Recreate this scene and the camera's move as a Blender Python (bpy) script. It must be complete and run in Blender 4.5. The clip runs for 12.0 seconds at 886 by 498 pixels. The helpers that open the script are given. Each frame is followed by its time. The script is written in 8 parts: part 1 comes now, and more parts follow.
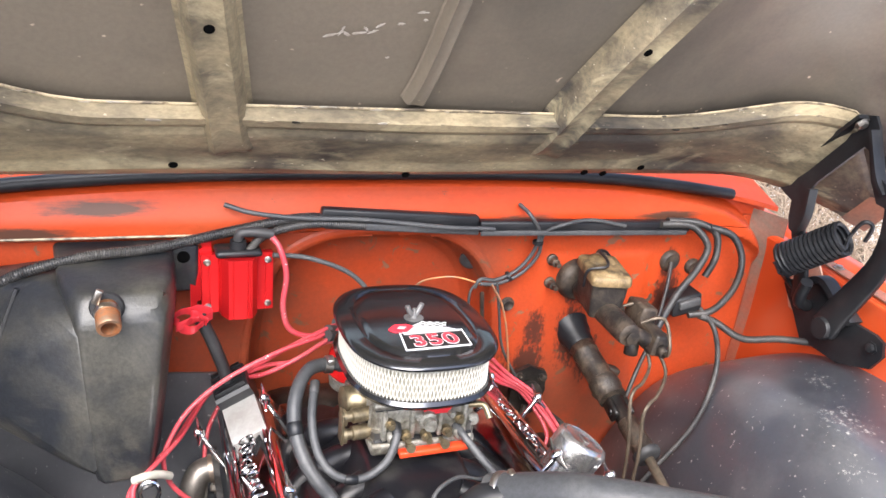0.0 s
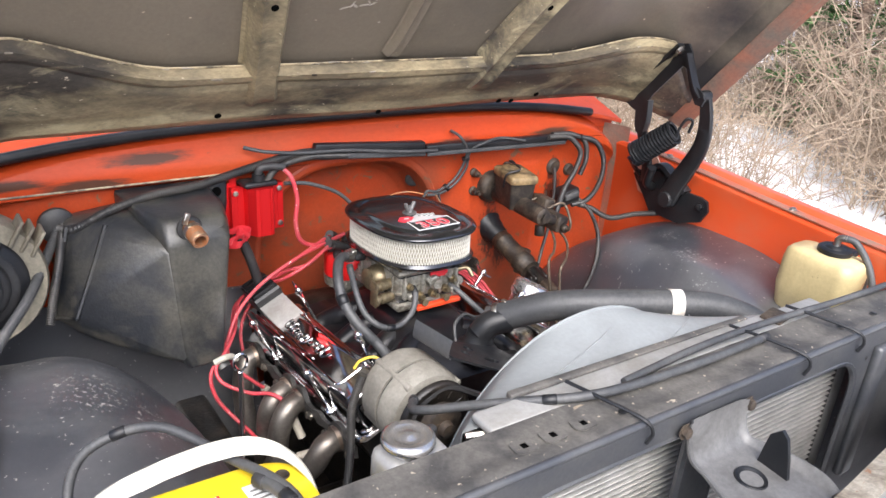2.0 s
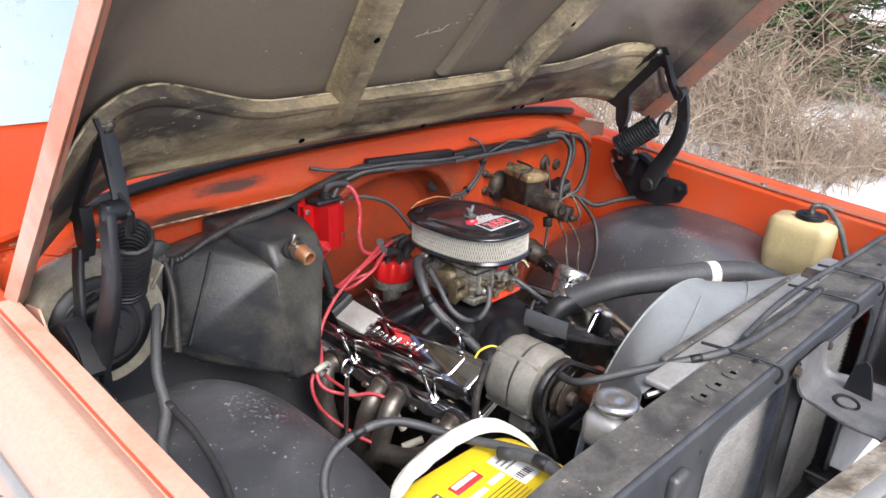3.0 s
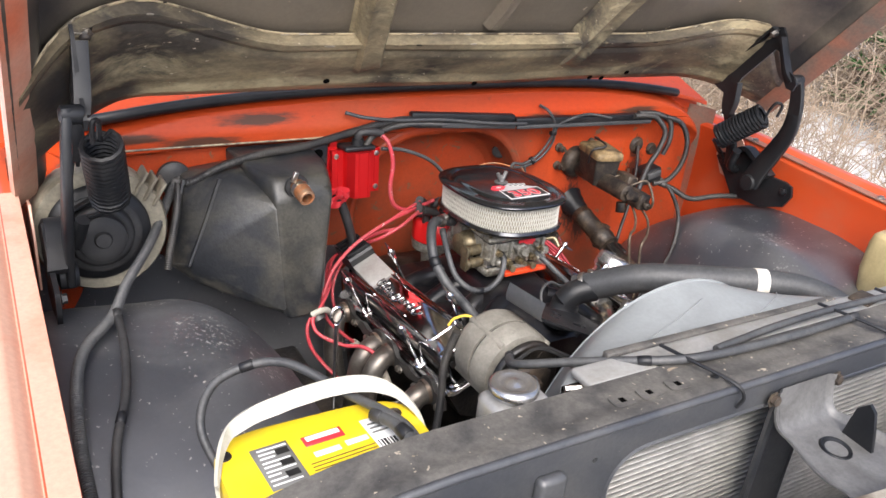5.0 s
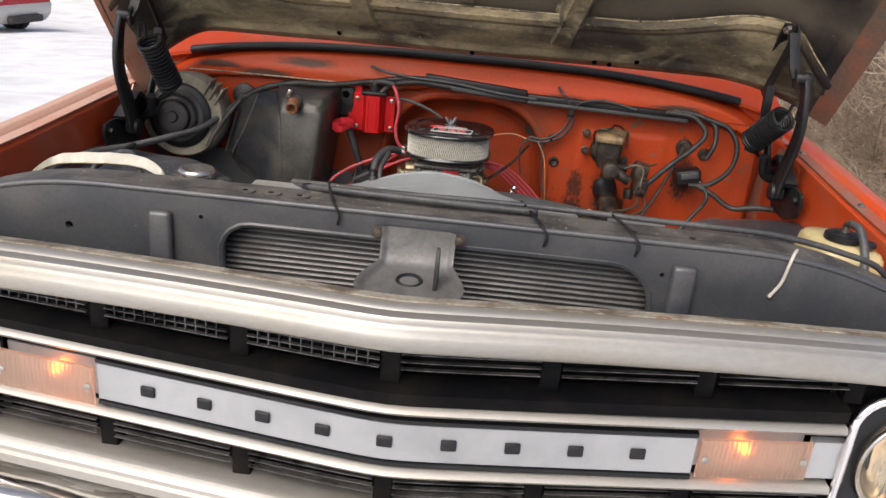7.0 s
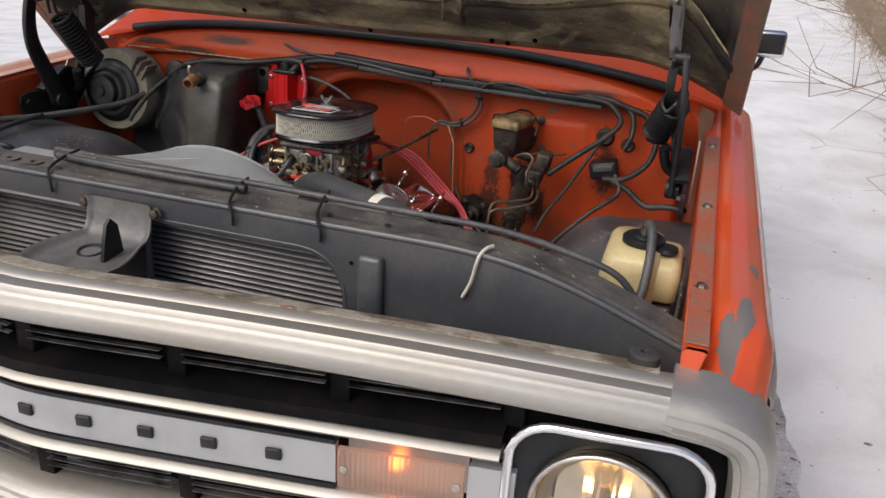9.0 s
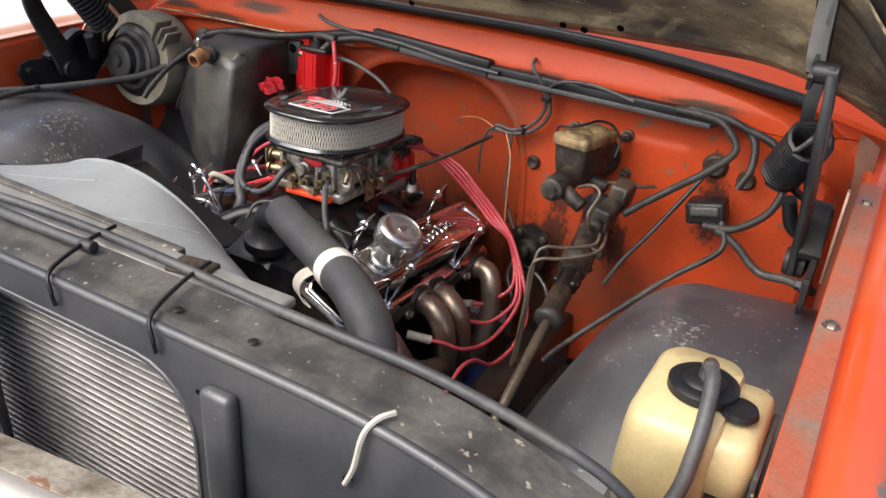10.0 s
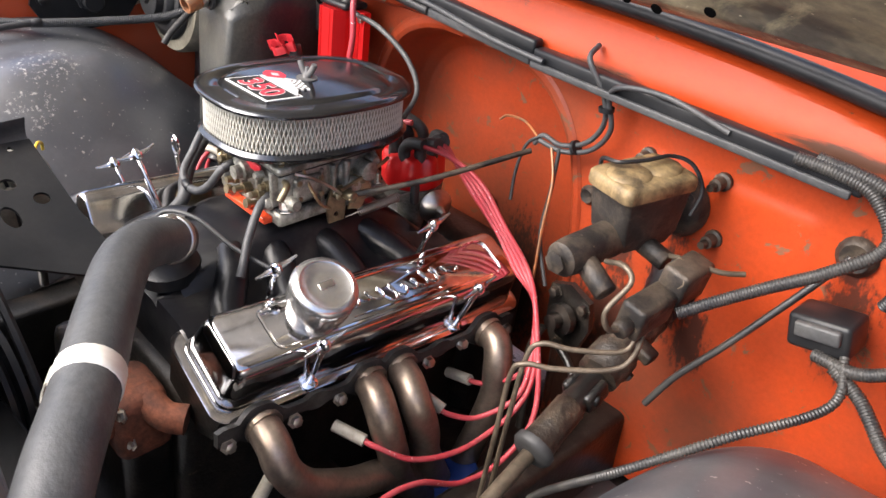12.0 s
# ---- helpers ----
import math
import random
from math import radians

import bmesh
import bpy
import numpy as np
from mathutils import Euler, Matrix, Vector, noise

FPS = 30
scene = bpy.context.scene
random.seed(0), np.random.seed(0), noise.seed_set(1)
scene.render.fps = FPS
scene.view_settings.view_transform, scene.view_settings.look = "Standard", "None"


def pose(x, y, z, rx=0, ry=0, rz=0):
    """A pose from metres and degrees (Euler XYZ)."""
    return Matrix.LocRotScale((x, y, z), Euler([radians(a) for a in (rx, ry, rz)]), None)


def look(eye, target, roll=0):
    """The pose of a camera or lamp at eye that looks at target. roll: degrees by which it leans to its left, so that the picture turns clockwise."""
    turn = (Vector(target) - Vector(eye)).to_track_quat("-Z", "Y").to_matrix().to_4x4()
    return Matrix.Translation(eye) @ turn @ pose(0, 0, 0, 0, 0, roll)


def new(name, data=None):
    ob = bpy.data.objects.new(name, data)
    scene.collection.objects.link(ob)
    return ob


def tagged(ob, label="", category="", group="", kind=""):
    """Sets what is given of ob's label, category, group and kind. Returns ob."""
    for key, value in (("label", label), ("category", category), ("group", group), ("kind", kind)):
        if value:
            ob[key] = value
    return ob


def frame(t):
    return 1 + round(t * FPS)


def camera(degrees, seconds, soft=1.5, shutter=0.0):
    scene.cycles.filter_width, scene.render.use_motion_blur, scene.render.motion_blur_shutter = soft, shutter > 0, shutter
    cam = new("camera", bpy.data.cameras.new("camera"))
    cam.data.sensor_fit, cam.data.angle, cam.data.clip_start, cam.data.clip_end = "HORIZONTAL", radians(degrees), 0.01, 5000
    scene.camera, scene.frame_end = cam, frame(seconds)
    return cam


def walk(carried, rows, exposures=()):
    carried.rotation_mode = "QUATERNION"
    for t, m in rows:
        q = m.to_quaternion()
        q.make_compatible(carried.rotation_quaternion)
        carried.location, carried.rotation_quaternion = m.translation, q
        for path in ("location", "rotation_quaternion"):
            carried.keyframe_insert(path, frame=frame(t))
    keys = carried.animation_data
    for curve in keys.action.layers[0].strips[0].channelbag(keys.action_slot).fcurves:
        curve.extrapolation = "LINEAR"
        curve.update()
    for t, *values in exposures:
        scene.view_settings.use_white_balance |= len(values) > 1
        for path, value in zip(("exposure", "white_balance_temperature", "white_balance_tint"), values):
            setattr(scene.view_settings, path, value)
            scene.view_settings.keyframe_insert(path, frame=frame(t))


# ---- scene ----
cam = camera(58.6, 12.0)
# seconds, eye in metres, yaw, pitch and lean in degrees
ROWS = [
    (0.0, -0.3521, -0.2303, 1.5496, -21.24, -22.37, -6.44),
    (0.5, -0.3523, -0.2231, 1.5204, -22.35, -21.3, -6.42),
    (1.0, -0.4302, -0.2495, 1.5334, -26.42, -22.04, -6.7),
    (1.5, -0.6203, -0.3689, 1.5618, -31.31, -22.6, -6.19),
    (2.0, -0.8417, -0.5033, 1.579, -36.42, -23.29, -5.12),
    (2.5, -1.0626, -0.5078, 1.6346, -42.54, -22.98, -4.29),
    (3.0, -1.2733, -0.3357, 1.6203, -47.28, -22.82, -3.99),
    (3.2, -1.3271, -0.3079, 1.6209, -48.36, -22.77, -3.95),
    (4.8, -1.0299, -0.5022, 1.5887, -36.45, -24.82, -5.99),
    (5.0, -0.9403, -0.5233, 1.5779, -32.27, -25.27, -6.34),
    (5.5, -0.6378, -0.5307, 1.5334, -21.31, -25.94, -6.57),
    (6.0, -0.3227, -0.6805, 1.496, -9.57, -24.4, -5.9),
    (6.5, -0.0973, -0.9505, 1.4425, -2.04, -22.57, -5.23),
    (7.0, 0.1158, -1.2305, 1.4422, 3.08, -21.41, -5.01),
    (7.5, 0.4051, -1.3914, 1.4746, 6.56, -21.09, -4.76),
    (7.7, 0.5274, -1.4336, 1.4751, 7.86, -20.99, -4.42),
    (9.3, 0.9011, -0.8215, 1.441, 19.91, -23.71, -3.43),
    (9.5, 0.9225, -0.7014, 1.4497, 22.16, -24.4, -3.43),
    (10.0, 0.9058, -0.4232, 1.4283, 28.99, -26.45, -3.8),
    (10.5, 0.8534, -0.1295, 1.411, 37.0, -28.72, -4.08),
    (11.0, 0.8669, 0.1477, 1.3737, 47.24, -31.52, -3.57),
    (11.5, 0.8677, 0.2477, 1.3651, 53.18, -33.84, -2.79),
    (12.0, 0.8852, 0.1875, 1.377, 45.81, -31.51, -4.26),
]
# the clip's camera opens up over the dark bay and closes again over the bright trim
EXPOSURES = [(0.0, 1.75, 6000, 10), (1.5, 1.55, 6000, 10), (2.5, 1.08, 6050, 10), (3.2, 1.0, 5950, 10), (5.0, 1.1, 6150, 10), (6.0, 1.1, 6400, 10), (6.5, 0.85, 6450, 10), (7.0, 0.3, 6500, 10), (7.7, -0.15, 6500, 10), (9.3, 0.0, 6450, 10), (10.0, 0.85, 6400, 10), (10.5, 1.45, 6350, 10), (11.5, 1.72, 6350, 10), (12.0, 1.72, 6350, 10)]
walk(cam, [(t, pose(x, y, z, 0, 0, yaw) @ pose(0, 0, 0, 90 + pitch) @ pose(0, 0, 0, 0, 0, -lean)) for t, x, y, z, yaw, pitch, lean in ROWS], EXPOSURES)

# ---- light ----
world = bpy.data.worlds.new("sky")
scene.world = world
world.use_nodes = True
sky = world.node_tree.nodes.new("ShaderNodeTexSky")
sky.sky_type, sky.sun_disc = "NISHITA", False
sky.sun_elevation, sky.sun_rotation = radians(50), radians(205)
sky.air_density, sky.dust_density, sky.ozone_density = 0.7, 5.0, 1.0
bg = world.node_tree.nodes["Background"]
bg.inputs["Strength"].default_value = 0.15
world.node_tree.links.new(sky.outputs["Color"], bg.inputs["Color"])
sun = new("sun", bpy.data.lights.new("sun", "SUN"))
sun.data.energy, sun.data.angle, sun.data.color = 1.9, radians(60), (1.0, 0.955, 0.90)
sun.matrix_world = look((-1.8, -2.9, 4.6), (0, 0.4, 0.9))


# ---- materials ----
def rgba(c):
    return (c[0], c[1], c[2], 1.0)


def mat(name, color, rough=0.5, metal=0.0, color2=None, scale=6.0, spread=(0.4, 0.65), speck=None, grain=0.0, bump=0.0, bscale=120.0, coat=0.0, rvar=0.12, wear=None, glow=None, trans=0.0, ior=1.5, stretch=(1, 1, 1)):
    """Colour with a large stain of color2, fine grain, specks (colour, size, share), wear (colour, size, share), and relief."""
    m = bpy.data.materials.new(name)
    m.use_nodes = True
    nt = m.node_tree
    b = nt.nodes["Principled BSDF"]
    place = nt.nodes.new("ShaderNodeMapping")
    place.inputs["Scale"].default_value = stretch
    nt.links.new(nt.nodes.new("ShaderNodeTexCoord").outputs["Object"], place.inputs["Vector"])
    coord = place.outputs["Vector"]

    def noise_at(s, detail=6.0, rough_=0.6, dist=0.0):
        n = nt.nodes.new("ShaderNodeTexNoise")
        n.inputs["Scale"].default_value, n.inputs["Detail"].default_value = s, detail
        n.inputs["Roughness"].default_value, n.inputs["Distortion"].default_value = rough_, dist
        nt.links.new(coord, n.inputs["Vector"])
        return n.outputs["Fac"]

    def ramp(v, lo, hi):
        r = nt.nodes.new("ShaderNodeMapRange")
        r.inputs["From Min"].default_value, r.inputs["From Max"].default_value = lo, hi
        nt.links.new(v, r.inputs["Value"])
        return r.outputs["Result"]

    def mix(fac, a, c):
        x = nt.nodes.new("ShaderNodeMix")
        x.data_type = "RGBA"
        nt.links.new(fac, x.inputs[0])
        for sock, val in ((x.inputs[6], a), (x.inputs[7], c)):
            if isinstance(val, tuple):
                sock.default_value = val
            else:
                nt.links.new(val, sock)
        return x.outputs[2]

    col = rgba(color)
    big = noise_at(scale, 5.0, 0.6, 0.4)
    if color2:
        col = mix(ramp(big, *spread), col, rgba(color2))
    if grain:
        fine = noise_at(140.0, 3.0, 0.7)
        base = col
        g = nt.nodes.new("ShaderNodeMix")
        g.data_type, g.blend_type = "RGBA", "MULTIPLY"
        nt.links.new(ramp(fine, 0.35, 0.65), g.inputs[0])
        if isinstance(base, tuple):
            g.inputs[6].default_value = base
        else:
            nt.links.new(base, g.inputs[6])
        g.inputs[7].default_value = (1 - grain, 1 - grain, 1 - grain, 1)
        col = g.outputs[2]
    if wear:
        col = mix(ramp(noise_at(wear[1], 8.0, 0.7, 0.8), wear[2], wear[2] + (wear[3] if len(wear) > 3 else 0.03)), col, rgba(wear[0]))
    if speck:
        col = mix(ramp(noise_at(speck[1], 2.0, 0.5), speck[2], speck[2] + 0.05), col, rgba(speck[0]))
    if isinstance(col, tuple):
        b.inputs["Base Color"].default_value = col
    else:
        nt.links.new(col, b.inputs["Base Color"])
    b.inputs["Metallic"].default_value, b.inputs["IOR"].default_value = metal, ior
    r = nt.nodes.new("ShaderNodeMapRange")
    r.inputs["To Min"].default_value, r.inputs["To Max"].default_value = max(0.02, rough - rvar), min(1.0, rough + rvar)
    nt.links.new(noise_at(scale * 3 + 5, 6.0, 0.65), r.inputs["Value"])
    nt.links.new(r.outputs["Result"], b.inputs["Roughness"])
    b.inputs["Coat Weight"].default_value = coat
    b.inputs["Coat Roughness"].default_value = 0.08
    b.inputs["Transmission Weight"].default_value = trans
    if bump:
        bp = nt.nodes.new("ShaderNodeBump")
        bp.inputs["Strength"].default_value, bp.inputs["Distance"].default_value = bump, 0.002
        nt.links.new(noise_at(bscale, 4.0, 0.6), bp.inputs["Height"])
        nt.links.new(bp.outputs["Normal"], b.inputs["Normal"])
    if glow:
        b.inputs["Emission Color"].default_value, b.inputs["Emission Strength"].default_value = rgba(glow[0]), glow[1]
    return m


ORANGE = mat("faded orange paint", (0.46, 0.050, 0.008), 0.46, color2=(0.40, 0.062, 0.017), scale=4, spread=(0.45, 0.7), grain=0.12, wear=((0.13, 0.05, 0.026), 24, 0.655), bump=0.05, bscale=60, ior=1.34, stretch=(0.5, 1, 1))
ORANGE_OUT = mat("chalked orange fender paint", (0.58, 0.070, 0.014), 0.40, color2=(0.52, 0.095, 0.035), scale=3.2, spread=(0.45, 0.62), wear=((0.14, 0.15, 0.14), 9, 0.69), bump=0.03, bscale=80, coat=0.6)
FADED = mat("bleached chalky orange paint", (0.60, 0.36, 0.26), 0.5, color2=(0.56, 0.15, 0.07), scale=2.6, spread=(0.50, 0.72), grain=0.12, wear=((0.16, 0.16, 0.15), 11, 0.69), bump=0.05, coat=0.2)
ORANGE_DULL = mat("dusty orange paint", (0.36, 0.095, 0.05), 0.6, color2=(0.21, 0.15, 0.11), scale=9, grain=0.2, wear=((0.09, 0.07, 0.05), 30, 0.62), bump=0.1)
EDGE_DUST = mat("brown-dusted orange edge", (0.23, 0.098, 0.062), 0.6, color2=(0.12, 0.098, 0.078), scale=9, grain=0.2, wear=((0.09, 0.07, 0.05), 30, 0.62), bump=0.1)
GRIMY = mat("grimy orange paint", (0.45, 0.056, 0.012), 0.42, color2=(0.34, 0.054, 0.019), scale=4, spread=(0.45, 0.7), grain=0.15, wear=((0.20, 0.09, 0.05), 26, 0.60), bump=0.08, ior=1.36)
WELL = mat("dusty black fender liner paint", (0.028, 0.031, 0.039), 0.40, color2=(0.108, 0.110, 0.113), scale=4.5, spread=(0.44, 0.74), grain=0.2, speck=((0.36, 0.34, 0.31), 120, 0.69), bump=0.10, bscale=60, ior=2.4)
SATIN = mat("satin black paint with road dust", (0.042, 0.045, 0.052), 0.42, color2=(0.084, 0.084, 0.083), scale=5, grain=0.25, speck=((0.22, 0.19, 0.16), 130, 0.73), bump=0.08, bscale=200, ior=1.65)
SATIN_DUSTY = mat("dust-covered black paint", (0.120, 0.112, 0.100), 0.6, color2=(0.050, 0.048, 0.046), scale=12, spread=(0.42, 0.62), grain=0.3, speck=((0.36, 0.31, 0.24), 90, 0.68), wear=((0.26, 0.21, 0.15), 30, 0.66), bump=0.2)
LATCH = mat("worn grey satin steel", (0.155, 0.153, 0.149), 0.48, metal=0.15, color2=(0.075, 0.072, 0.068), scale=12, grain=0.2, wear=((0.30, 0.28, 0.25), 18, 0.66), bump=0.1)
HOOD_SKIN = mat("brown dusty hood underside", (0.152, 0.127, 0.094), 0.40, color2=(0.072, 0.062, 0.050), scale=2.6, spread=(0.4, 0.7), grain=0.12, speck=((0.45, 0.36, 0.27), 48, 0.735), bump=0.1, bscale=40)
HOOD_RIB = mat("dirty tan hood brace", (0.29, 0.235, 0.14), 0.46, color2=(0.050, 0.043, 0.035), scale=5, spread=(0.42, 0.60), grain=0.35, wear=((0.42, 0.36, 0.22), 9, 0.52, 0.22), speck=((0.40, 0.35, 0.26), 150, 0.71), bump=0.35, bscale=90, stretch=(0.5, 1, 1))
STRAW_STEEL = mat("tan steel for wear and edge highlights", (0.42, 0.34, 0.21), 0.45, color2=(0.10, 0.08, 0.055), scale=22, spread=(0.45, 0.6), grain=0.2)
BLACK = mat("black satin metal", (0.009, 0.010, 0.012), 0.42, color2=(0.020, 0.020, 0.021), scale=9, grain=0.2, bump=0.05, ior=1.42)
GREASE = mat("greasy black cast metal", (0.010, 0.009, 0.008), 0.34, color2=(0.040, 0.032, 0.025), scale=18, spread=(0.45, 0.65), grain=0.4, wear=((0.10, 0.075, 0.05), 40, 0.67), bump=0.5, bscale=160)
BRUSHED = mat("brushed black metal", (0.085, 0.088, 0.095), 0.19, metal=0.9, rvar=0.03, coat=0.3)
turned = BRUSHED.node_tree.nodes.new("ShaderNodeTangent")
turned.direction_type, turned.axis = "RADIAL", "Z"
BRUSHED.node_tree.links.new(turned.outputs[0], BRUSHED.node_tree.nodes["Principled BSDF"].inputs["Tangent"])
BRUSHED.node_tree.nodes["Principled BSDF"].inputs["Anisotropic"].default_value = 0.85
BRUSHED.node_tree.nodes["Principled BSDF"].inputs["Anisotropic Rotation"].default_value = 0.25
RUBBER = mat("black rubber", (0.02, 0.02, 0.021), 0.55, color2=(0.045, 0.044, 0.043), scale=10, grain=0.2, bump=0.05)
HOSE = mat("grey-black rubber hose", (0.048, 0.050, 0.053), 0.5, color2=(0.085, 0.085, 0.083), scale=9, grain=0.3, bump=0.25, bscale=260)
LOOM = mat("black corrugated loom", (0.022, 0.022, 0.023), 0.4, color2=(0.06, 0.056, 0.05), scale=14, grain=0.15)
PLASTIC = mat("dusty black moulded plastic", (0.017, 0.019, 0.023), 0.36, color2=(0.072, 0.068, 0.054), scale=5.5, spread=(0.45, 0.70), grain=0.35, wear=((0.085, 0.078, 0.062), 6, 0.50, 0.22), bump=0.25, bscale=220)
MANIFOLD = mat("black manifold enamel", (0.008, 0.008, 0.010), 0.34, color2=(0.035, 0.033, 0.031), scale=16, spread=(0.5, 0.7), grain=0.2, bump=0.1, ior=1.4)
CHROME = mat("chrome", (0.82, 0.82, 0.83), 0.07, metal=1.0, rvar=0.05)
CHROME_SOFT = mat("dulled chrome cap", (0.66, 0.65, 0.64), 0.24, metal=0.9, rvar=0.08, color2=(0.48, 0.46, 0.43), scale=26, grain=0.12)
CHROME_VC = mat("chrome valve cover plate", (0.70, 0.69, 0.69), 0.11, metal=1.0, rvar=0.07, color2=(0.46, 0.44, 0.42), scale=16, spread=(0.42, 0.7), grain=0.12)
STEEL = mat("zinc-plated steel", (0.55, 0.53, 0.5), 0.35, metal=1.0, color2=(0.4, 0.36, 0.3), scale=30)
TRIM = mat("weathered stainless trim", (0.42, 0.405, 0.375), 0.49, metal=0.72, color2=(0.40, 0.365, 0.30), scale=6, spread=(0.45, 0.8), grain=0.08, rvar=0.1, stretch=(0.4, 1, 1))
BUMPER = mat("dented chrome bumper", (0.55, 0.54, 0.53), 0.10, metal=1.0, color2=(0.40, 0.38, 0.35), scale=10, bump=0.3, bscale=14)
CAST = mat("cast aluminium", (0.38, 0.365, 0.315), 0.45, metal=0.5, color2=(0.15, 0.135, 0.105), scale=34, spread=(0.46, 0.64), grain=0.4, bump=0.45, bscale=300)
CAST_GREY = mat("grey cast alternator case", (0.29, 0.275, 0.235), 0.58, metal=0.15, color2=(0.21, 0.195, 0.165), scale=25, grain=0.2, bump=0.2)
BRASS = mat("dull yellow zinc brass", (0.33, 0.27, 0.165), 0.40, metal=0.8, color2=(0.19, 0.155, 0.10), scale=50, grain=0.2)
COPPER = mat("old copper fitting", (0.5, 0.2, 0.08), 0.45, metal=0.7, color2=(0.3, 0.2, 0.13), scale=50)
FLANGE_STEEL = mat("dark oxidised flange steel", (0.105, 0.103, 0.10), 0.42, metal=0.5, color2=(0.06, 0.055, 0.05), scale=22, grain=0.3, bump=0.2)
HEADER = mat("heat-tinted header steel", (0.38, 0.30, 0.23), 0.40, metal=0.85, color2=(0.23, 0.185, 0.155), scale=14, grain=0.2, rvar=0.15)
HEADER_GREY = mat("dull grey header steel", (0.25, 0.23, 0.205), 0.42, metal=0.8, color2=(0.16, 0.14, 0.12), scale=14, grain=0.2, rvar=0.12)
RUST = mat("rusty cast iron", (0.31, 0.10, 0.048), 0.75, color2=(0.13, 0.05, 0.03), scale=30, grain=0.4, bump=0.3)
ENGINE_ORANGE = mat("engine orange enamel", (0.65, 0.06, 0.015), 0.35)
SHROUD = mat("light grey galvanised shroud", (0.265, 0.282, 0.285), 0.5, metal=0.1, color2=(0.205, 0.215, 0.215), scale=6, grain=0.08, wear=((0.27, 0.24, 0.19), 14, 0.66), bump=0.06)
ALU = mat("bare aluminium", (0.46, 0.455, 0.44), 0.48, metal=0.5, color2=(0.36, 0.35, 0.32), scale=18, grain=0.1)
FIN = mat("aluminium radiator tube", (0.50, 0.49, 0.47), 0.45, metal=0.5, color2=(0.36, 0.35, 0.33), scale=20, grain=0.15)
FIN_DARK = mat("dark radiator fins", (0.028, 0.028, 0.029), 0.7, color2=(0.05, 0.047, 0.043), scale=40, bump=0.3, bscale=700)
PLEAT = mat("pale paper filter", (0.36, 0.34, 0.28), 0.85, color2=(0.30, 0.28, 0.22), scale=30, grain=0.12)
RED_ANOD = mat("red anodised aluminium", (0.62, 0.014, 0.016), 0.36, metal=0.55, rvar=0.04)
RED_CAP = mat("red moulded plastic", (0.60, 0.012, 0.012), 0.35)
RED_WIRE = mat("red silicone wire", (0.47, 0.045, 0.060), 0.45, color2=(0.40, 0.065, 0.075), scale=30, speck=((0.75, 0.62, 0.60), 210, 0.685))
BOOT = mat("stained beige boot", (0.40, 0.37, 0.31), 0.55, color2=(0.28, 0.25, 0.20), scale=40, grain=0.15)
RED_TAG = mat("red foil", (0.6, 0.03, 0.04), 0.35)
SCREEN = mat("pale painted wire screen", (0.60, 0.58, 0.51), 0.5)
SCRAPE = mat("pale scraped primer", (0.36, 0.33, 0.28), 0.6, color2=(0.22, 0.19, 0.15), scale=60)
FLANGE = mat("dirty pale metal flange", (0.40, 0.36, 0.29), 0.6, color2=(0.15, 0.12, 0.085), scale=14, spread=(0.46, 0.62), grain=0.35, wear=((0.22, 0.11, 0.06), 26, 0.62), bump=0.3)
COLUMN_GRIME = mat("oily grimed steel", (0.030, 0.023, 0.017), 0.42, metal=0.1, color2=(0.095, 0.072, 0.050), scale=34, spread=(0.44, 0.62), grain=0.4, wear=((0.15, 0.11, 0.075), 60, 0.64), bump=0.8, bscale=240)
RED_INK = mat("red print", (0.70, 0.03, 0.05), 0.4)
WHITE_INK = mat("white print", (0.75, 0.75, 0.73), 0.45)
HOLE = mat("bare black hole", (0.003, 0.003, 0.003), 1.0, ior=1.02)
BLACK_INK = mat("black print", (0.012, 0.012, 0.012), 0.45)
SILVER_INK = mat("silver print", (0.6, 0.6, 0.6), 0.35, metal=0.3)
GREY_LABEL = mat("grey label", (0.16, 0.16, 0.15), 0.45)
WHITE_PLASTIC = mat("off-white plastic strap", (0.52, 0.50, 0.43), 0.5, color2=(0.40, 0.38, 0.31), scale=20, grain=0.1)
TAPE = mat("white tape", (0.70, 0.68, 0.63), 0.55, color2=(0.6, 0.55, 0.47), scale=30)
YELLOW = mat("yellow battery case", (0.80, 0.58, 0.015), 0.35, color2=(0.72, 0.52, 0.02), scale=12)
YELLOW_WIRE = mat("yellow insulation", (0.7, 0.5, 0.05), 0.5)
LEAD = mat("dull lead clamp", (0.22, 0.22, 0.22), 0.5, metal=0.5, color2=(0.34, 0.33, 0.3), scale=40, bump=0.3)
CREAM = mat("yellowed translucent plastic", (0.60, 0.50, 0.26), 0.45, color2=(0.46, 0.37, 0.19), scale=11, grain=0.1, wear=((0.30, 0.23, 0.12), 20, 0.68), coat=0.2)
RESERVOIR = mat("stained tan reservoir lid", (0.30, 0.21, 0.10), 0.55, metal=0.2, color2=(0.09, 0.065, 0.035), scale=30, spread=(0.45, 0.62), grain=0.3, wear=((0.40, 0.36, 0.28), 40, 0.64), bump=0.2)
MC_BLACK = mat("sooty cast iron", (0.022, 0.018, 0.015), 0.6, color2=(0.065, 0.050, 0.036), scale=30, spread=(0.48, 0.66), grain=0.35, bump=0.5, bscale=170)
DIRTY_IRON = mat("dusty greasy iron", (0.080, 0.060, 0.042), 0.55, metal=0.1, color2=(0.016, 0.013, 0.011), scale=26, spread=(0.42, 0.6), grain=0.35, wear=((0.17, 0.13, 0.09), 45, 0.63), bump=0.5, bscale=180)
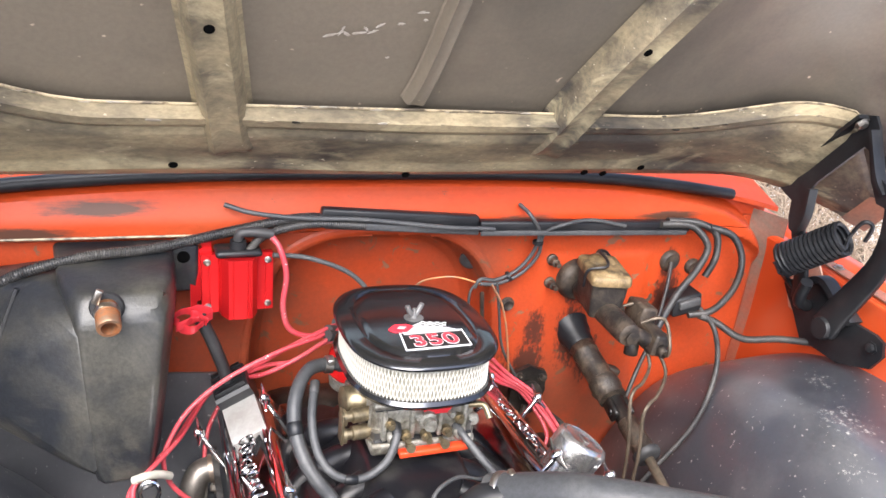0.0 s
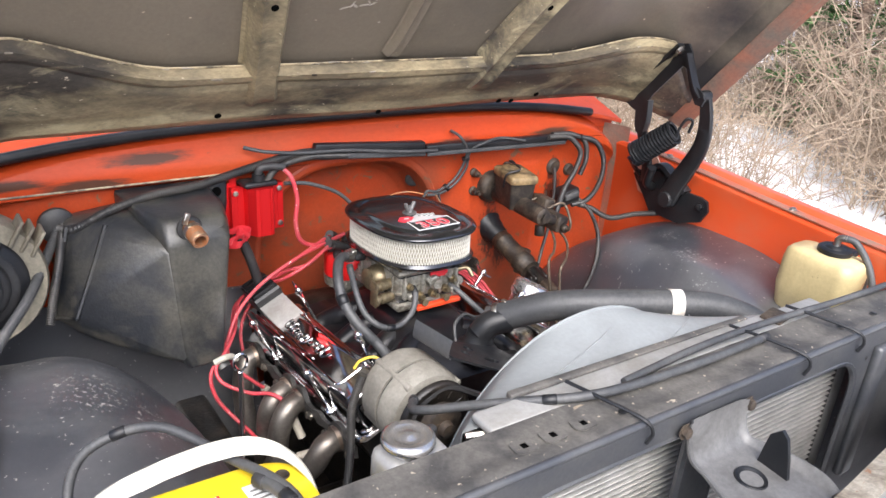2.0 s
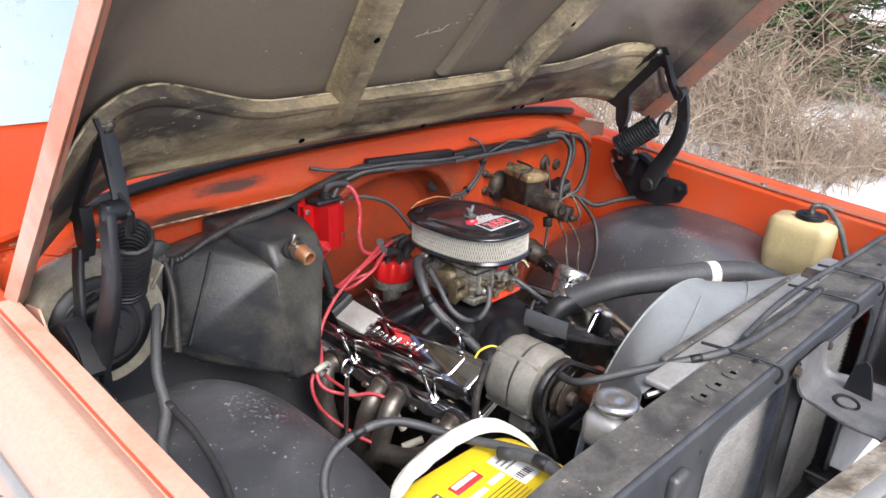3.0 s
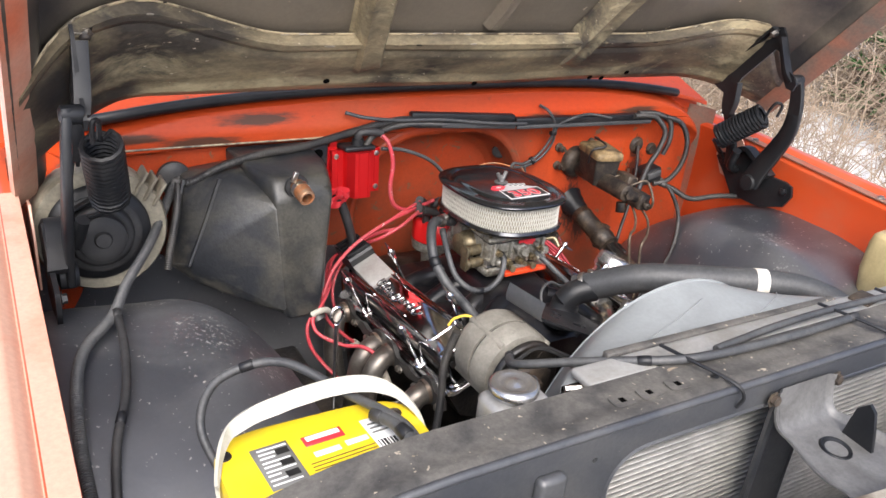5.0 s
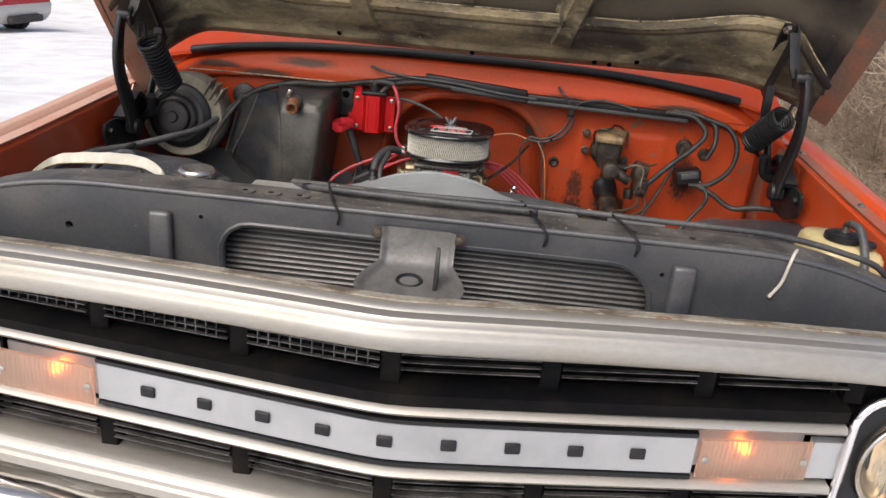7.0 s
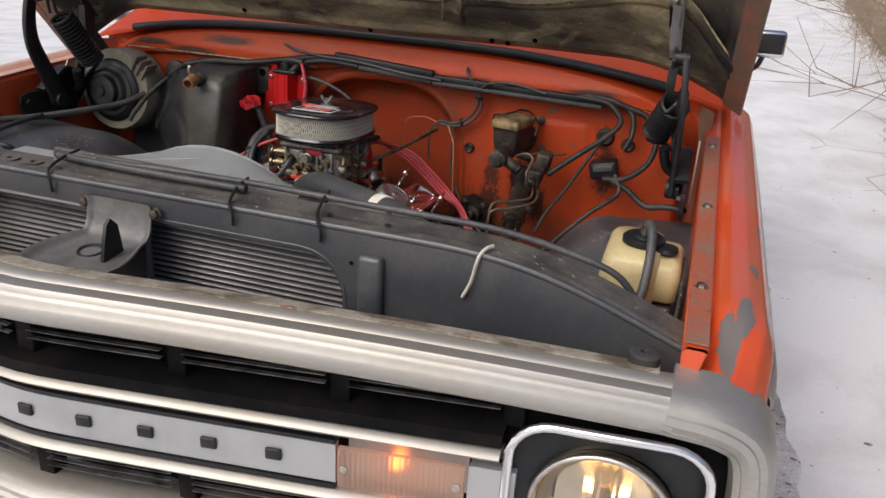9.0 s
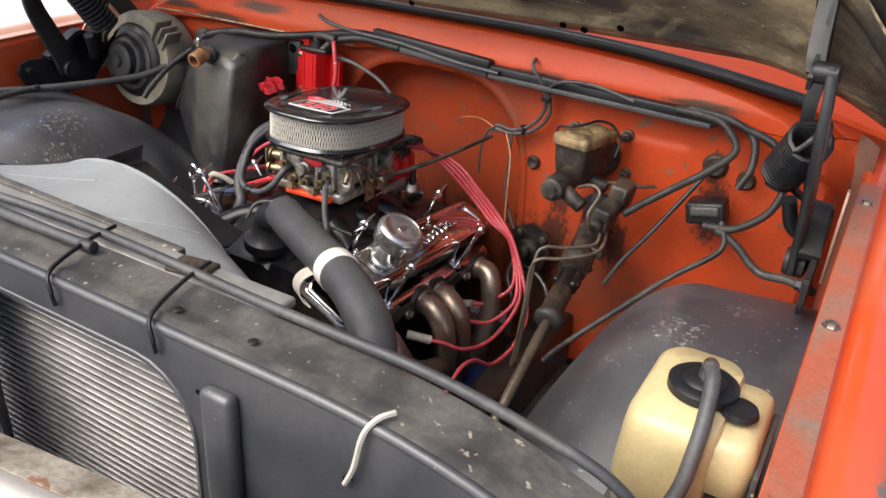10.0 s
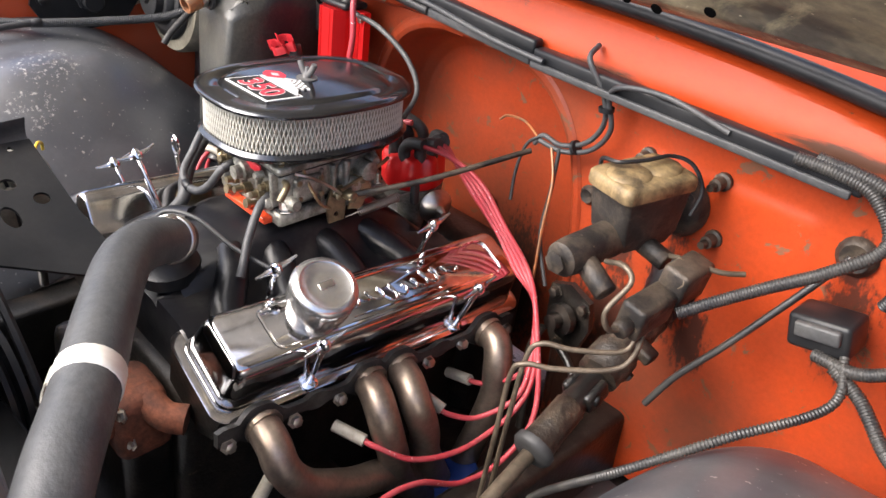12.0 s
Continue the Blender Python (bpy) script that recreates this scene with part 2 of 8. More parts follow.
TUBE_STEEL = mat("tarnished steel line", (0.16, 0.125, 0.088), 0.45, metal=0.4, color2=(0.09, 0.07, 0.05), scale=40, grain=0.2)
BAR = mat("dull bright grille bar", (0.20, 0.195, 0.19), 0.45, metal=0.7, color2=(0.04, 0.04, 0.04), scale=14, spread=(0.45, 0.62), grain=0.2)
PLATE = mat("satin silver name plate", (0.44, 0.45, 0.46), 0.38, metal=0.5, color2=(0.37, 0.38, 0.39), scale=9)
GRILLE = mat("black grille plastic", (0.005, 0.005, 0.006), 0.5, color2=(0.012, 0.011, 0.010), scale=12, grain=0.2, ior=1.15)
AMBER = mat("amber lens", (0.78, 0.56, 0.44), 0.34, trans=0.85, bump=0.1, bscale=90)
BULB = mat("lit amber bulb", (1.0, 0.25, 0.03), 0.3, glow=((1.0, 0.20, 0.03), 11.0))
REFLECT = mat("headlamp reflector", (0.62, 0.54, 0.40), 0.14, metal=1.0)
LENS = mat("clear headlamp lens", (0.95, 0.95, 0.95), 0.03, trans=1.0)
FILAMENT = mat("lit filament", (1.0, 0.6, 0.2), 0.3, glow=((1.0, 0.46, 0.11), 190.0))
# pale blue-grey base colour stands for the sky mirrored in the windscreen
GLASS = mat("windscreen glass with painted sky reflection", (0.30, 0.39, 0.41), 0.30, trans=0.25, color2=(0.38, 0.45, 0.46), scale=3, grain=0.06)
CAB_INSIDE = mat("dark cab trim", (0.05, 0.05, 0.05), 0.7, color2=(0.08, 0.075, 0.07), scale=8)
CAR_RED = mat("red car paint", (0.42, 0.02, 0.03), 0.25, coat=0.6)
CAR_SILVER = mat("silver car cladding", (0.5, 0.5, 0.48), 0.45, metal=0.3)
TYRE = mat("tyre rubber", (0.025, 0.025, 0.026), 0.7, color2=(0.06, 0.055, 0.05), scale=20, bump=0.2)
ALLOY = mat("alloy wheel", (0.45, 0.42, 0.38), 0.4, metal=0.7)
SNOW = mat("trodden snow", (0.82, 0.83, 0.84), 0.6, color2=(0.62, 0.615, 0.61), scale=1.6, spread=(0.42, 0.72), grain=0.08, speck=((0.16, 0.11, 0.07), 22, 0.72), bump=0.8, bscale=9)
GRAVEL = mat("wet gravel showing through slush", (0.36, 0.355, 0.35), 0.7, color2=(0.78, 0.78, 0.78), scale=3.5, spread=(0.38, 0.58), grain=0.4, speck=((0.12, 0.11, 0.10), 40, 0.62), bump=0.8, bscale=70)
STRAW = mat("dry grass", (0.34, 0.25, 0.14), 0.8, color2=(0.20, 0.14, 0.08), scale=3)
TWIG = mat("bare twig bark", (0.20, 0.145, 0.10), 0.8, color2=(0.33, 0.265, 0.19), scale=5)
BARK = mat("tree bark", (0.17, 0.115, 0.08), 0.9, color2=(0.26, 0.20, 0.15), scale=9, bump=0.6, bscale=40)
NEEDLE = mat("pine needles", (0.060, 0.125, 0.035), 0.7, color2=(0.12, 0.17, 0.07), scale=3)


def blotch(m, color, spots, stretch=(1, 1, 1), fine=30.0, edges=(1.05, 1.55), ragged=1.6, most=0.95):
    """Lays blotches of a colour, ragged at the edges, over a paint at spots (x, y, z, radius)."""
    nt = m.node_tree
    b = nt.nodes["Principled BSDF"]
    src = b.inputs["Base Color"].links[0].from_socket
    place = nt.nodes.new("ShaderNodeMapping")
    place.inputs["Scale"].default_value = stretch
    nt.links.new(nt.nodes.new("ShaderNodeTexCoord").outputs["Object"], place.inputs["Vector"])
    coord = place.outputs["Vector"]
    total = None
    for x, y, z, r in spots:
        d = nt.nodes.new("ShaderNodeVectorMath")
        d.operation = "DISTANCE"
        nt.links.new(coord, d.inputs[0])
        d.inputs[1].default_value = (x * stretch[0], y * stretch[1], z * stretch[2])
        q = nt.nodes.new("ShaderNodeMapRange")
        q.inputs["From Min"].default_value, q.inputs["From Max"].default_value = r * 1.3, r * 0.3
        nt.links.new(d.outputs["Value"], q.inputs["Value"])
        if total is None:
            total = q.outputs["Result"]
        else:
            top_ = nt.nodes.new("ShaderNodeMath")
            top_.operation = "MAXIMUM"
            nt.links.new(total, top_.inputs[0])
            nt.links.new(q.outputs["Result"], top_.inputs[1])
            total = top_.outputs[0]
    n = nt.nodes.new("ShaderNodeTexNoise")
    n.inputs["Scale"].default_value, n.inputs["Detail"].default_value, n.inputs["Roughness"].default_value = fine, 8.0, 0.72
    nt.links.new(coord, n.inputs["Vector"])
    add = nt.nodes.new("ShaderNodeMath")
    add.operation = "MULTIPLY_ADD"
    nt.links.new(n.outputs["Fac"], add.inputs[0])
    add.inputs[1].default_value = ragged
    nt.links.new(total, add.inputs[2])
    edge = nt.nodes.new("ShaderNodeMapRange")
    edge.inputs["From Min"].default_value, edge.inputs["From Max"].default_value = edges
    edge.inputs["To Max"].default_value = most
    nt.links.new(add.outputs[0], edge.inputs["Value"])
    x = nt.nodes.new("ShaderNodeMix")
    x.data_type = "RGBA"
    nt.links.new(edge.outputs["Result"], x.inputs[0])
    nt.links.new(src, x.inputs[6])
    x.inputs[7].default_value = rgba(color)
    nt.links.new(x.outputs[2], b.inputs["Base Color"])


# brown haze: sooty grime together with painted shade in the engine recess
blotch(GRIMY, (0.075, 0.040, 0.024), [(0.05, 1.12, 0.60, 0.28), (-0.22, 1.08, 0.62, 0.26), (-0.27, 1.05, 0.80, 0.15), (-0.16, 1.10, 0.84, 0.12), (0.22, 1.06, 0.95, 0.10), (0.03, 1.10, 0.99, 0.07), (0.15, 1.09, 0.99, 0.07), (0.30, 1.05, 0.54, 0.12), (0.44, 1.05, 0.62, 0.14), (0.54, 1.05, 0.58, 0.12)], (1, 1, 1), 11.0, (0.55, 1.75), 0.9, 0.80)
# ragged black: grease round the fittings, and painted shade low behind the engine
blotch(GRIMY, (0.026, 0.018, 0.014), [(0.365, 1.05, 0.79, 0.045), (0.44, 1.05, 0.89, 0.045), (0.45, 1.05, 0.78, 0.07), (0.31, 1.05, 0.56, 0.15), (0.10, 1.14, 0.56, 0.13), (0.24, 1.10, 0.58, 0.11), (0.66, 1.05, 0.93, 0.035), (0.67, 1.05, 0.85, 0.065), (0.50, 1.05, 0.72, 0.05), (0.36, 1.05, 0.70, 0.07)], (1.35, 1, 0.62), 95.0, (1.50, 1.80), 1.9, 0.85)
blotch(WELL, (0.42, 0.41, 0.38), [(-0.66, 0.62, 0.86, 0.17), (-0.58, 0.56, 0.80, 0.12), (-0.72, 0.78, 0.84, 0.12), (0.74, 0.60, 0.84, 0.13), (0.68, 0.50, 0.80, 0.08), (0.80, 0.72, 0.84, 0.08)], (1, 1, 1), 120.0, (2.06, 2.12), 1.9, 0.6)
# hood skin and rear brace turn near black towards both side edges
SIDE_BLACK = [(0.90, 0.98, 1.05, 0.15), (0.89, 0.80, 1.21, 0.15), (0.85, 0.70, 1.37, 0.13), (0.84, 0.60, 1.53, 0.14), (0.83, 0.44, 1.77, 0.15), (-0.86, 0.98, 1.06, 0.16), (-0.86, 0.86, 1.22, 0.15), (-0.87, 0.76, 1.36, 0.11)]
blotch(HOOD_SKIN, (0.016, 0.016, 0.018), SIDE_BLACK, (1, 1, 1), 14.0, (0.75, 1.35), 0.8, 0.95)
blotch(HOOD_RIB, (0.018, 0.018, 0.020), SIDE_BLACK[:2] + SIDE_BLACK[5:7], (1, 1, 1), 14.0, (0.80, 1.40), 0.8, 0.92)
blotch(ORANGE, (0.06, 0.032, 0.02), [(-0.44, 1.03, 1.080, 0.10), (-0.56, 1.03, 1.040, 0.09), (-0.70, 1.03, 1.055, 0.08), (0.30, 1.03, 1.045, 0.10), (0.62, 1.03, 1.050, 0.08)], (1, 1, 7), 16.0)
blotch(ORANGE_OUT, (0.12, 0.13, 0.125), [(0.965, -0.01, 0.955, 0.045), (0.978, 0.06, 0.955, 0.035), (0.995, 0.22, 0.955, 0.025), (1.010, 0.10, 0.935, 0.03), (1.012, 0.42, 0.95, 0.022)], (1.6, 0.42, 0.8), 30.0, (1.50, 1.56))


# ---- mesh tools ----
from mathutils.geometry import tessellate_polygon


def turn_to(axis, up=(0, 0, 1)):
    """A turn whose z points along axis."""
    z = Vector(axis).normalized()
    x = Vector(up).cross(z)
    if x.length < 1e-4:
        x = Vector((1, 0, 0))
    x.normalize()
    return Matrix((x, z.cross(x), z)).transposed().to_4x4()


def spline(points, n=8, closed=False):
    """Catmull-Rom through the points."""
    p = [Vector(q) for q in points]
    if len(p) < 3:
        return [p[0].lerp(p[-1], i / n) for i in range(n + 1)]
    ext = [p[-1]] + p + [p[0], p[1]] if closed else [2 * p[0] - p[1]] + p + [2 * p[-1] - p[-2]]
    out = []
    for i in range(len(ext) - 3):
        a, b, c, d = ext[i:i + 4]
        for k in range(n):
            t = k / n
            out.append(0.5 * ((2 * b) + (c - a) * t + (2 * a - 5 * b + 4 * c - d) * t * t + (3 * b - a - 3 * c + d) * t ** 3))
    if not closed:
        out.append(p[-1])
    return out


class Geo:
    """Collects faces of one mesh."""

    def __init__(self):
        self.v, self.f = [], []

    def add(self, verts, faces, m=None):
        k = len(self.v)
        self.v += [tuple(m @ Vector(p)) if m else tuple(p) for p in verts]
        self.f += [tuple(i + k for i in f) for f in faces]
        return self

    def bm(self, b, m=None):
        b.verts.index_update()
        self.add([p.co for p in b.verts], [[q.index for q in f.verts] for f in b.faces], m)
        b.free()
        return self

    def box(self, c, s, r=(0, 0, 0), bevel=0.003, seg=2, m=None):
        b = bmesh.new()
        bmesh.ops.create_cube(b, size=1.0)
        bmesh.ops.scale(b, vec=s, verts=b.verts)
        bevel = min(bevel, min(s) * 0.45)
        if bevel > 0:
            bmesh.ops.bevel(b, geom=list(b.edges), offset=bevel, segments=seg, profile=0.5, affect="EDGES")
        return self.bm(b, (m or Matrix()) @ pose(*c, *r))

    def lathe(self, profile, at=(0, 0, 0), axis=(0, 0, 1), n=24, sx=1.0):
        """Turns (radius, height) round an axis."""
        m = Matrix.Translation(at) @ turn_to(axis)
        v, f = [], []
        for r, h in profile:
            v += [(r * math.cos(2 * math.pi * i / n) * sx, r * math.sin(2 * math.pi * i / n), h) for i in range(n)]
        for j in range(len(profile) - 1):
            f += [(j * n + i, j * n + (i + 1) % n, (j + 1) * n + (i + 1) % n, (j + 1) * n + i) for i in range(n)]
        if profile[0][0] > 1e-5:
            f.append(tuple(range(n))[::-1])
        if profile[-1][0] > 1e-5:
            f.append(tuple(range((len(profile) - 1) * n, len(profile) * n)))
        return self.add(v, f, m)

    def cyl(self, a, b, r, n=16, bevel=0.0015):
        a, b = Vector(a), Vector(b)
        h = (b - a).length
        e = min(bevel, r * 0.4, h * 0.4)
        return self.lathe([(r - e, 0), (r, e), (r, h - e), (r - e, h)], a, b - a, n)

    def tube(self, points, r, n=10, per=8, rip=None, closed=False, raw=False):
        """A tube along a curve; rip: (pitch, depth) of a corrugation; r may be a function of 0..1."""
        path = [Vector(p) for p in points] if raw else spline(points, per, closed)
        rr = r if callable(r) else (lambda s: r)
        if rip:
            fine, left = [path[0]], rip[0] / 4
            for a, b in zip(path, path[1:]):
                gone, whole = 0.0, (b - a).length
                while whole - gone >= left:
                    gone += left
                    fine.append(a.lerp(b, gone / whole))
                    left = rip[0] / 4
                left -= whole - gone
            path = fine
        count = len(path)
        up, v, f = None, [], []
        run = 0.0
        for i, p in enumerate(path):
            d = (path[(i + 1) % count] - path[i - 1]) if closed else path[min(i + 1, count - 1)] - path[max(i - 1, 0)]
            d.normalize()
            if up is None:
                up = d.orthogonal().normalized()
            up = (up - d * up.dot(d)).normalized()
            side = d.cross(up)
            rad = rr(i / (count - 1))
            if i:
                run += (p - path[i - 1]).length
            if rip:
                rad += rip[1] * (1, 1, -1, -1)[i % 4]
            v += [p + rad * (math.cos(2 * math.pi * k / n) * up + math.sin(2 * math.pi * k / n) * side) for k in range(n)]
        for i in range(count if closed else count - 1):
            j = (i + 1) % count
            f += [(i * n + k, i * n + (k + 1) % n, j * n + (k + 1) % n, j * n + k) for k in range(n)]
        if not closed:
            f += [tuple(range(n))[::-1], tuple(range((count - 1) * n, count * n))]
        return self.add(v, f)

    def sheet(self, fn, nu, nv, thick=None):
        """A surface fn(u, v) with u, v in 0..1; thick: vector to its other face."""
        front = [Vector(fn(i / nu, j / nv)) for j in range(nv + 1) for i in range(nu + 1)]
        w = nu + 1
        faces = [(j * w + i, j * w + i + 1, (j + 1) * w + i + 1, (j + 1) * w + i) for j in range(nv) for i in range(nu)]
        if not thick:
            return self.add(front, faces)
        k, t = len(front), Vector(thick)
        rim = list(range(w)) + [j * w + nu for j in range(1, nv + 1)] + [nv * w + i for i in range(nu - 1, -1, -1)] + [j * w for j in range(nv - 1, 0, -1)]
        faces += [tuple(q + k for q in reversed(f)) for f in faces]
        faces += [(rim[(i + 1) % len(rim)], rim[i], rim[i] + k, rim[(i + 1) % len(rim)] + k) for i in range(len(rim))]
        return self.add(front + [p + t for p in front], faces)

    def plate(self, outline, depth, m=None, holes=()):
        """A flat plate in x, y of m, from z 0 to depth, with holes."""
        loops = [[Vector((*p, 0)) for p in outline]] + [[Vector((*p, 0)) for p in h] for h in holes]
        flat = [p for loop in loops for p in loop]
        tris = tessellate_polygon(loops)
        k = len(flat)
        v = flat + [p + Vector((0, 0, depth)) for p in flat]
        f = [tuple(t) for t in tris] + [tuple(i + k for i in reversed(t)) for t in tris]
        s = 0
        for loop in loops:
            q = len(loop)
            f += [(s + i, s + (i + 1) % q, s + (i + 1) % q + k, s + i + k) for i in range(q)]
            s += q
        b = bmesh.new()
        vs = [b.verts.new(p) for p in v]
        for t in f:
            try:
                b.faces.new([vs[i] for i in t])
            except ValueError:
                pass
        bmesh.ops.recalc_face_normals(b, faces=b.faces)
        return self.bm(b, m)

    def loft(self, rings, cap=True):
        n = len(rings[0])
        v = [p for r in rings for p in r]
        f = [(j * n + i, j * n + (i + 1) % n, (j + 1) * n + (i + 1) % n, (j + 1) * n + i) for j in range(len(rings) - 1) for i in range(n)]
        if cap:
            f += [tuple(range(n))[::-1], tuple(range((len(rings) - 1) * n, len(rings) * n))]
        return self.add(v, f)

    def flip(self):
        self.f = [tuple(reversed(f)) for f in self.f]
        return self

    def mesh(self, name, sharp=35):
        me = bpy.data.meshes.new(name)
        me.from_pydata(self.v, [], self.f)
        b = bmesh.new()
        b.from_mesh(me)
        bmesh.ops.remove_doubles(b, verts=b.verts, dist=1e-6)
        bmesh.ops.recalc_face_normals(b, faces=b.faces)
        b.to_mesh(me)
        b.free()
        me.polygons.foreach_set("use_smooth", [True] * len(me.polygons))
        me.set_sharp_from_angle(angle=radians(sharp))
        return me


def ring_pts(r, n=16, c=(0, 0)):
    return [(c[0] + r * math.cos(2 * math.pi * i / n), c[1] + r * math.sin(2 * math.pi * i / n)) for i in range(n)]


def rounded(x0, y0, x1, y1, r, n=6):
    """Outline of a rectangle with round corners; r: one radius or four, from the low left on."""
    rs = r if isinstance(r, (list, tuple)) else [r] * 4
    out = []
    for (cx, cy, a), q in zip(((x0, y0, 180), (x1, y0, 270), (x1, y1, 0), (x0, y1, 90)), rs):
        px, py = cx + (q if cx == x0 else -q), cy + (q if cy == y0 else -q)
        out += [(px + q * math.cos(radians(a + 90 * k / n)), py + q * math.sin(radians(a + 90 * k / n))) for k in range(n + 1)]
    return out


def thing(name, base, label, category, group="", kind=""):
    ob = new(name)
    ob.location = base
    ob.empty_display_size = 0.02
    return tagged(ob, label, category, group, kind)


def part(name, geo, material, parent, label="", sharp=50, kind=""):
    """Links a Geo as one mesh under a thing or a part, or, with no parent, at the top."""
    ob = new(name, geo.mesh(name, sharp))
    ob.data.materials.append(material)
    if parent:
        ob.parent = parent
        if parent.type == "EMPTY":
            ob.location = -Vector(parent.location)
    return tagged(ob, label, kind=kind)


def step(a, b, x):
    t = min(1.0, max(0.0, (x - a) / (b - a)))
    return t * t * (3 - 2 * t)


XZ = Matrix(((1, 0, 0, 0), (0, 0, 1, 0), (0, 1, 0, 0), (0, 0, 0, 1)))  # plate in x, z; depth along y


def at_y(y):
    return Matrix.Translation((0, y, 0)) @ XZ


def bolt(geo, at, axis, r=0.007, h=0.006):
    """A hexagon head on a washer."""
    geo.lathe([(r * 1.5, 0), (r * 1.5, 0.0015), (r, 0.0015), (r, h), (r * 0.7, h + 0.001)], at, axis, 6)
    return geo


# ---- the pickup's body ----
truck = thing("pickup_truck", (0, 0.5, 0), "old faded orange pickup truck with its hood open, on snow", "pickup truck")


def lip(x):
    return 1.032 + 0.022 * math.exp(-((x - 0.06) / 0.17) ** 4)


def cowl_z(x):
    """Height of the seal's lower edge, falling towards both fenders."""
    return 1.119 - 0.10 * abs(x) ** 3


AXC, AXR, AZC, AZR = 0.03, 0.24, 0.70, 0.315


def arch_at(x, z):
    """1 on the edge of the engine recess, less inside."""
    return ((abs(x - AXC) / AXR) ** 3 + (max(0.0, z - AZC) / AZR) ** 3) ** (1 / 3)


def firewall_y(x, z):
    edge = ((abs(x) / 0.90) ** 9 + (max(0.0, z - 0.45) / (lip(x) - 0.45)) ** 9) ** (1 / 9)
    inside = step(1.0, 0.982, edge)
    rec = 1.0 if arch_at(x, z) < 1.0 else 0.0
    emboss = 0.004 * step(0.355, 0.375, x) * step(0.62, 0.60, x) * step(0.97, 0.95, z)
    y = 1.028 + 0.02 * step(1.05, 1.11, z) - 0.03 * step(0.7, 0.9, abs(x))
    corner = ((abs(x) / 0.875) ** 8 + (max(0.0, z - 0.75) / (cowl_z(x) - 0.75)) ** 8) ** (1 / 8)
    return y + inside * (0.022 + 0.105 * rec - emboss) + 0.09 * step(0.975, 1.035, corner)


def bay_point(u, v):
    x, z = -0.91 + 1.82 * u, 0.42 + 0.605 * v
    return x, firewall_y(x, z), z


part("firewall", Geo().sheet(bay_point, 260, 120, (0, 0.012, 0)), GRIMY, truck, "orange firewall stained with grease and sooty grime, some shade painted in", sharp=25)


def recess(u, v):
    k = v * 9
    prof = ((1.075, 1.0492), (1.06, 1.0462), (1.03, 1.0455), (1.008, 1.049), (0.988, 1.066), (0.965, 1.098), (0.93, 1.124), (0.87, 1.141), (0.6, 1.147), (0.02, 1.148))
    i = min(int(k), 8)
    (s0, y0), (s1, y1) = prof[i], prof[i + 1]
    sc, y = s0 + (s1 - s0) * (k - i), y0 + (y1 - y0) * (k - i)
    if u < 0.15 or u > 0.85:
        side = 1 if u < 0.15 else -1
        return AXC + side * AXR * sc, y, 0.42 + (AZC - 0.42) * (u if u < 0.15 else 1 - u) / 0.15
    a = math.pi * (u - 0.15) / 0.70
    c_, s_ = math.cos(a), math.sin(a)
    return AXC + AXR * sc * math.copysign(abs(c_) ** (2 / 3), c_), y, AZC + AZR * sc * s_ ** (2 / 3)


part("engine_recess", Geo().sheet(recess, 80, 45), GRIMY, truck, "deep arched recess in the firewall, sooty and with shade painted in", sharp=60)


def cowl_point(u, v):
    x = -0.91 + 1.82 * u
    z = 1.027 + (cowl_z(x) + 0.002 - 1.027) * v
    return x, firewall_y(x, z) - 0.0005, z


part("cowl_panel", Geo().sheet(cowl_point, 260, 24, (0, 0.012, 0)), ORANGE, truck, "bright orange cowl face with dark smears", sharp=25)


def seal_path(s):
    x = -0.90 + 1.80 * s
    return Vector((x, 1.058 + 0.02 * step(0.7, 0.9, abs(x)), cowl_z(x) + 0.012))


g = Geo()
g.tube([seal_path(0.06 + 0.88 * i / 40) for i in range(41)], 0.0118, 10, raw=True)
part("hood_seal", g, BLACK, truck, "black rubber hood seal along the cowl")


def cowl_top(u, v):
    x = -0.93 + 1.86 * u
    return x, 1.068 + 0.352 * v, (cowl_z(x) + 0.010) * (1 - v) + 1.163 * v


part("cowl_top", Geo().sheet(cowl_top, 60, 6, (0, 0, -0.01)), ORANGE, truck)
g = Geo()
for i in range(5):
    g.box((-0.3 + 0.15 * i, 1.20, 1.149), (0.11, 0.012, 0.006), bevel=0.002)
part("cowl_vent", g, BLACK, truck)

# bare worn seam under the cowl face and the jambs at its ends
part("cowl_seam", Geo().tube([(x, firewall_y(x, lip(x) + 0.008) - 0.001, lip(x) + 0.002) for x in [-0.86 + 0.02 * i for i in range(36)]], 0.0022, 6, raw=True), STRAW_STEEL, truck, "worn bare seam")

for s in (1, -1):
    part("cowl_side", Geo().sheet(lambda u, v: (s * (0.845 + 0.07 * u), 1.115 - 0.10 * u * u, 0.44 + 0.60 * v), 6, 14, (0, 0.004, 0)), ORANGE_DULL, truck, "dusty inner cowl side")
    part("hinge_backing", Geo().plate([(0.835, 0.86), (0.925, 0.88), (0.955, 0.93), (0.945, 0.985), (0.885, 1.00), (0.845, 0.95)], 0.004, Matrix(((0, 0, s, s * 0.889), (1, 0, 0, 0), (0, 1, 0, 0), (0, 0, 0, 1)))), FADED, truck, "pale bleached panel behind the hinge")

# black toe board on the passenger side
part("toe_board", Geo().sheet(lambda u, v: (-0.90 + 0.66 * u, 1.036 - 0.10 * (1 - v) ** 2, 0.42 + (0.40 - 0.06 * u) * v), 20, 14, (0, 0.004, 0)), WELL, truck, "black lower firewall on the passenger side")


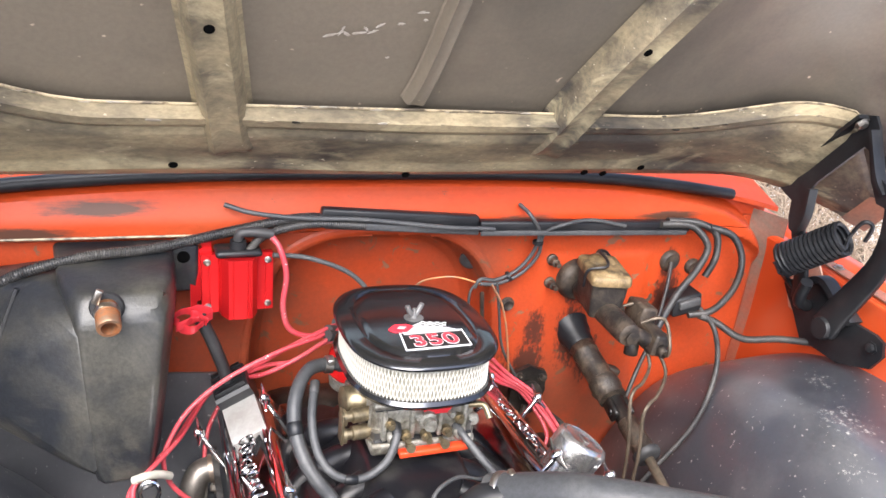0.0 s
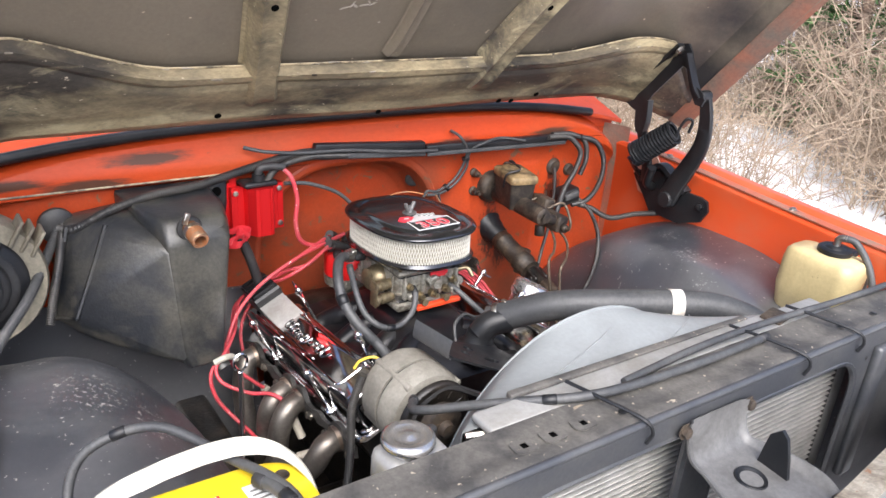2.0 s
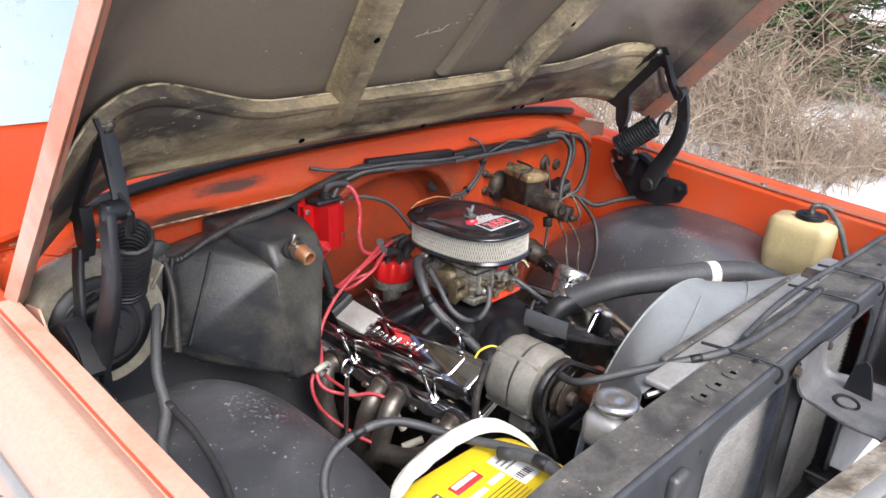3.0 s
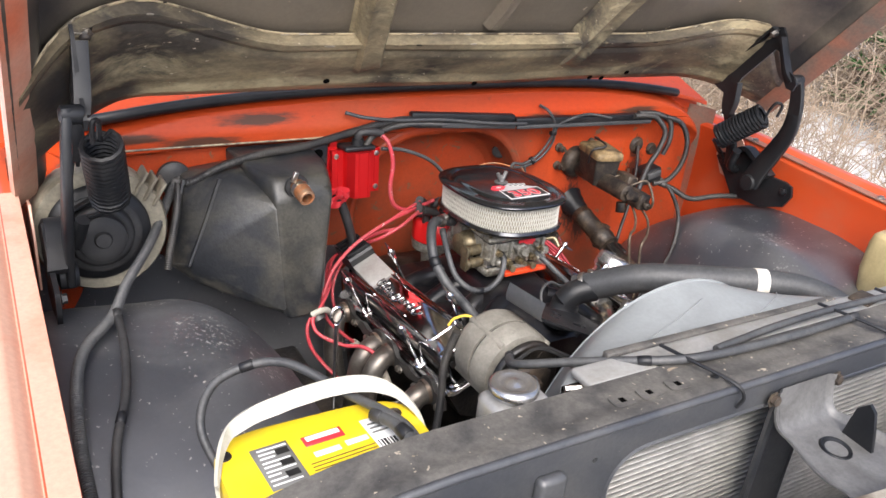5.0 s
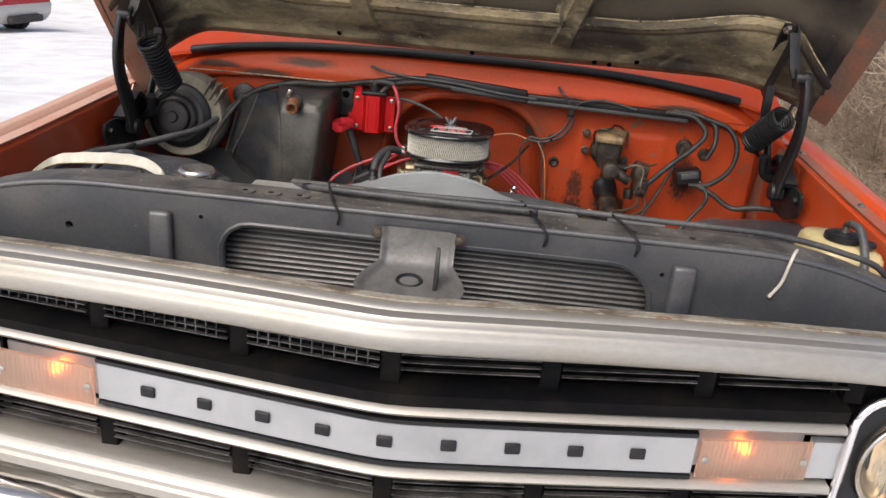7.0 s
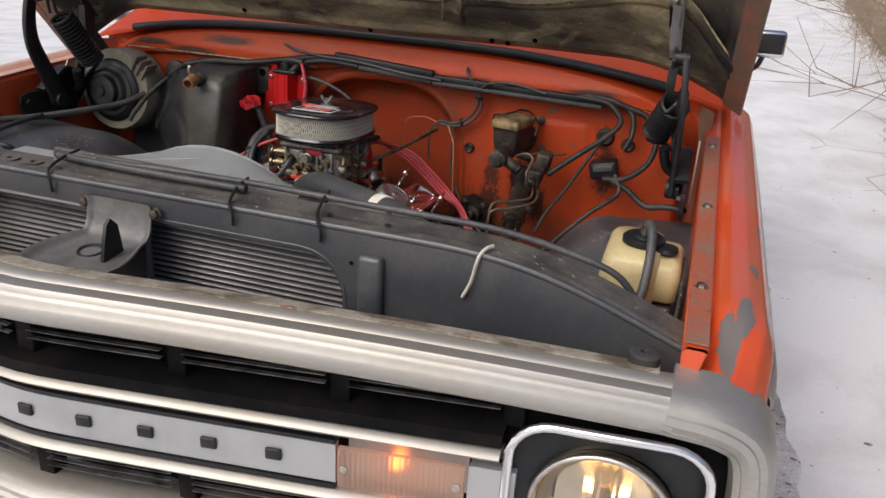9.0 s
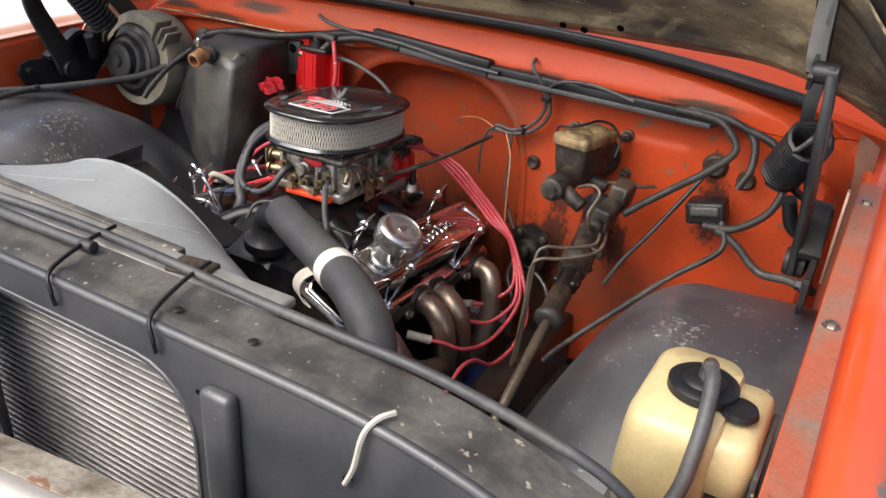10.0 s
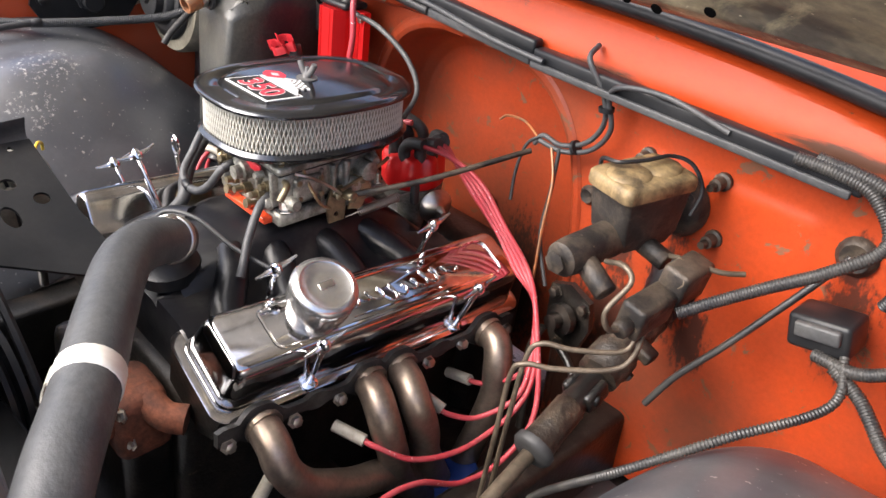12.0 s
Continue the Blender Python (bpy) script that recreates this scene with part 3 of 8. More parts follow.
def fender(s):
    """One front fender with its inner apron and rail; s: 1 the driver's side, -1 the other."""
    cross = [(0.905, 0.60), (0.907, 0.80), (0.906, 0.93), (0.904, 0.958), (0.909, 0.964), (0.930, 0.964), (0.938, 0.960), (0.946, 0.968), (0.958, 0.976), (0.985, 0.974), (1.010, 0.958), (1.026, 0.925), (1.032, 0.885), (1.030, 0.84), (1.022, 0.70), (1.005, 0.52), (0.985, 0.40)]

    def point(u, v):
        k = u * (len(cross) - 1)
        i = min(int(k), len(cross) - 2)
        (x0, z0), (x1, z1) = cross[i], cross[i + 1]
        x, z = x0 + (x1 - x0) * (k - i), z0 + (z1 - z0) * (k - i)
        y = -0.055 + 1.33 * v
        z += (0.026 * y - 0.006) * step(0.55, 0.95, z) + 0.012 * step(0.3, 1.0, y) * step(0.6, 0.95, z)
        bow = step(0.08, -0.055, y)
        if x > 0.935:
            z -= 0.05 * bow * step(0.8, 0.97, z)
            x -= 0.012 * bow
            y -= 0.012 * step(0.935, 1.02, x) * (1 - v) ** 6
        arch = max(0.0, 1 - ((y - 0.60) / 0.43) ** 2)
        if z < 0.42 + 0.40 * math.sqrt(arch) and x > 0.975:
            z = 0.42 + 0.40 * math.sqrt(arch)
        return s * x, y, z

    g = Geo().sheet(lambda u, v: point(0.36 + 0.64 * u, v), 48, 60, (s * -0.002, 0, -0.004))
    nose = [Vector(point(i / 64, 0)) for i in range(65)]
    g.loft([nose, [q + Vector((0, 0.004, 0)) for q in nose]])
    f = part("fender", g, ORANGE_OUT if s > 0 else FADED, truck, "orange fender with paint flaked to grey primer" if s > 0 else "orange fender bleached pale and chalky on top")
    part("inner_apron", Geo().sheet(lambda u, v: point(0.36 * u, v), 30, 60, (s * -0.002, 0, -0.004)), ORANGE_OUT, f, "orange inner apron")

    def rail(u, v):
        y = -0.05 + 1.0 * v
        z = 0.9655 + (0.026 * y - 0.006) + 0.012 * step(0.3, 1.0, y)
        return s * (0.904 + 0.030 * u), y, z + 0.0035

    part("rail_flange", Geo().sheet(rail, 3, 40, (0, 0, -0.003)), ORANGE_DULL if s > 0 else FADED, f, "dusty fender rail")
    part("trim_strip", Geo().sheet(lambda u, v: Vector(point((11.75 + 0.9 * u) / 16, 0.05 + 0.9 * v)) + Vector((s * (0.004 + 0.004 * math.sin(math.pi * u)), 0, 0)), 5, 40, (s * -0.004, 0, 0)), TRIM, f, "bright side moulding")
    for y in (0.12, 0.47, 0.86) if s > 0 else ():
        part("fender_bolt", bolt(Geo(), rail_at(s, y), (0, 0, 1)), STEEL, f)
    return f


def rail_at(s, y):
    return (s * 0.919, y, 0.969 + 0.026 * y - 0.006 + 0.012 * step(0.3, 1.0, y))


for s in (1, -1):
    fender(s)


def liner(s):
    """The wheel housing dome inside the bay."""
    top, mid, fall, power, edge, roll, span = (0.838, 0.583, 0.150, 2.78, 0.725, 0.339, 0.23) if s > 0 else (0.862, 0.63, 0.30, 2.3, 0.70, 0.26, 0.26)

    def point(u, v):
        x = 0.42 + 0.485 * u
        y = 0.02 + 1.0 * v
        arch = top - 0.34 * (abs(y - mid) / 0.66) ** 2.1 if y < mid else top - fall * (abs(y - mid) / 0.42) ** power
        z = arch - roll * (max(0.0, edge - x) / span) ** 2 + 0.012 * step(0.72, 0.9, x) + 0.004 * noise.noise((x * 7, y * 7, s))
        return s * x, y, max(z, 0.42)

    return part("wheel_housing", Geo().sheet(point, 44, 60, (0, 0, -0.004)), WELL, truck, "black wheel housing dusted and speckled white", sharp=30)


for s in (1, -1):
    liner(s)

# lower bay: frame rails, and an added black sheet for the shade between the wheels
g = Geo()
for s in (1, -1):
    g.box((s * 0.40, 0.55, 0.47), (0.07, 1.35, 0.13), bevel=0.01)
g.box((0, 0.62, 0.40), (0.8, 0.16, 0.08), bevel=0.02)
part("chassis_frame", g, GREASE, truck)
part("splash_pan", Geo().sheet(lambda u, v: (-0.46 + 0.92 * u, 0.05 + 1.10 * v, 0.375 + 0.02 * math.sin(9 * v) * math.sin(math.pi * u)), 10, 14, (0, 0, -0.004)), GREASE, truck, "black sheet added for the shade under the engine")
for s in (1, -1):
    tyre = [(0.20, -0.10), (0.33, -0.105), (0.365, -0.07), (0.37, 0.0), (0.365, 0.07), (0.33, 0.105), (0.20, 0.10)]
    part("wheel", Geo().lathe(tyre, (s * 0.84, 0.62, 0.37), (s, 0, 0), 40), TYRE, truck)

# ---- core support ----

def top_edge(x):
    a = abs(x)
    return 1.012 - 0.098 * step(0.50, 0.98, a) * (a - 0.5) / 0.42 if a > 0.5 else 1.012


outline = [(-0.925, 0.42)] + [(0.925, 0.42)] + [(0.925 - 1.85 * i / 60, top_edge(0.925 - 1.85 * i / 60)) for i in range(61)]
hole_l = [(-0.335, 0.50), (-0.040, 0.50), (-0.030, 0.80), (-0.030, 0.955), (-0.040, 0.966)] + [(-0.335 + 0.055 * (1 - math.sin(radians(a))), 0.966 - 0.055 * (1 - math.cos(radians(a)))) for a in (0, 20, 40, 60, 80, 90)]
hole_r = [(0.405, 0.50)] + [(0.405 - 0.075 * (1 - math.cos(radians(a))), 0.966 - 0.075 * (1 - math.sin(radians(a)))) for a in (0, 15, 30, 45, 60, 75, 90)] + [(0.054, 0.966), (0.046, 0.955), (0.046, 0.80), (0.056, 0.50)]
dots = [ring_pts(0.004, 8, c) for c in ((-0.365, 0.970), (0.447, 0.915), (-0.447, 0.92), (0.70, 0.87), (0.415, 0.955))] + [ring_pts(0.007, 10, (0.593, 0.938)), ring_pts(0.007, 10, (-0.60, 0.93))]
g = Geo().plate(outline, 0.010, at_y(0.0), [hole_l, hole_r, *dots])
support = part("core_support", g, SATIN, truck, "satin black radiator core support with punched holes", sharp=30)
g = Geo().sheet(lambda u, v: (-0.92 + 1.84 * u, 0.002 + 0.078 * v, top_edge(-0.92 + 1.84 * u) + 0.004 * math.sin(math.pi * min(1, v * 3)) - 0.0005), 70, 6, (0, 0, -0.006))
part("upper_flange", g, SATIN_DUSTY, support, "flange caked with tan road dust")
g = Geo().tube([(-0.92 + 1.84 * i / 60, 0.004, top_edge(-0.92 + 1.84 * i / 60) - 0.0035) for i in range(61)], 0.0058, 8, raw=True)
part("rolled_edge", g, SATIN, support)
for x in (0.449, -0.434):
    g = Geo().box((x, -0.006, 0.845), (0.040, 0.018, 0.262), bevel=0.007)
    part("stiffener", g, SATIN, support)
for hole in (hole_l, hole_r):
    part("opening_lip", Geo().tube([(p[0], 0.004, p[1]) for p in hole], 0.006, 6, closed=True, raw=True), SATIN, support)
for x in (-0.30, -0.255, -0.205):
    boss = part("pressed_boss", Geo().plate(rounded(-0.017, -0.012, 0.017, 0.012, 0.008), 0.0022, Matrix.Translation((x, 0.038, 1.0125)), [rounded(-0.005, -0.005, 0.005, 0.005, 0.0015)]), SATIN_DUSTY, support, "pressed boss with a square hole")
    part("square_hole", Geo().box((x, 0.038, 1.0128), (0.0095, 0.0095, 0.002), bevel=0.0005, seg=1), HOLE, boss)
for x in (0.362, -0.145, 0.46):
    part("punched_hole", Geo().lathe([(0.0, 0.0004), (0.005, 0.0004), (0.0055, 0.0)], (x, 0.03, 1.0152), (0, 0, 1), 14), BLACK_INK, support)
# hood latch post and shelf
def post(u, v):
    w = 0.062 + 0.024 * step(0.30, 0.75, v) - 0.012 * step(0.75, 1.0, v)
    x = 0.008 + w * (2 * u - 1)
    a = min(1.0, v / 0.4)
    y = -0.006 - 0.028 * (1 - math.cos(a * math.pi / 2)) - 0.140 * max(0.0, v - 0.4) / 0.6
    z = 0.992 - 0.060 * math.sin(a * math.pi / 2) - 0.008 * max(0.0, v - 0.4) / 0.6
    rim = step(0.80, 0.97, abs(2 * u - 1))
    return x, y - 0.006 * rim * (1 - v), z + 0.010 * rim * step(0.15, 0.5, v) * step(1.0, 0.85, v)


latch = part("latch_post", Geo().sheet(post, 36, 30, (0, 0.003, -0.003)), LATCH, support, "worn grey hood latch shelf", sharp=50)
for x in (0.076, -0.060):
    part("latch_bolt", bolt(Geo(), (x, -0.008, 0.980), (0, -1, 0.1), 0.008, 0.008), DIRTY_IRON, latch)
for x in (-0.058, 0.074):
    part("latch_bolt", bolt(Geo(), (x, -0.162, 0.9285), (0, 0, 1), 0.007, 0.006), DIRTY_IRON, latch)
part("latch_hole", Geo().lathe([(0.0, 0.001), (0.014, 0.001), (0.017, 0.004), (0.021, 0.005), (0.024, 0.0)], (0.004, -0.078, 0.927), (0, -0.1, 1), 20), BLACK, latch)
yz_ = Matrix(((0, 0, 1, 0.044), (1, 0, 0, 0), (0, 1, 0, 0), (0, 0, 0, 1)))
part("safety_hook", Geo().plate([(-0.105, 0.926), (-0.098, 0.958), (-0.090, 0.984), (-0.080, 0.992), (-0.066, 0.978), (-0.062, 0.955), (-0.058, 0.926)], 0.006, yz_), BLACK, latch)
for s in (1, -1):
    part("bump_stop", Geo().lathe([(0.011, 0), (0.011, 0.014), (0.020, 0.015), (0.021, 0.030), (0.015, 0.034), (0.006, 0.033), (0.005, 0.028)], (s * 0.858, -0.055, 0.905), (0, 0, 1), 20), RUBBER, support, "black rubber hood stop")


# ---- grille ----
def vee(x):
    """The grille's plan: its middle stands forward."""
    a = abs(x)
    return -0.245 + 0.13 * math.sqrt(a * a + 0.0016) / 0.9 - 0.006


def strip(profile, x0, x1, n=48, drop=0.0, back=0.0, lean=0.0):
    """Sweeps a (forward, z) outline along the grille's plan."""
    rings = []
    for i in range(n + 1):
        x = x0 + (x1 - x0) * i / n
        rings.append([(x, vee(x) - f + back, z - drop * (abs(x) / 0.9) ** 2 - lean * x) for f, z in profile])
    return Geo().loft(rings)


grille = thing("grille", (0, -0.19, 0.54), "wide bright-trimmed black grille with a satin name plate", "grille")
top_profile = [(-0.060, 0.945), (-0.045, 0.951), (-0.022, 0.951), (-0.018, 0.947), (-0.012, 0.950), (0.004, 0.9475), (0.0055, 0.9450), (0.013, 0.9425), (0.0185, 0.9375), (0.0187, 0.9345), (0.0235, 0.929), (0.026, 0.920), (0.0245, 0.912), (0.0225, 0.911), (0.022, 0.905), (0.012, 0.897), (0.008, 0.900), (0.0, 0.895), (-0.06, 0.90)]
upper = part("upper_rail", strip(top_profile, -0.905, 0.905, 60, drop=0.028), TRIM, grille, "bright metal upper rail with dirt along its back", sharp=48)
part("back_flange", strip([(-0.078, 0.9440), (-0.062, 0.9475), (-0.047, 0.9530), (-0.040, 0.9535), (-0.040, 0.9515), (-0.047, 0.9510), (-0.062, 0.9455), (-0.078, 0.9420)], -0.88, 0.88, 60, drop=0.028), FLANGE, upper, "pale flange caked with dirt and rust", sharp=40)
for s in (1, -1):
    g = Geo()
    path = [(s * 0.895, vee(0.895), 0.898), (s * 0.965, vee(0.93) + 0.002, 0.888), (s * 1.006, vee(0.96) + 0.012, 0.85), (s * 1.018, vee(0.97) + 0.014, 0.76), (s * 1.016, vee(0.97) + 0.014, 0.66), (s * 1.000, vee(0.96) + 0.012, 0.600), (s * 0.95, vee(0.93) + 0.002, 0.572), (s * 0.90, vee(0.9), 0.568)]
    rings = []
    sp = spline(path, 8)
    for i, p in enumerate(sp):
        d = (sp[min(i + 1, len(sp) - 1)] - sp[max(i - 1, 0)]).normalized()
        outw = Vector((0, 1, 0)).cross(d).normalized() * (1 if s > 0 else -1)
        outw = -outw if outw.dot(p - Vector((s * 0.8, p.y, 0.72))) < 0 else outw
        fwd = Vector((0, -1, 0))
        rings.append([p + outw * a + fwd * b for a, b in ((-0.030, 0.0), (-0.024, 0.019), (-0.016, 0.0235), (-0.015, 0.0215), (-0.004, 0.0265), (0.006, 0.0245), (0.0075, 0.0215), (0.016, 0.0185), (0.024, 0.008), (0.028, -0.008), (0.030, -0.07), (0.02, -0.075), (0.012, -0.01))])
    part("end_rail", g.loft(rings), TRIM, grille, sharp=30)
low_profile = [(-0.06, 0.606), (0.0, 0.608), (0.010, 0.604), (0.014, 0.594), (0.019, 0.590), (0.021, 0.584), (0.027, 0.580), (0.029, 0.566), (0.018, 0.558), (-0.06, 0.553)]
part("lower_rail", strip(low_profile, -0.905, 0.905, 60), TRIM, grille, sharp=30)
part("backing", strip([(-0.085, 0.90), (-0.080, 0.90), (-0.080, 0.59), (-0.085, 0.59)], -0.70, 0.70, 40, drop=0.0), GRILLE, grille)
plate = part("name_plate", strip([(-0.014, 0.770), (-0.004, 0.768), (-0.004, 0.704), (-0.014, 0.702)], -0.474, 0.474, 40, lean=0.009), PLATE, grille, "satin silver plate with nine spaced dark emblems")
part("plate_border", strip([(-0.016, 0.7775), (-0.001, 0.7775), (-0.001, 0.7715), (-0.016, 0.7715)], -0.474, 0.474, 40, lean=0.009), BLACK, grille)
part("plate_border", strip([(-0.016, 0.7015), (-0.001, 0.7015), (-0.001, 0.695), (-0.016, 0.695)], -0.474, 0.474, 40, lean=0.009), BLACK, grille)
for z in (0.795, 0.684):
    part("bright_bead", strip([(-0.02, z + 0.008), (0.004, z + 0.007), (0.010, z), (0.004, z - 0.007), (-0.02, z - 0.008)], -0.70, 0.70, 50, lean=0.007), TRIM, grille, sharp=50)
part("shelf", strip([(-0.045, 0.830), (0.0, 0.822), (0.0, 0.803), (-0.045, 0.803)], -0.70, 0.70, 40), GRILLE, grille)
for z0 in (0.857, 0.634):
    for r in range(3):
        z = z0 + 0.0125 * r
        for k in range(-3, 3):
            x0 = k * 0.236 + 0.016
            part("grille_bar", strip([(-0.018, z + 0.0006), (-0.010, z + 0.0006), (-0.010, z - 0.0006), (-0.018, z - 0.0006)], x0, x0 + 0.204, 4), BAR, grille)
for k in range(-3, 4):
    x = k * 0.236
    for zc, h in ((0.861, 0.072), (0.634, 0.072)):
        part("divider", Geo().box((x, vee(x) + 0.036, zc), (0.030, 0.030, h), bevel=0.003), GRILLE, grille)
for k in range(-3, 0):
    for q in range(1, 12):
        x = k * 0.236 + 0.016 + 0.017 * q
        part("grille_upright", Geo().box((x, vee(x) + 0.0155, 0.870), (0.0016, 0.008, 0.030), bevel=0.0004, seg=1), BAR, grille)
# emblem bars of the name plate
for k in range(9):
    x = -0.385 + 0.770 * k / 8
    slope = math.degrees(math.atan(0.13 / 0.9)) * (1 if x > 0 else -1) if abs(x) > 0.02 else 0
    g = Geo().box((x, vee(x) + 0.002, 0.737 - 0.009 * x), (0.024, 0.006, 0.018), (0, 0, slope), bevel=0.002)
    part("emblem_bar", g, BLACK, plate)


def lamp_unit(s):
    rings = []
    for i in range(97):
        x = s * (0.480 + 0.175 * i / 96)
        flute = 0.0007 * math.sin(i * math.pi / 2)
        rings.append([(x, vee(x) - f - (flute if f > 0 else 0), z) for f, z in ((-0.004, 0.765), (0.001, 0.764), (0.003, 0.757), (0.003, 0.703), (0.001, 0.697), (-0.004, 0.696))])
    lens = part("marker_lamp", Geo().loft(rings), AMBER, grille, "ribbed amber turn-signal lens, lit", sharp=60)
    lens.visible_shadow = False
    part("lamp_reflector", strip([(-0.034, 0.764), (-0.030, 0.764), (-0.030, 0.697), (-0.034, 0.697)], s * 0.482, s * 0.653, 8), PLATE, grille)
    part("lamp_bulb", Geo().lathe([(0.001, -0.012), (0.007, -0.009), (0.009, 0.0), (0.007, 0.006), (0.001, 0.009)], (s * 0.556, vee(0.556) + 0.020, 0.738), (0, -1, 0), 16), BULB, grille)
    for x in (0.489, 0.646):
        part("lens_screw", Geo().lathe([(0.006, 0), (0.006, 0.002), (0.003, 0.003)], (s * x, vee(x) - 0.003, 0.731), (0, -1, 0), 10), STEEL, grille)
    part("end_plate", strip([(-0.02, 0.765), (-0.004, 0.764), (-0.004, 0.698), (-0.02, 0.697)], s * 0.659, s * 0.722, 4), PLATE, grille)


for s in (1, -1):
    lamp_unit(s)


def headlight(s):
    c = Vector((s * 0.838, vee(0.838) - 0.002, 0.722))
    t = thing("headlight", c, "round sealed headlight in a bright rounded-square bezel, lit", "headlight", "pair of headlights")
    ring = rounded(-0.128, -0.128, 0.128, 0.128, 0.055)
    g = Geo()
    g.tube([c + Vector((x, -0.004 + 0.10 * s * x, z)) for x, z in ring], 0.0075, 8, closed=True, raw=True)
    part("bezel", g, CHROME, t, "bright bezel")
    g = Geo().plate(rounded(-0.124, -0.124, 0.124, 0.124, 0.052), 0.004, Matrix.Translation(c + Vector((0, 0.012, 0))) @ pose(0, 0, 0, 0, 0, s * 6) @ XZ, [ring_pts(0.097, 28)])
    part("bezel_panel", g, BLACK, t)
    ax = Vector((0, -1, 0))
    part("bucket_panel", Geo().box(c + Vector((s * 0.012, 0.040, 0.005)), (0.31, 0.012, 0.34), (0, 0, s * 6), bevel=0.004), GRILLE, t, "black panel behind the lamp")
    part("reflector", Geo().lathe([(0.004, -0.055), (0.05, -0.040), (0.078, -0.012), (0.089, 0.006), (0.094, 0.010), (0.098, 0.006), (0.098, -0.004), (0.082, -0.020)], c + Vector((0, 0.006, 0)), ax, 32), REFLECT, t)
    verts, faces, n = [], [], 120
    for side in (0, 1):
        for j in range(25):
            r = 0.0885 * max(0.002, j / 24)
            for i in range(n):
                x, z = r * math.cos(2 * math.pi * i / n), r * math.sin(2 * math.pi * i / n)
                flute = 0.0019 * math.sin(x * 520) * step(0.080, 0.070, r) * (1 if z < 0.018 else 0.35)
                verts.append(c + Vector((x, -0.018 + 2.4 * r * r + (0.0045 + flute if side else 0.0), z)))
    for side in (0, 1):
        for j in range(24):
            for i in range(n):
                q = (side * 25 + j) * n
                faces.append((q + i, q + (i + 1) % n, q + n + (i + 1) % n, q + n + i))
    faces += [(24 * n + i, 24 * n + (i + 1) % n, 49 * n + (i + 1) % n, 49 * n + i) for i in range(n)]
    glass = part("lens", Geo().add(verts, faces), LENS, t, "clear fluted lens", sharp=60)
    glass.visible_shadow = False
    part("retaining_ring", Geo().tube([c + Vector((0.0955 * math.cos(a * math.pi / 20), -0.006, 0.0955 * math.sin(a * math.pi / 20))) for a in range(40)], 0.0042, 8, closed=True, raw=True), STEEL, t)
    part("bulb_shield", Geo().lathe([(0.002, 0.0), (0.010, 0.001), (0.013, 0.008), (0.012, 0.016), (0.011, 0.008)], c + Vector((0, 0.018, 0.004)), ax, 20), CHROME, t)
    for dx in (-0.020, 0.022):
        part("filament", Geo().cyl(c + Vector((dx - 0.006, 0.024, 0.022)), c + Vector((dx + 0.006, 0.024, 0.022)), 0.0055, 10), FILAMENT, t)
    return t


for s in (1, -1):
    headlight(s)

# ---- front bumper ----
bumper = thing("front_bumper", (0, -0.3, 0.4), "scuffed chrome front bumper with wavy dents", "bumper")
prof = [(-0.02, 0.548), (0.03, 0.553), (0.055, 0.550), (0.075, 0.545), (0.088, 0.535), (0.095, 0.518), (0.099, 0.49), (0.098, 0.45), (0.085, 0.395), (0.05, 0.37), (0.045, 0.38), (0.075, 0.41), (0.085, 0.46), (0.08, 0.51), (0.06, 0.535), (-0.02, 0.540)]
rings = []
for i in range(181):
    x = -0.98 + 1.96 * i / 180
    dent = math.exp(-((x + 0.25) / 0.30) ** 2)
    rings.append([(x, vee(min(0.9, abs(x))) - f - (0.006 * noise.noise((x * 16, z * 30, 1)) + 0.004 * noise.noise((x * 37, z * 50, 5))) * dent * (f > 0.02) + 0.10 * step(0.8, 0.98, abs(x)), z + 0.008 * noise.noise((x * 13, f * 20, 3)) * dent * (f > 0)) for f, z in prof])
part("face_bar", Geo().loft(rings), BUMPER, bumper, sharp=60)
part("filler_panel", strip([(-0.06, 0.557), (0.035, 0.552), (0.035, 0.546), (-0.06, 0.546)], -0.9, 0.9, 40), TRIM, bumper)
for s in (1, -1):
    part("bracket", Geo().box((s * 0.4, -0.10, 0.45), (0.06, 0.25, 0.08), bevel=0.01), GREASE, bumper)

# ---- cab ----
g = Geo()
for s in (1, -1):
    g.tube([(s * 0.86, 1.40, 1.14), (s * 0.82, 1.62, 1.42), (s * 0.76, 1.80, 1.66)], 0.028, 8)
g.tube([(-0.76, 1.80, 1.66), (0, 1.78, 1.68), (0.76, 1.80, 1.66)], 0.028, 8)
g.box((0, 2.22, 1.69), (1.56, 0.90, 0.06), bevel=0.028, seg=4)
g.sheet(lambda u, v: (-0.93 + 1.86 * u + (0.15 - 0.30 * u) * step(0.5, 1.0, v), 2.62 + 0.04 * math.sin(math.pi * u), 0.42 + 1.26 * v), 16, 14, (0, -0.03, 0))
part("roof", g, ORANGE_OUT, truck)
for s in (1, -1):
    g = Geo().sheet(lambda u, v: (s * (0.985 - 0.05 * (2 * v - 1) ** 2 - 0.03 * max(0, v - 0.7)), 1.27 + 1.35 * u, 0.42 + 0.74 * v), 12, 16, (s * -0.03, 0, 0))
    part("door", g, ORANGE_OUT, truck)
g = Geo().sheet(lambda u, v: (-0.82 + 1.64 * u, 1.42 + 0.38 * v - 0.06 * (1 - (2 * u - 1) ** 2), 1.165 + 0.50 * v), 16, 8, (0, 0.005, 0.002))
ob = part("windscreen", g, GLASS, truck)
ob.visible_shadow = False
g = Geo().box((0, 1.70, 1.08), (1.6, 0.5, 0.10), bevel=0.04)
g.box((0, 2.6, 1.1), (1.5, 0.2, 0.9), bevel=0.05)
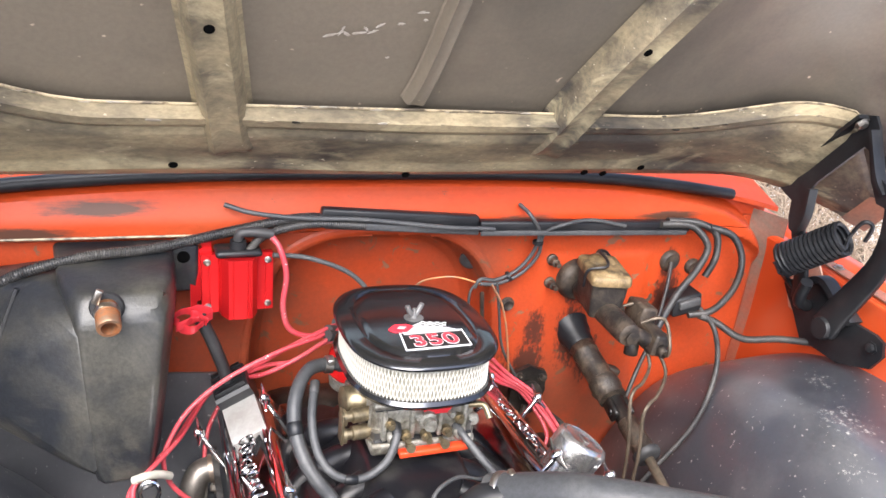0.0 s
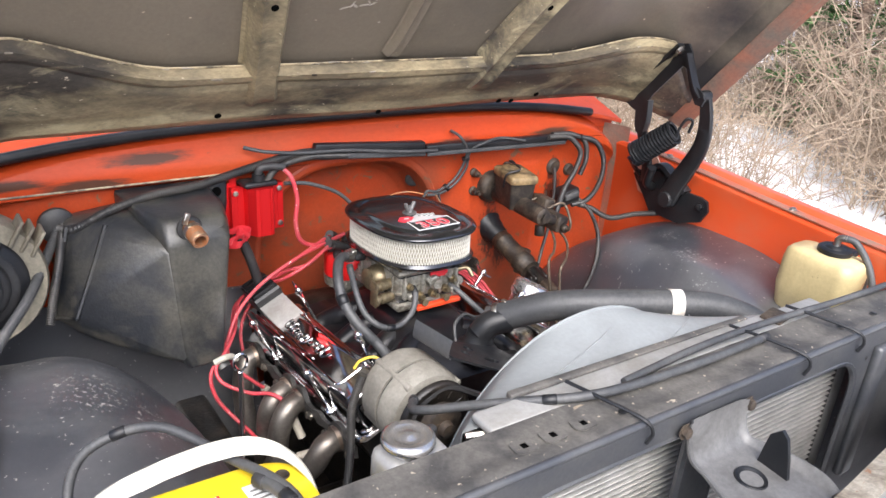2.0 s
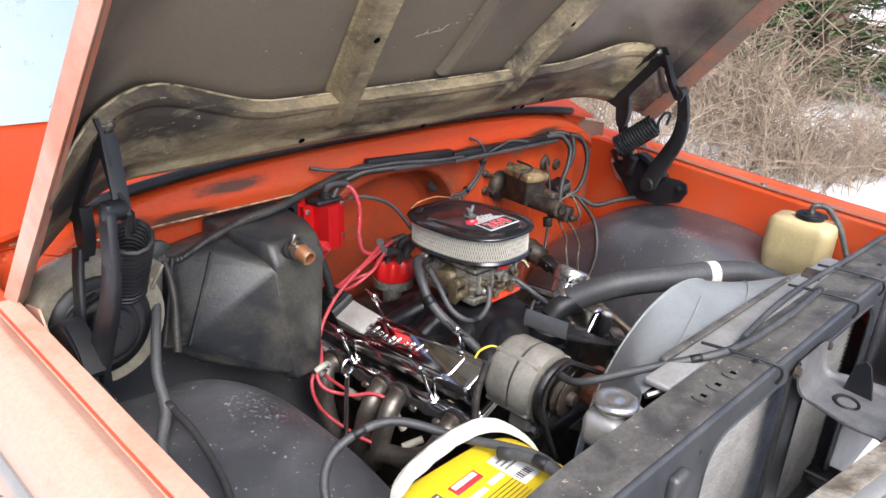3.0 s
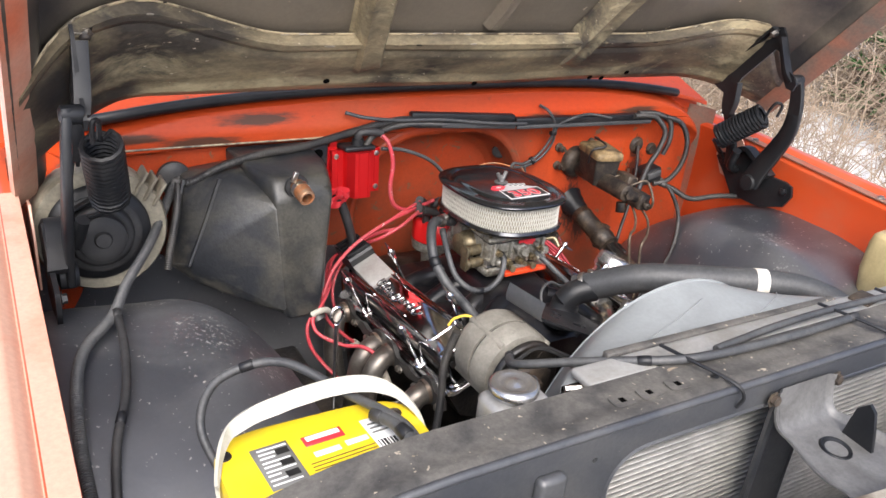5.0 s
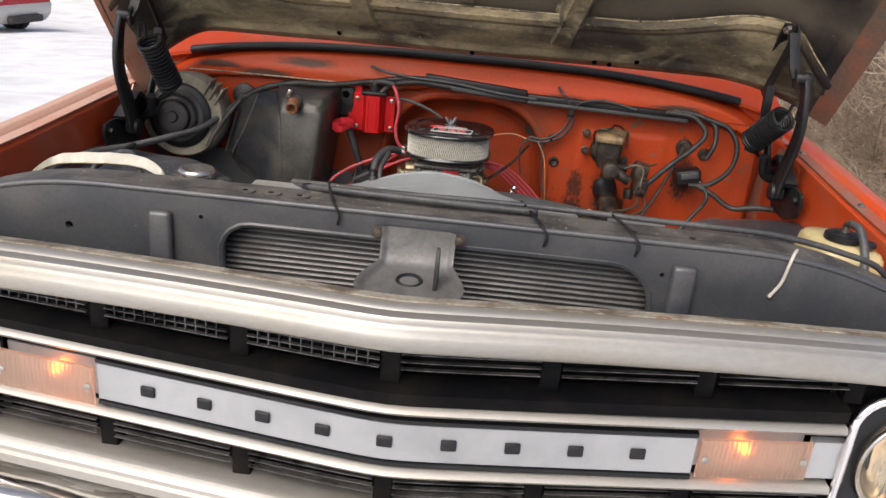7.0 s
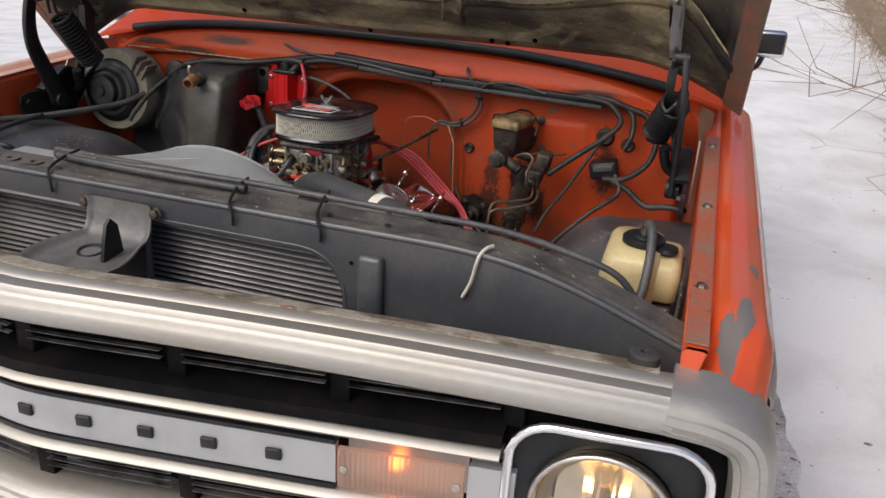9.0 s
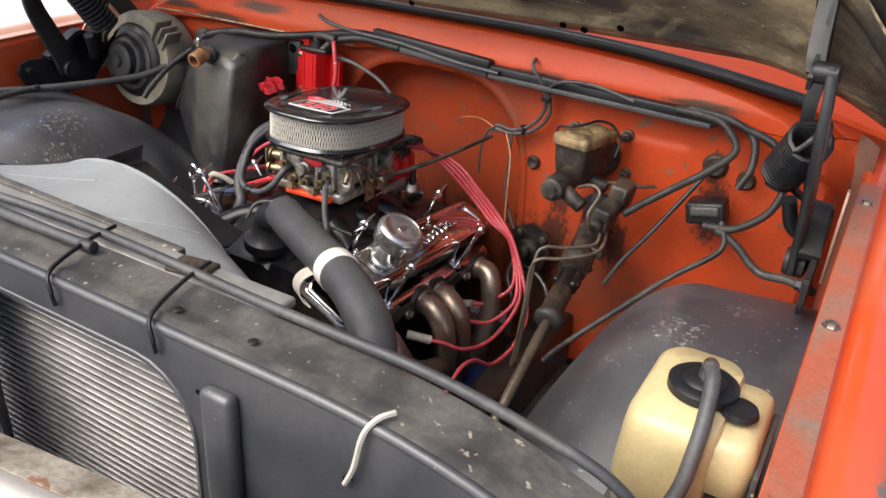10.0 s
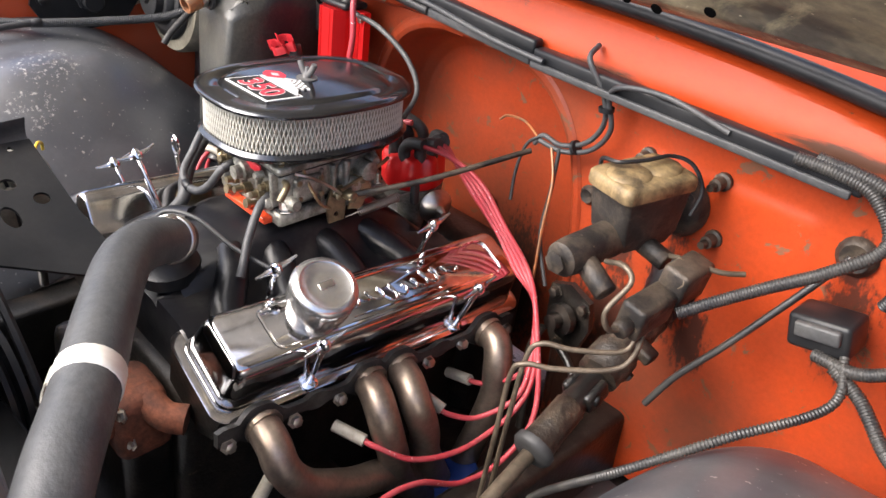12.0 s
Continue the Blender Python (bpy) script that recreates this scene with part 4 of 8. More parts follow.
part("cab_interior", g, CAB_INSIDE, truck)
g = Geo().tube([(-0.62, 1.40, 1.168), (-0.45, 1.425, 1.19), (-0.05, 1.43, 1.20)], 0.006, 6)
g.tube([(0.30, 1.40, 1.168), (0.45, 1.425, 1.19), (0.80, 1.43, 1.19)], 0.006, 6)
part("wiper", g, BLACK, truck)
mirror = thing("door_mirror", (1.0, 1.58, 1.07), "rectangular chrome door mirror on a dark bracket", "mirror")
part("mirror_head", Geo().box((1.040, 1.60, 1.148), (0.105, 0.032, 0.080), (0, 0, 8), bevel=0.014, seg=3), CHROME, mirror)
part("mirror_back", Geo().box((1.046, 1.582, 1.150), (0.080, 0.010, 0.058), (0, 0, 8), bevel=0.004), BLACK, mirror)
part("bracket", Geo().tube([(0.972, 1.60, 1.062), (1.000, 1.60, 1.066), (1.024, 1.602, 1.082), (1.036, 1.602, 1.118)], 0.008, 8), BLACK, mirror)
part("bracket", Geo().tube([(0.970, 1.53, 1.070), (1.000, 1.55, 1.074), (1.030, 1.59, 1.092)], 0.006, 8), BLACK, mirror)

# ---- hood ----
HY, HZ, HA = 1.03, 1.10, radians(53.6)
FWD, INW = Vector((0, -math.cos(HA), math.sin(HA))), Vector((0, -math.sin(HA), -math.cos(HA)))


EDGE = {1: 0.960, -1: 0.905}


def hd(x, u, w):
    """A point of the open hood: across, up from its rear edge, in from its skin; the sides curve down to the edge."""
    q = min(1.0, max(0.0, (abs(x) - 0.66) / (EDGE[1 if x > 0 else -1] - 0.66)))
    return Vector((x, HY, HZ)) + u * FWD + (w + (0.125 + 0.06 * u) * q * q) * INW


hood = thing("hood", (0, 1.06, 1.06), "open hood with a dusty brown underside and tan pressed braces", "hood")
part("outer_skin", Geo().sheet(lambda u, v: hd(-0.914 + 1.883 * u, 0.060 - (0.0 if u > 0.5 else 0.13) * step(0.80, 0.93, abs(-0.914 + 1.883 * u)) * (1 - v) + 1.14 * v, -0.040 + 0.024 * (2 * u - 1) ** 6), 64, 12, 0.003 * INW), FADED, hood, "bleached orange skin")
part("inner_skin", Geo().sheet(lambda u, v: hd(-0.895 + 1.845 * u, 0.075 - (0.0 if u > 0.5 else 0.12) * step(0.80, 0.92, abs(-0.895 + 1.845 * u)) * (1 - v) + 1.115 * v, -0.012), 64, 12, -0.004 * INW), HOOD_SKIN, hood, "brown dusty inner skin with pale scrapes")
for s in (1, -1):
    rings, inner = [], []
    for i in range(31):
        u0 = 0.072 if s > 0 else -0.070
        u = u0 + (1.195 - u0) * i / 30
        x = EDGE[s]
        inner.append([hd(s * (x - 0.055), u, -0.013), hd(s * (x - 0.048), u, 0.004), hd(s * (x - 0.030), u, 0.010), hd(s * (x - 0.006), u, 0.0145), hd(s * (x + 0.003), u, 0.0150), hd(s * (x + 0.004), u, 0.010), hd(s * (x - 0.010), u, -0.012)])
        rings.append([hd(s * (x - 0.036), u, 0.0125), hd(s * (x - 0.030), u, 0.0165), hd(s * (x + 0.0045), u, 0.0175), hd(s * (x + 0.008), u, 0.008), hd(s * (x + 0.0095), u, -0.014), hd(s * (x - 0.004), u, -0.014), hd(s * (x - 0.009), u, -0.006)])
    part("edge_flange", Geo().loft(rings), EDGE_DUST if s > 0 else FADED, hood, "dusty chalky orange hood edge")
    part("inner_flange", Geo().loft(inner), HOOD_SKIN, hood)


def ledge(x):
    return 0.232 + (0.066 * step(0.42, 0.82, x) if x > 0 else 0.088 * step(0.42, 0.74, -x)) - 0.10 * step(0.80, 0.94, abs(x))


def rear_brace(u, v):
    x = -0.89 + 1.82 * u
    top = ledge(x)
    k = v * 10
    low = 0.062 - (0.0 if x > 0 else 0.06) * step(0.70, 0.90, abs(x))
    prof = [(low, -0.020), (low + 0.006, 0.004), (low + 0.022, 0.018), (0.100, 0.026), (0.122, 0.023), (0.15, 0.028), (top - 0.045, 0.034), (top - 0.030, 0.030), (top - 0.018, 0.038), (top - 0.004, 0.038), (top, 0.004)]
    i = min(int(k), 9)
    (u0, w0), (u1, w1) = prof[i], prof[i + 1]
    dent = 0.004 * math.sin(x * 9 + 1) * math.sin(math.pi * v)
    return hd(x, u0 + (u1 - u0) * (k - i), (w0 + (w1 - w0) * (k - i)) * (1 - 0.4 * step(0.82, 0.93, abs(x))) * 0.72 + dent)


# thin pale bead draws the bright highlight along the ledge
part("brace_lip", Geo().tube([hd(x, ledge(x) + 0.0015, 0.004) for x in [-0.88 + 0.04 * i for i in range(46)]], 0.0022, 6, raw=True), STRAW_STEEL, hood, "brace lip with its edge highlight in pale tan")
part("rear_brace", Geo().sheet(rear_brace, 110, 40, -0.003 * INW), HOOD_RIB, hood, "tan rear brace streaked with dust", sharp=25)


def rib(pts, width, height, name, material, label=""):
    """A pressed hat-section rib along (across, up) points."""
    line = spline([(x, u, 0) for x, u in pts], 10)
    rings = []
    for i, p in enumerate(line):
        d = (line[min(i + 1, len(line) - 1)] - line[max(i - 1, 0)]).normalized()
        n = Vector((-d.y, d.x, 0))
        flare = 1 + 0.25 * math.exp(-i / 3)
        ring = []
        for a, h in ((-0.62, 0.0), (-0.52, 0.10), (-0.42, 0.75), (-0.30, 0.98), (-0.1, 0.90), (0.1, 0.90), (0.30, 1.0), (0.42, 0.75), (0.52, 0.10), (0.62, 0.0)):
            q = p + n * a * width * flare
            ring.append(hd(q.x, q.y, -0.010 + (height + 0.012) * h * (1 - 0.3 * math.exp(-i / 2))))
        rings.append(ring)
    return part(name, Geo().loft(rings), material, hood, label, sharp=40)


rib([(-0.250, 0.142), (-0.262, 0.20), (-0.272, 0.27), (-0.294, 0.42), (-0.338, 0.75), (-0.38, 1.12)], 0.066, 0.030, "brace_rib", HOOD_RIB)
rib([(0.262, 0.140), (0.277, 0.22), (0.300, 0.32), (0.343, 0.475), (0.42, 0.75), (0.51, 1.12)], 0.070, 0.030, "brace_rib", HOOD_RIB)
rib([(0.010, 0.245), (0.018, 0.33), (0.022, 0.45), (0.030, 0.80), (0.03, 1.12)], 0.030, 0.010, "stiffening_bead", HOOD_SKIN)
part("front_brace", Geo().sheet(lambda u, v: hd(-0.9 + 1.8 * u, 1.08 + 0.11 * v, -0.008 + 0.03 * math.sin(math.pi * v)), 20, 8, -0.003 * INW), HOOD_RIB, hood)
for x, u, w in ((-0.291, 0.398, 0.0288), (0.318, 0.402, 0.0288), (-0.333, 0.116, 0.0215), (0.03, 0.090, 0.0210), (0.36, 0.098, 0.0220), (0.40, 0.094, 0.0215), (0.47, 0.112, 0.0215)):
    part("drain_hole", Geo().lathe([(0.0003, 0.0004), (0.0068, 0.0004), (0.0069, -0.001)], hd(x, u, w), INW, 14), HOLE, hood)
rn = random.Random(31)
for k in range(46):
    x = rn.uniform(-0.82, 0.80)
    u = ledge(x) + rn.uniform(-0.006, 0.004)
    part("brace_scab", Geo().plate([(0.5 * w * math.cos(t * 0.785) * rn.uniform(0.5, 1.3), 0.0016 * math.sin(t * 0.785) * rn.uniform(0.5, 1.6)) for w in (rn.uniform(0.006, 0.030),) for t in range(8)], 0.0012, Matrix.Translation(hd(x, u, 0.0285 if u < ledge(x) - 0.003 else 0.006)) @ Matrix((Vector((1, 0, 0)), FWD, -INW)).transposed().to_4x4()), (SCRAPE, GREASE, STRAW_STEEL)[k % 3], hood)
for k, (x, u, l, a) in enumerate(((-0.135, 0.366, 0.020, 20), (-0.122, 0.374, 0.016, 70), (-0.115, 0.370, 0.013, -35), (-0.098, 0.372, 0.018, 12), (-0.090, 0.380, 0.011, -50), (-0.080, 0.376, 0.015, 30), (-0.072, 0.388, 0.014, 40), (-0.045, 0.393, 0.010, 10), (-0.020, 0.415, 0.015, 5), (-0.014, 0.402, 0.007, 0), (-0.05, 0.33, 0.006, 30))):
    g = Geo()
    pts = [(l / 2 * math.cos(t * 0.4488) * (0.6 + 0.7 * random.random()), 0.0021 * math.sin(t * 0.4488) * (0.3 + 1.2 * random.random())) for t in range(14)]
    m = Matrix((Vector((1, 0, 0)), FWD, -INW)).transposed().to_4x4()
    g.plate(pts, 0.0005, Matrix.Translation(hd(x, u, -0.0065)) @ m @ pose(0, 0, 0, 0, 0, a))
    part("paint_scrape", g, SCRAPE, hood)


# ---- hood hinges ----
def bar(pts, width, thick, side):
    """A flat steel bar along a curve, width in its plane and thick along side."""
    sp = spline(pts, 7)
    rings = []
    for i, q in enumerate(sp):
        d = (sp[min(i + 1, len(sp) - 1)] - sp[max(i - 1, 0)]).normalized()
        n = d.cross(side).normalized()
        w = width(i / (len(sp) - 1)) if callable(width) else width
        rings.append([q + n * a * w + side * b * thick for a, b in ((-0.5, -0.3), (-0.44, -0.5), (0.44, -0.5), (0.5, -0.3), (0.5, 0.3), (0.44, 0.5), (-0.44, 0.5), (-0.5, 0.3))])
    return Geo().loft(rings)


def hinge(s):
    def p(x, y, z):
        return Vector((s * x, y, z))

    out_ = Vector((s, 0, 0))

    def yz(x):
        return Matrix(((0, 0, s, s * x), (1, 0, 0, 0), (0, 1, 0, 0), (0, 0, 0, 1)))

    # bracket on the fender apron with a front ear and a rear lobe for the spring
    out = [(0.672, 0.905), (0.680, 0.930), (0.700, 0.936), (0.745, 0.935), (0.790, 0.965), (0.835, 0.985), (0.880, 0.955), (0.925, 0.945), (0.938, 0.930), (0.925, 0.915), (0.895, 0.885), (0.860, 0.842), (0.760, 0.842), (0.690, 0.870)]
    t = part("hood_hinge", Geo().plate(out, 0.008, yz(0.872), [ring_pts(0.007, 10, (0.815, 0.895))]), BLACK, truck, "black steel hood hinge with a coil spring")
    part("bracket_fold", bar([p(0.868, 0.745, 0.936), p(0.862, 0.790, 0.966), p(0.862, 0.835, 0.986), p(0.866, 0.882, 0.956)], 0.014, 0.030, out_), BLACK, t)
    for y, z in ((0.697, 0.912), (0.800, 0.905), (0.905, 0.925)):
        part("hinge_bolt", bolt(Geo(), p(0.870, y, z), -out_, 0.0085, 0.008), BLACK, t)
    # plate bolted under the hood: two legs hang from the bar between its bolts
    plate_out = [(0.935, 1.128), (0.962, 1.140), (0.958, 1.158), (0.806, 1.318), (0.786, 1.322), (0.772, 1.305), (0.738, 1.225), (0.718, 1.215), (0.706, 1.198), (0.712, 1.180), (0.732, 1.182), (0.756, 1.215), (0.778, 1.262), (0.790, 1.266), (0.868, 1.176), (0.878, 1.158), (0.872, 1.080), (0.884, 1.062), (0.904, 1.068), (0.912, 1.090), (0.916, 1.122)]
    hp = part("hood_plate", Geo().plate(plate_out, 0.006, yz(0.806)), BLACK, t)
    part("plate_flange", bar([p(0.800, 0.955, 1.152), p(0.795, 0.880, 1.230), p(0.789, 0.795, 1.318)], 0.008, 0.022, out_), BLACK, hp)
    part("leg_flange", bar([p(0.800, 0.774, 1.300), p(0.806, 0.742, 1.228), p(0.812, 0.722, 1.200)], 0.007, 0.024, out_), BLACK, hp)
    part("leg_flange", bar([p(0.806, 0.872, 1.160), p(0.806, 0.868, 1.110), p(0.808, 0.876, 1.075)], 0.006, 0.020, out_), BLACK, hp)
    for q in ((0.790, 0.796, 1.306), (0.806, 0.940, 1.158)):
        part("plate_bolt", bolt(Geo(), p(*q), INW, 0.009, 0.008), STEEL, t)
    # long outer arm with its elbow, and the short arm behind the spring
    arm = part("long_arm", bar([p(0.848, 0.790, 0.905), p(0.848, 0.772, 0.950), p(0.847, 0.742, 1.010), p(0.845, 0.718, 1.065), p(0.842, 0.711, 1.115), p(0.838, 0.716, 1.165), p(0.832, 0.726, 1.212)], lambda q: 0.058 - 0.028 * q, 0.014, out_), BLACK, t)
    part("arm_pivot", Geo().lathe([(0.013, -0.018), (0.015, -0.014), (0.015, 0.014), (0.009, 0.018)], p(0.826, 0.723, 1.203), out_, 16), BLACK, arm)
    part("arm_pivot", Geo().lathe([(0.020, -0.018), (0.023, -0.012), (0.023, 0.012), (0.012, 0.016)], p(0.852, 0.790, 0.905), out_, 18), BLACK, arm)
    part("short_arm", bar([p(0.842, 0.865, 0.930), p(0.835, 0.868, 0.985), p(0.825, 0.884, 1.040), p(0.816, 0.894, 1.085)], 0.032, 0.010, out_), BLACK, t)
    part("spacer_rod", Geo().tube([p(0.868, 0.862, 0.915), p(0.830, 0.850, 0.935), p(0.815, 0.830, 0.985)], 0.012, 10), BLACK, t)
    # coil spring slung between the rear lobe and the arm
    A, B = (p(0.790, 0.882, 1.008), p(0.826, 0.787, 1.096)) if s > 0 else (p(0.766, 0.846, 1.012), p(0.784, 0.762, 1.142))
    d = (B - A).normalized()
    e1 = d.orthogonal().normalized()
    e2 = d.cross(e1)
    pts = []
    turns, L = 14, (B - A).length
    for i in range(turns * 12 + 1):
        w = i / 12 * 2 * math.pi
        pts.append(A + d * (0.002 + (L - 0.004) * i / (turns * 12)) + 0.0300 * (math.cos(w) * e1 + math.sin(w) * e2))
    part("coil_spring", Geo().tube(pts, 0.0051, 6, raw=True), BLACK, t)
    part("spring_hook", Geo().tube([A + 0.0300 * e1, A - d * 0.012, A - d * 0.016 + Vector((s * 0.02, 0.0, -0.015)), p(0.862, 0.915, 0.945)], 0.0045, 6), BLACK, t)
    part("spring_link", bar([p(0.795, 0.900, 0.992), p(0.835, 0.912, 0.962), p(0.866, 0.905, 0.930)], 0.012, 0.005, out_), BLACK, t)
    part("spring_hook", Geo().tube([B + 0.0300 * e1, B + d * 0.010, B + d * 0.028 + Vector((0, 0, 0.018)), B + d * 0.044 + Vector((s * 0.008, 0, 0.004)), B + d * 0.036 + Vector((s * 0.010, 0, -0.022))], 0.0042, 6), BLACK, t)
    return t


for s in (1, -1):
    hinge(s)


# ---- engine ----
XC, TILT_E = -0.012, radians(-5.5)


def en(x, y, z):
    """A point given in the engine's own frame (across, back from the front of the heads, up from the front rails)."""
    c, s = math.cos(TILT_E), math.sin(TILT_E)
    return Vector((XC + x, 0.475 + y * c - z * s * 0, 0.73 + y * s + z * c))


engine = thing("engine", (XC, 0.7, 0.35), "V8 engine with chrome valve covers and tube headers", "engine")
part("engine_block", Geo().box((XC, 0.72, 0.50), (0.30, 0.52, 0.30), (-5.5, 0, 0), bevel=0.02), GREASE, engine, "black greasy engine block")
part("timing_cover", Geo().box((XC, 0.43, 0.53), (0.26, 0.07, 0.26), (-5.5, 0, 0), bevel=0.02), GREASE, engine)
part("bell_housing", Geo().box((XC, 1.03, 0.52), (0.38, 0.14, 0.36), (-5.5, 0, 0), bevel=0.06, seg=4), GREASE, engine, "black greasy bell housing")
CA, SA = math.cos(radians(28)), math.sin(radians(28))


def vc(s, a, y, n):
    """A point of one valve cover: a out across the rail, y back, n off the rail."""
    x, z = 0.188 + a * CA + n * SA, a * -SA + n * CA
    return en(s * x, y, z + 0.0)


def valve_cover(s):
    g = Geo()
    # rail with rolled flange
    rings = []
    for off, n in ((0.0, 0.000), (0.002, 0.004), (-0.006, 0.007), (-0.012, 0.006)):
        rings.append([vc(s, a, y, n) for a, y in rounded(-0.066 - off, -off, 0.066 + off, 0.525 + off, 0.022)])
    for ins, n in ((0.012, 0.010), (0.016, 0.030), (0.020, 0.060), (0.024, 0.074), (0.031, 0.080)):
        rings.append([vc(s, a, y, n) for a, y in rounded(-0.066 + ins, ins, 0.066 - ins, 0.525 - ins, max(0.004, 0.020 - ins * 0.2))])
    g.loft(rings)
    c = part("valve_cover", g, CHROME_VC, engine, "polished chrome valve cover", sharp=40)
    # raised panel round the emblem
    g = Geo()
    out = rounded(-0.030, 0.085, 0.030, 0.47, 0.012)
    g.tube([vc(s, a, y, 0.080) for a, y in out], 0.0022, 6, closed=True, raw=True)
    part("pressed_frame", g, CHROME, c)
    # raised flowing flourish, not lettered
    pts = []
    for i in range(241):
        w = i / 240
        tall = 0.0065 + 0.0065 * abs(math.sin(3.1 * w * math.pi + 0.4)) ** 3
        pts.append(vc(s, 0.002 - tall * math.sin(22 * math.pi * w) - 0.004 * math.sin(9 * w), 0.175 + 0.215 * w + 0.0062 * math.cos(22 * math.pi * w + 0.5), 0.0815 + 0.0006 * math.sin(40 * w)))
    part("emblem_script", Geo().tube(pts, 0.0012, 6, raw=True), CHROME_VC, c, "raised chrome flourish")
    part("emblem_underline", Geo().tube([vc(s, 0.022, 0.20 + 0.02 * i, 0.0812 + 0.0004 * (i % 2)) for i in range(9)], 0.0014, 6), CHROME, c)
    # wing bolts
    for a, y in ((-0.056, 0.13), (-0.056, 0.385), (0.058, 0.13), (0.058, 0.385)):
        foot, head = vc(s, a, y, 0.008), vc(s, a, y, 0.008) + (vc(s, 0, 0, 1) - vc(s, 0, 0, 0)) * 0.108 + (en(0, -0.010, 0.0) - en(0, 0, 0))
        g = Geo().cyl(foot, head, 0.0042, 8)
        ax = (head - foot).normalized()
        sd = Vector((0, 1, 0.2)).normalized()
        g.lathe([(0.008, -0.004), (0.009, 0.004), (0.005, 0.010), (0.002, 0.013)], head, ax, 10)
        g.tube([head - sd * 0.030 + ax * 0.007, head - sd * 0.014 + ax * 0.003, head + ax * 0.003, head + sd * 0.014 + ax * 0.003, head + sd * 0.030 + ax * 0.007], lambda t: 0.0016 + 0.0042 * (1 - abs(2 * t - 1)), 8, per=5)
        g.lathe([(0.011, 0), (0.011, 0.003), (0.006, 0.006)], foot, ax, 10)
        part("wing_bolt", g, CHROME, c)
    return c


covers = {s: valve_cover(s) for s in (1, -1)}
n_axis = (vc(1, 0, 0, 1) - vc(1, 0, 0, 0)).normalized()
g = Geo().lathe([(0.020, 0.0), (0.034, 0.002), (0.034, 0.032), (0.041, 0.036), (0.0425, 0.062), (0.039, 0.069), (0.033, 0.071), (0.031, 0.069), (0.012, 0.0695), (0.0005, 0.070)], vc(1, -0.002, 0.150, 0.079), n_axis, 32)
cap = part("oil_cap", g, CHROME_SOFT, covers[1], "round chrome oil filler cap")
part("cap_emblem", Geo().box((0, 0, 0), (0.020, 0.009, 0.002), bevel=0.001, m=Matrix.Translation(vc(1, -0.002, 0.150, 0.1495)) @ turn_to(n_axis)), STEEL, cap)
g = Geo().lathe([(0.016, 0.0), (0.022, 0.002), (0.021, 0.010), (0.014, 0.012)], vc(-1, 0.0, 0.44, 0.079), vc(-1, 0, 0, 1) - vc(-1, 0, 0, 0), 20)
part("breather_grommet", g, RUBBER, covers[-1])
# chrome wedge in pale matt metal, which stands for the sky it reflects
WEDGE = ((0.352, 0.0785), (0.360, 0.084), (0.436, 0.102), (0.438, 0.0785))
part("breather_wedge", Geo().loft([[vc(-1, a, y, n) for y, n in WEDGE] for a in (-0.036, 0.022)]), ALU, covers[-1], "plain wedge in front of the breather, sky reflection put in as pale metal")
box_ = ((0.439, 0.0785), (0.434, 0.118), (0.438, 0.124), (0.508, 0.130), (0.514, 0.124), (0.512, 0.0785))
vent = part("breather_vent", Geo().loft([[vc(-1, a, y, n) for y, n in box_] for a in (-0.037, 0.023)]), BLACK, covers[-1], "black slotted breather box", sharp=30)
for k in range(5):
    y0, n0 = 0.442 + 0.0145 * k, 0.1255 + 0.0012 * k
    part("vent_slat", Geo().loft([[vc(-1, a, y, n) for y, n in ((y0, n0 - 0.004), (y0, n0 + 0.006), (y0 + 0.007, n0 + 0.0065), (y0 + 0.007, n0 - 0.004))] for a in (-0.033, 0.019)]), BLACK, vent)
# heads under the covers
for s in (1, -1):
    rings = []
    for y in (0.005, 0.49):
        rings.append([vc(s, a, y, n) for a, n in ((-0.062, 0.0), (0.062, 0.0), (0.060, -0.055), (0.035, -0.085), (-0.045, -0.085))])
    part("cylinder_head", Geo().loft(rings), GREASE, engine, "black cylinder head")
# intake manifold
rings = []
for y, hw, z in ((0.02, 0.060, 0.035), (0.05, 0.072, 0.060), (0.10, 0.074, 0.082), (0.15, 0.074, 0.098), (0.20, 0.074, 0.108), (0.36, 0.074, 0.108), (0.42, 0.072, 0.080), (0.48, 0.070, 0.030)):
    half = [(0.185, -0.03), (0.165, 0.020), (0.140, 0.034 + 0.006 * math.sin(y * 40)), (0.105, 0.044), (hw + 0.008, max(0.046, z - 0.028)), (hw, z - 0.006), (hw - 0.010, z)]
    rings.append([en(-x, y, zz) for x, zz in half] + [en(x, y, zz) for x, zz in half[::-1]] + [en(0, y, -0.12)])
manifold = part("intake_manifold", Geo().loft(rings), MANIFOLD, engine, "black intake manifold", sharp=40)
for k in range(4):
    for s in (1, -1):
        part("manifold_bolt", bolt(Geo(), en(s * 0.150, 0.07 + 0.115 * k, 0.030), (s * 0.5, 0, 1)), STEEL, manifold)
for s in (1, -1):
    for k, y in enumerate((0.085, 0.175, 0.285, 0.385)):
        part("intake_runner", Geo().tube([en(s * 0.052, y + (0.05, 0.02, -0.02, -0.05)[k], 0.080), en(s * 0.090, y + (0.03, 0.01, -0.01, -0.03)[k], 0.066), en(s * 0.128, y, 0.036), en(s * 0.168, y, 0.006)], lambda t: 0.021 + 0.004 * t, 12, per=5), MANIFOLD, manifold)
part("carburettor_pad", Geo().box((0.012, 0.655, 0.8395), (0.106, 0.014, 0.0095), (0, -1.0, 0), bevel=0.002), ENGINE_ORANGE, manifold, "orange-painted carburettor pad")
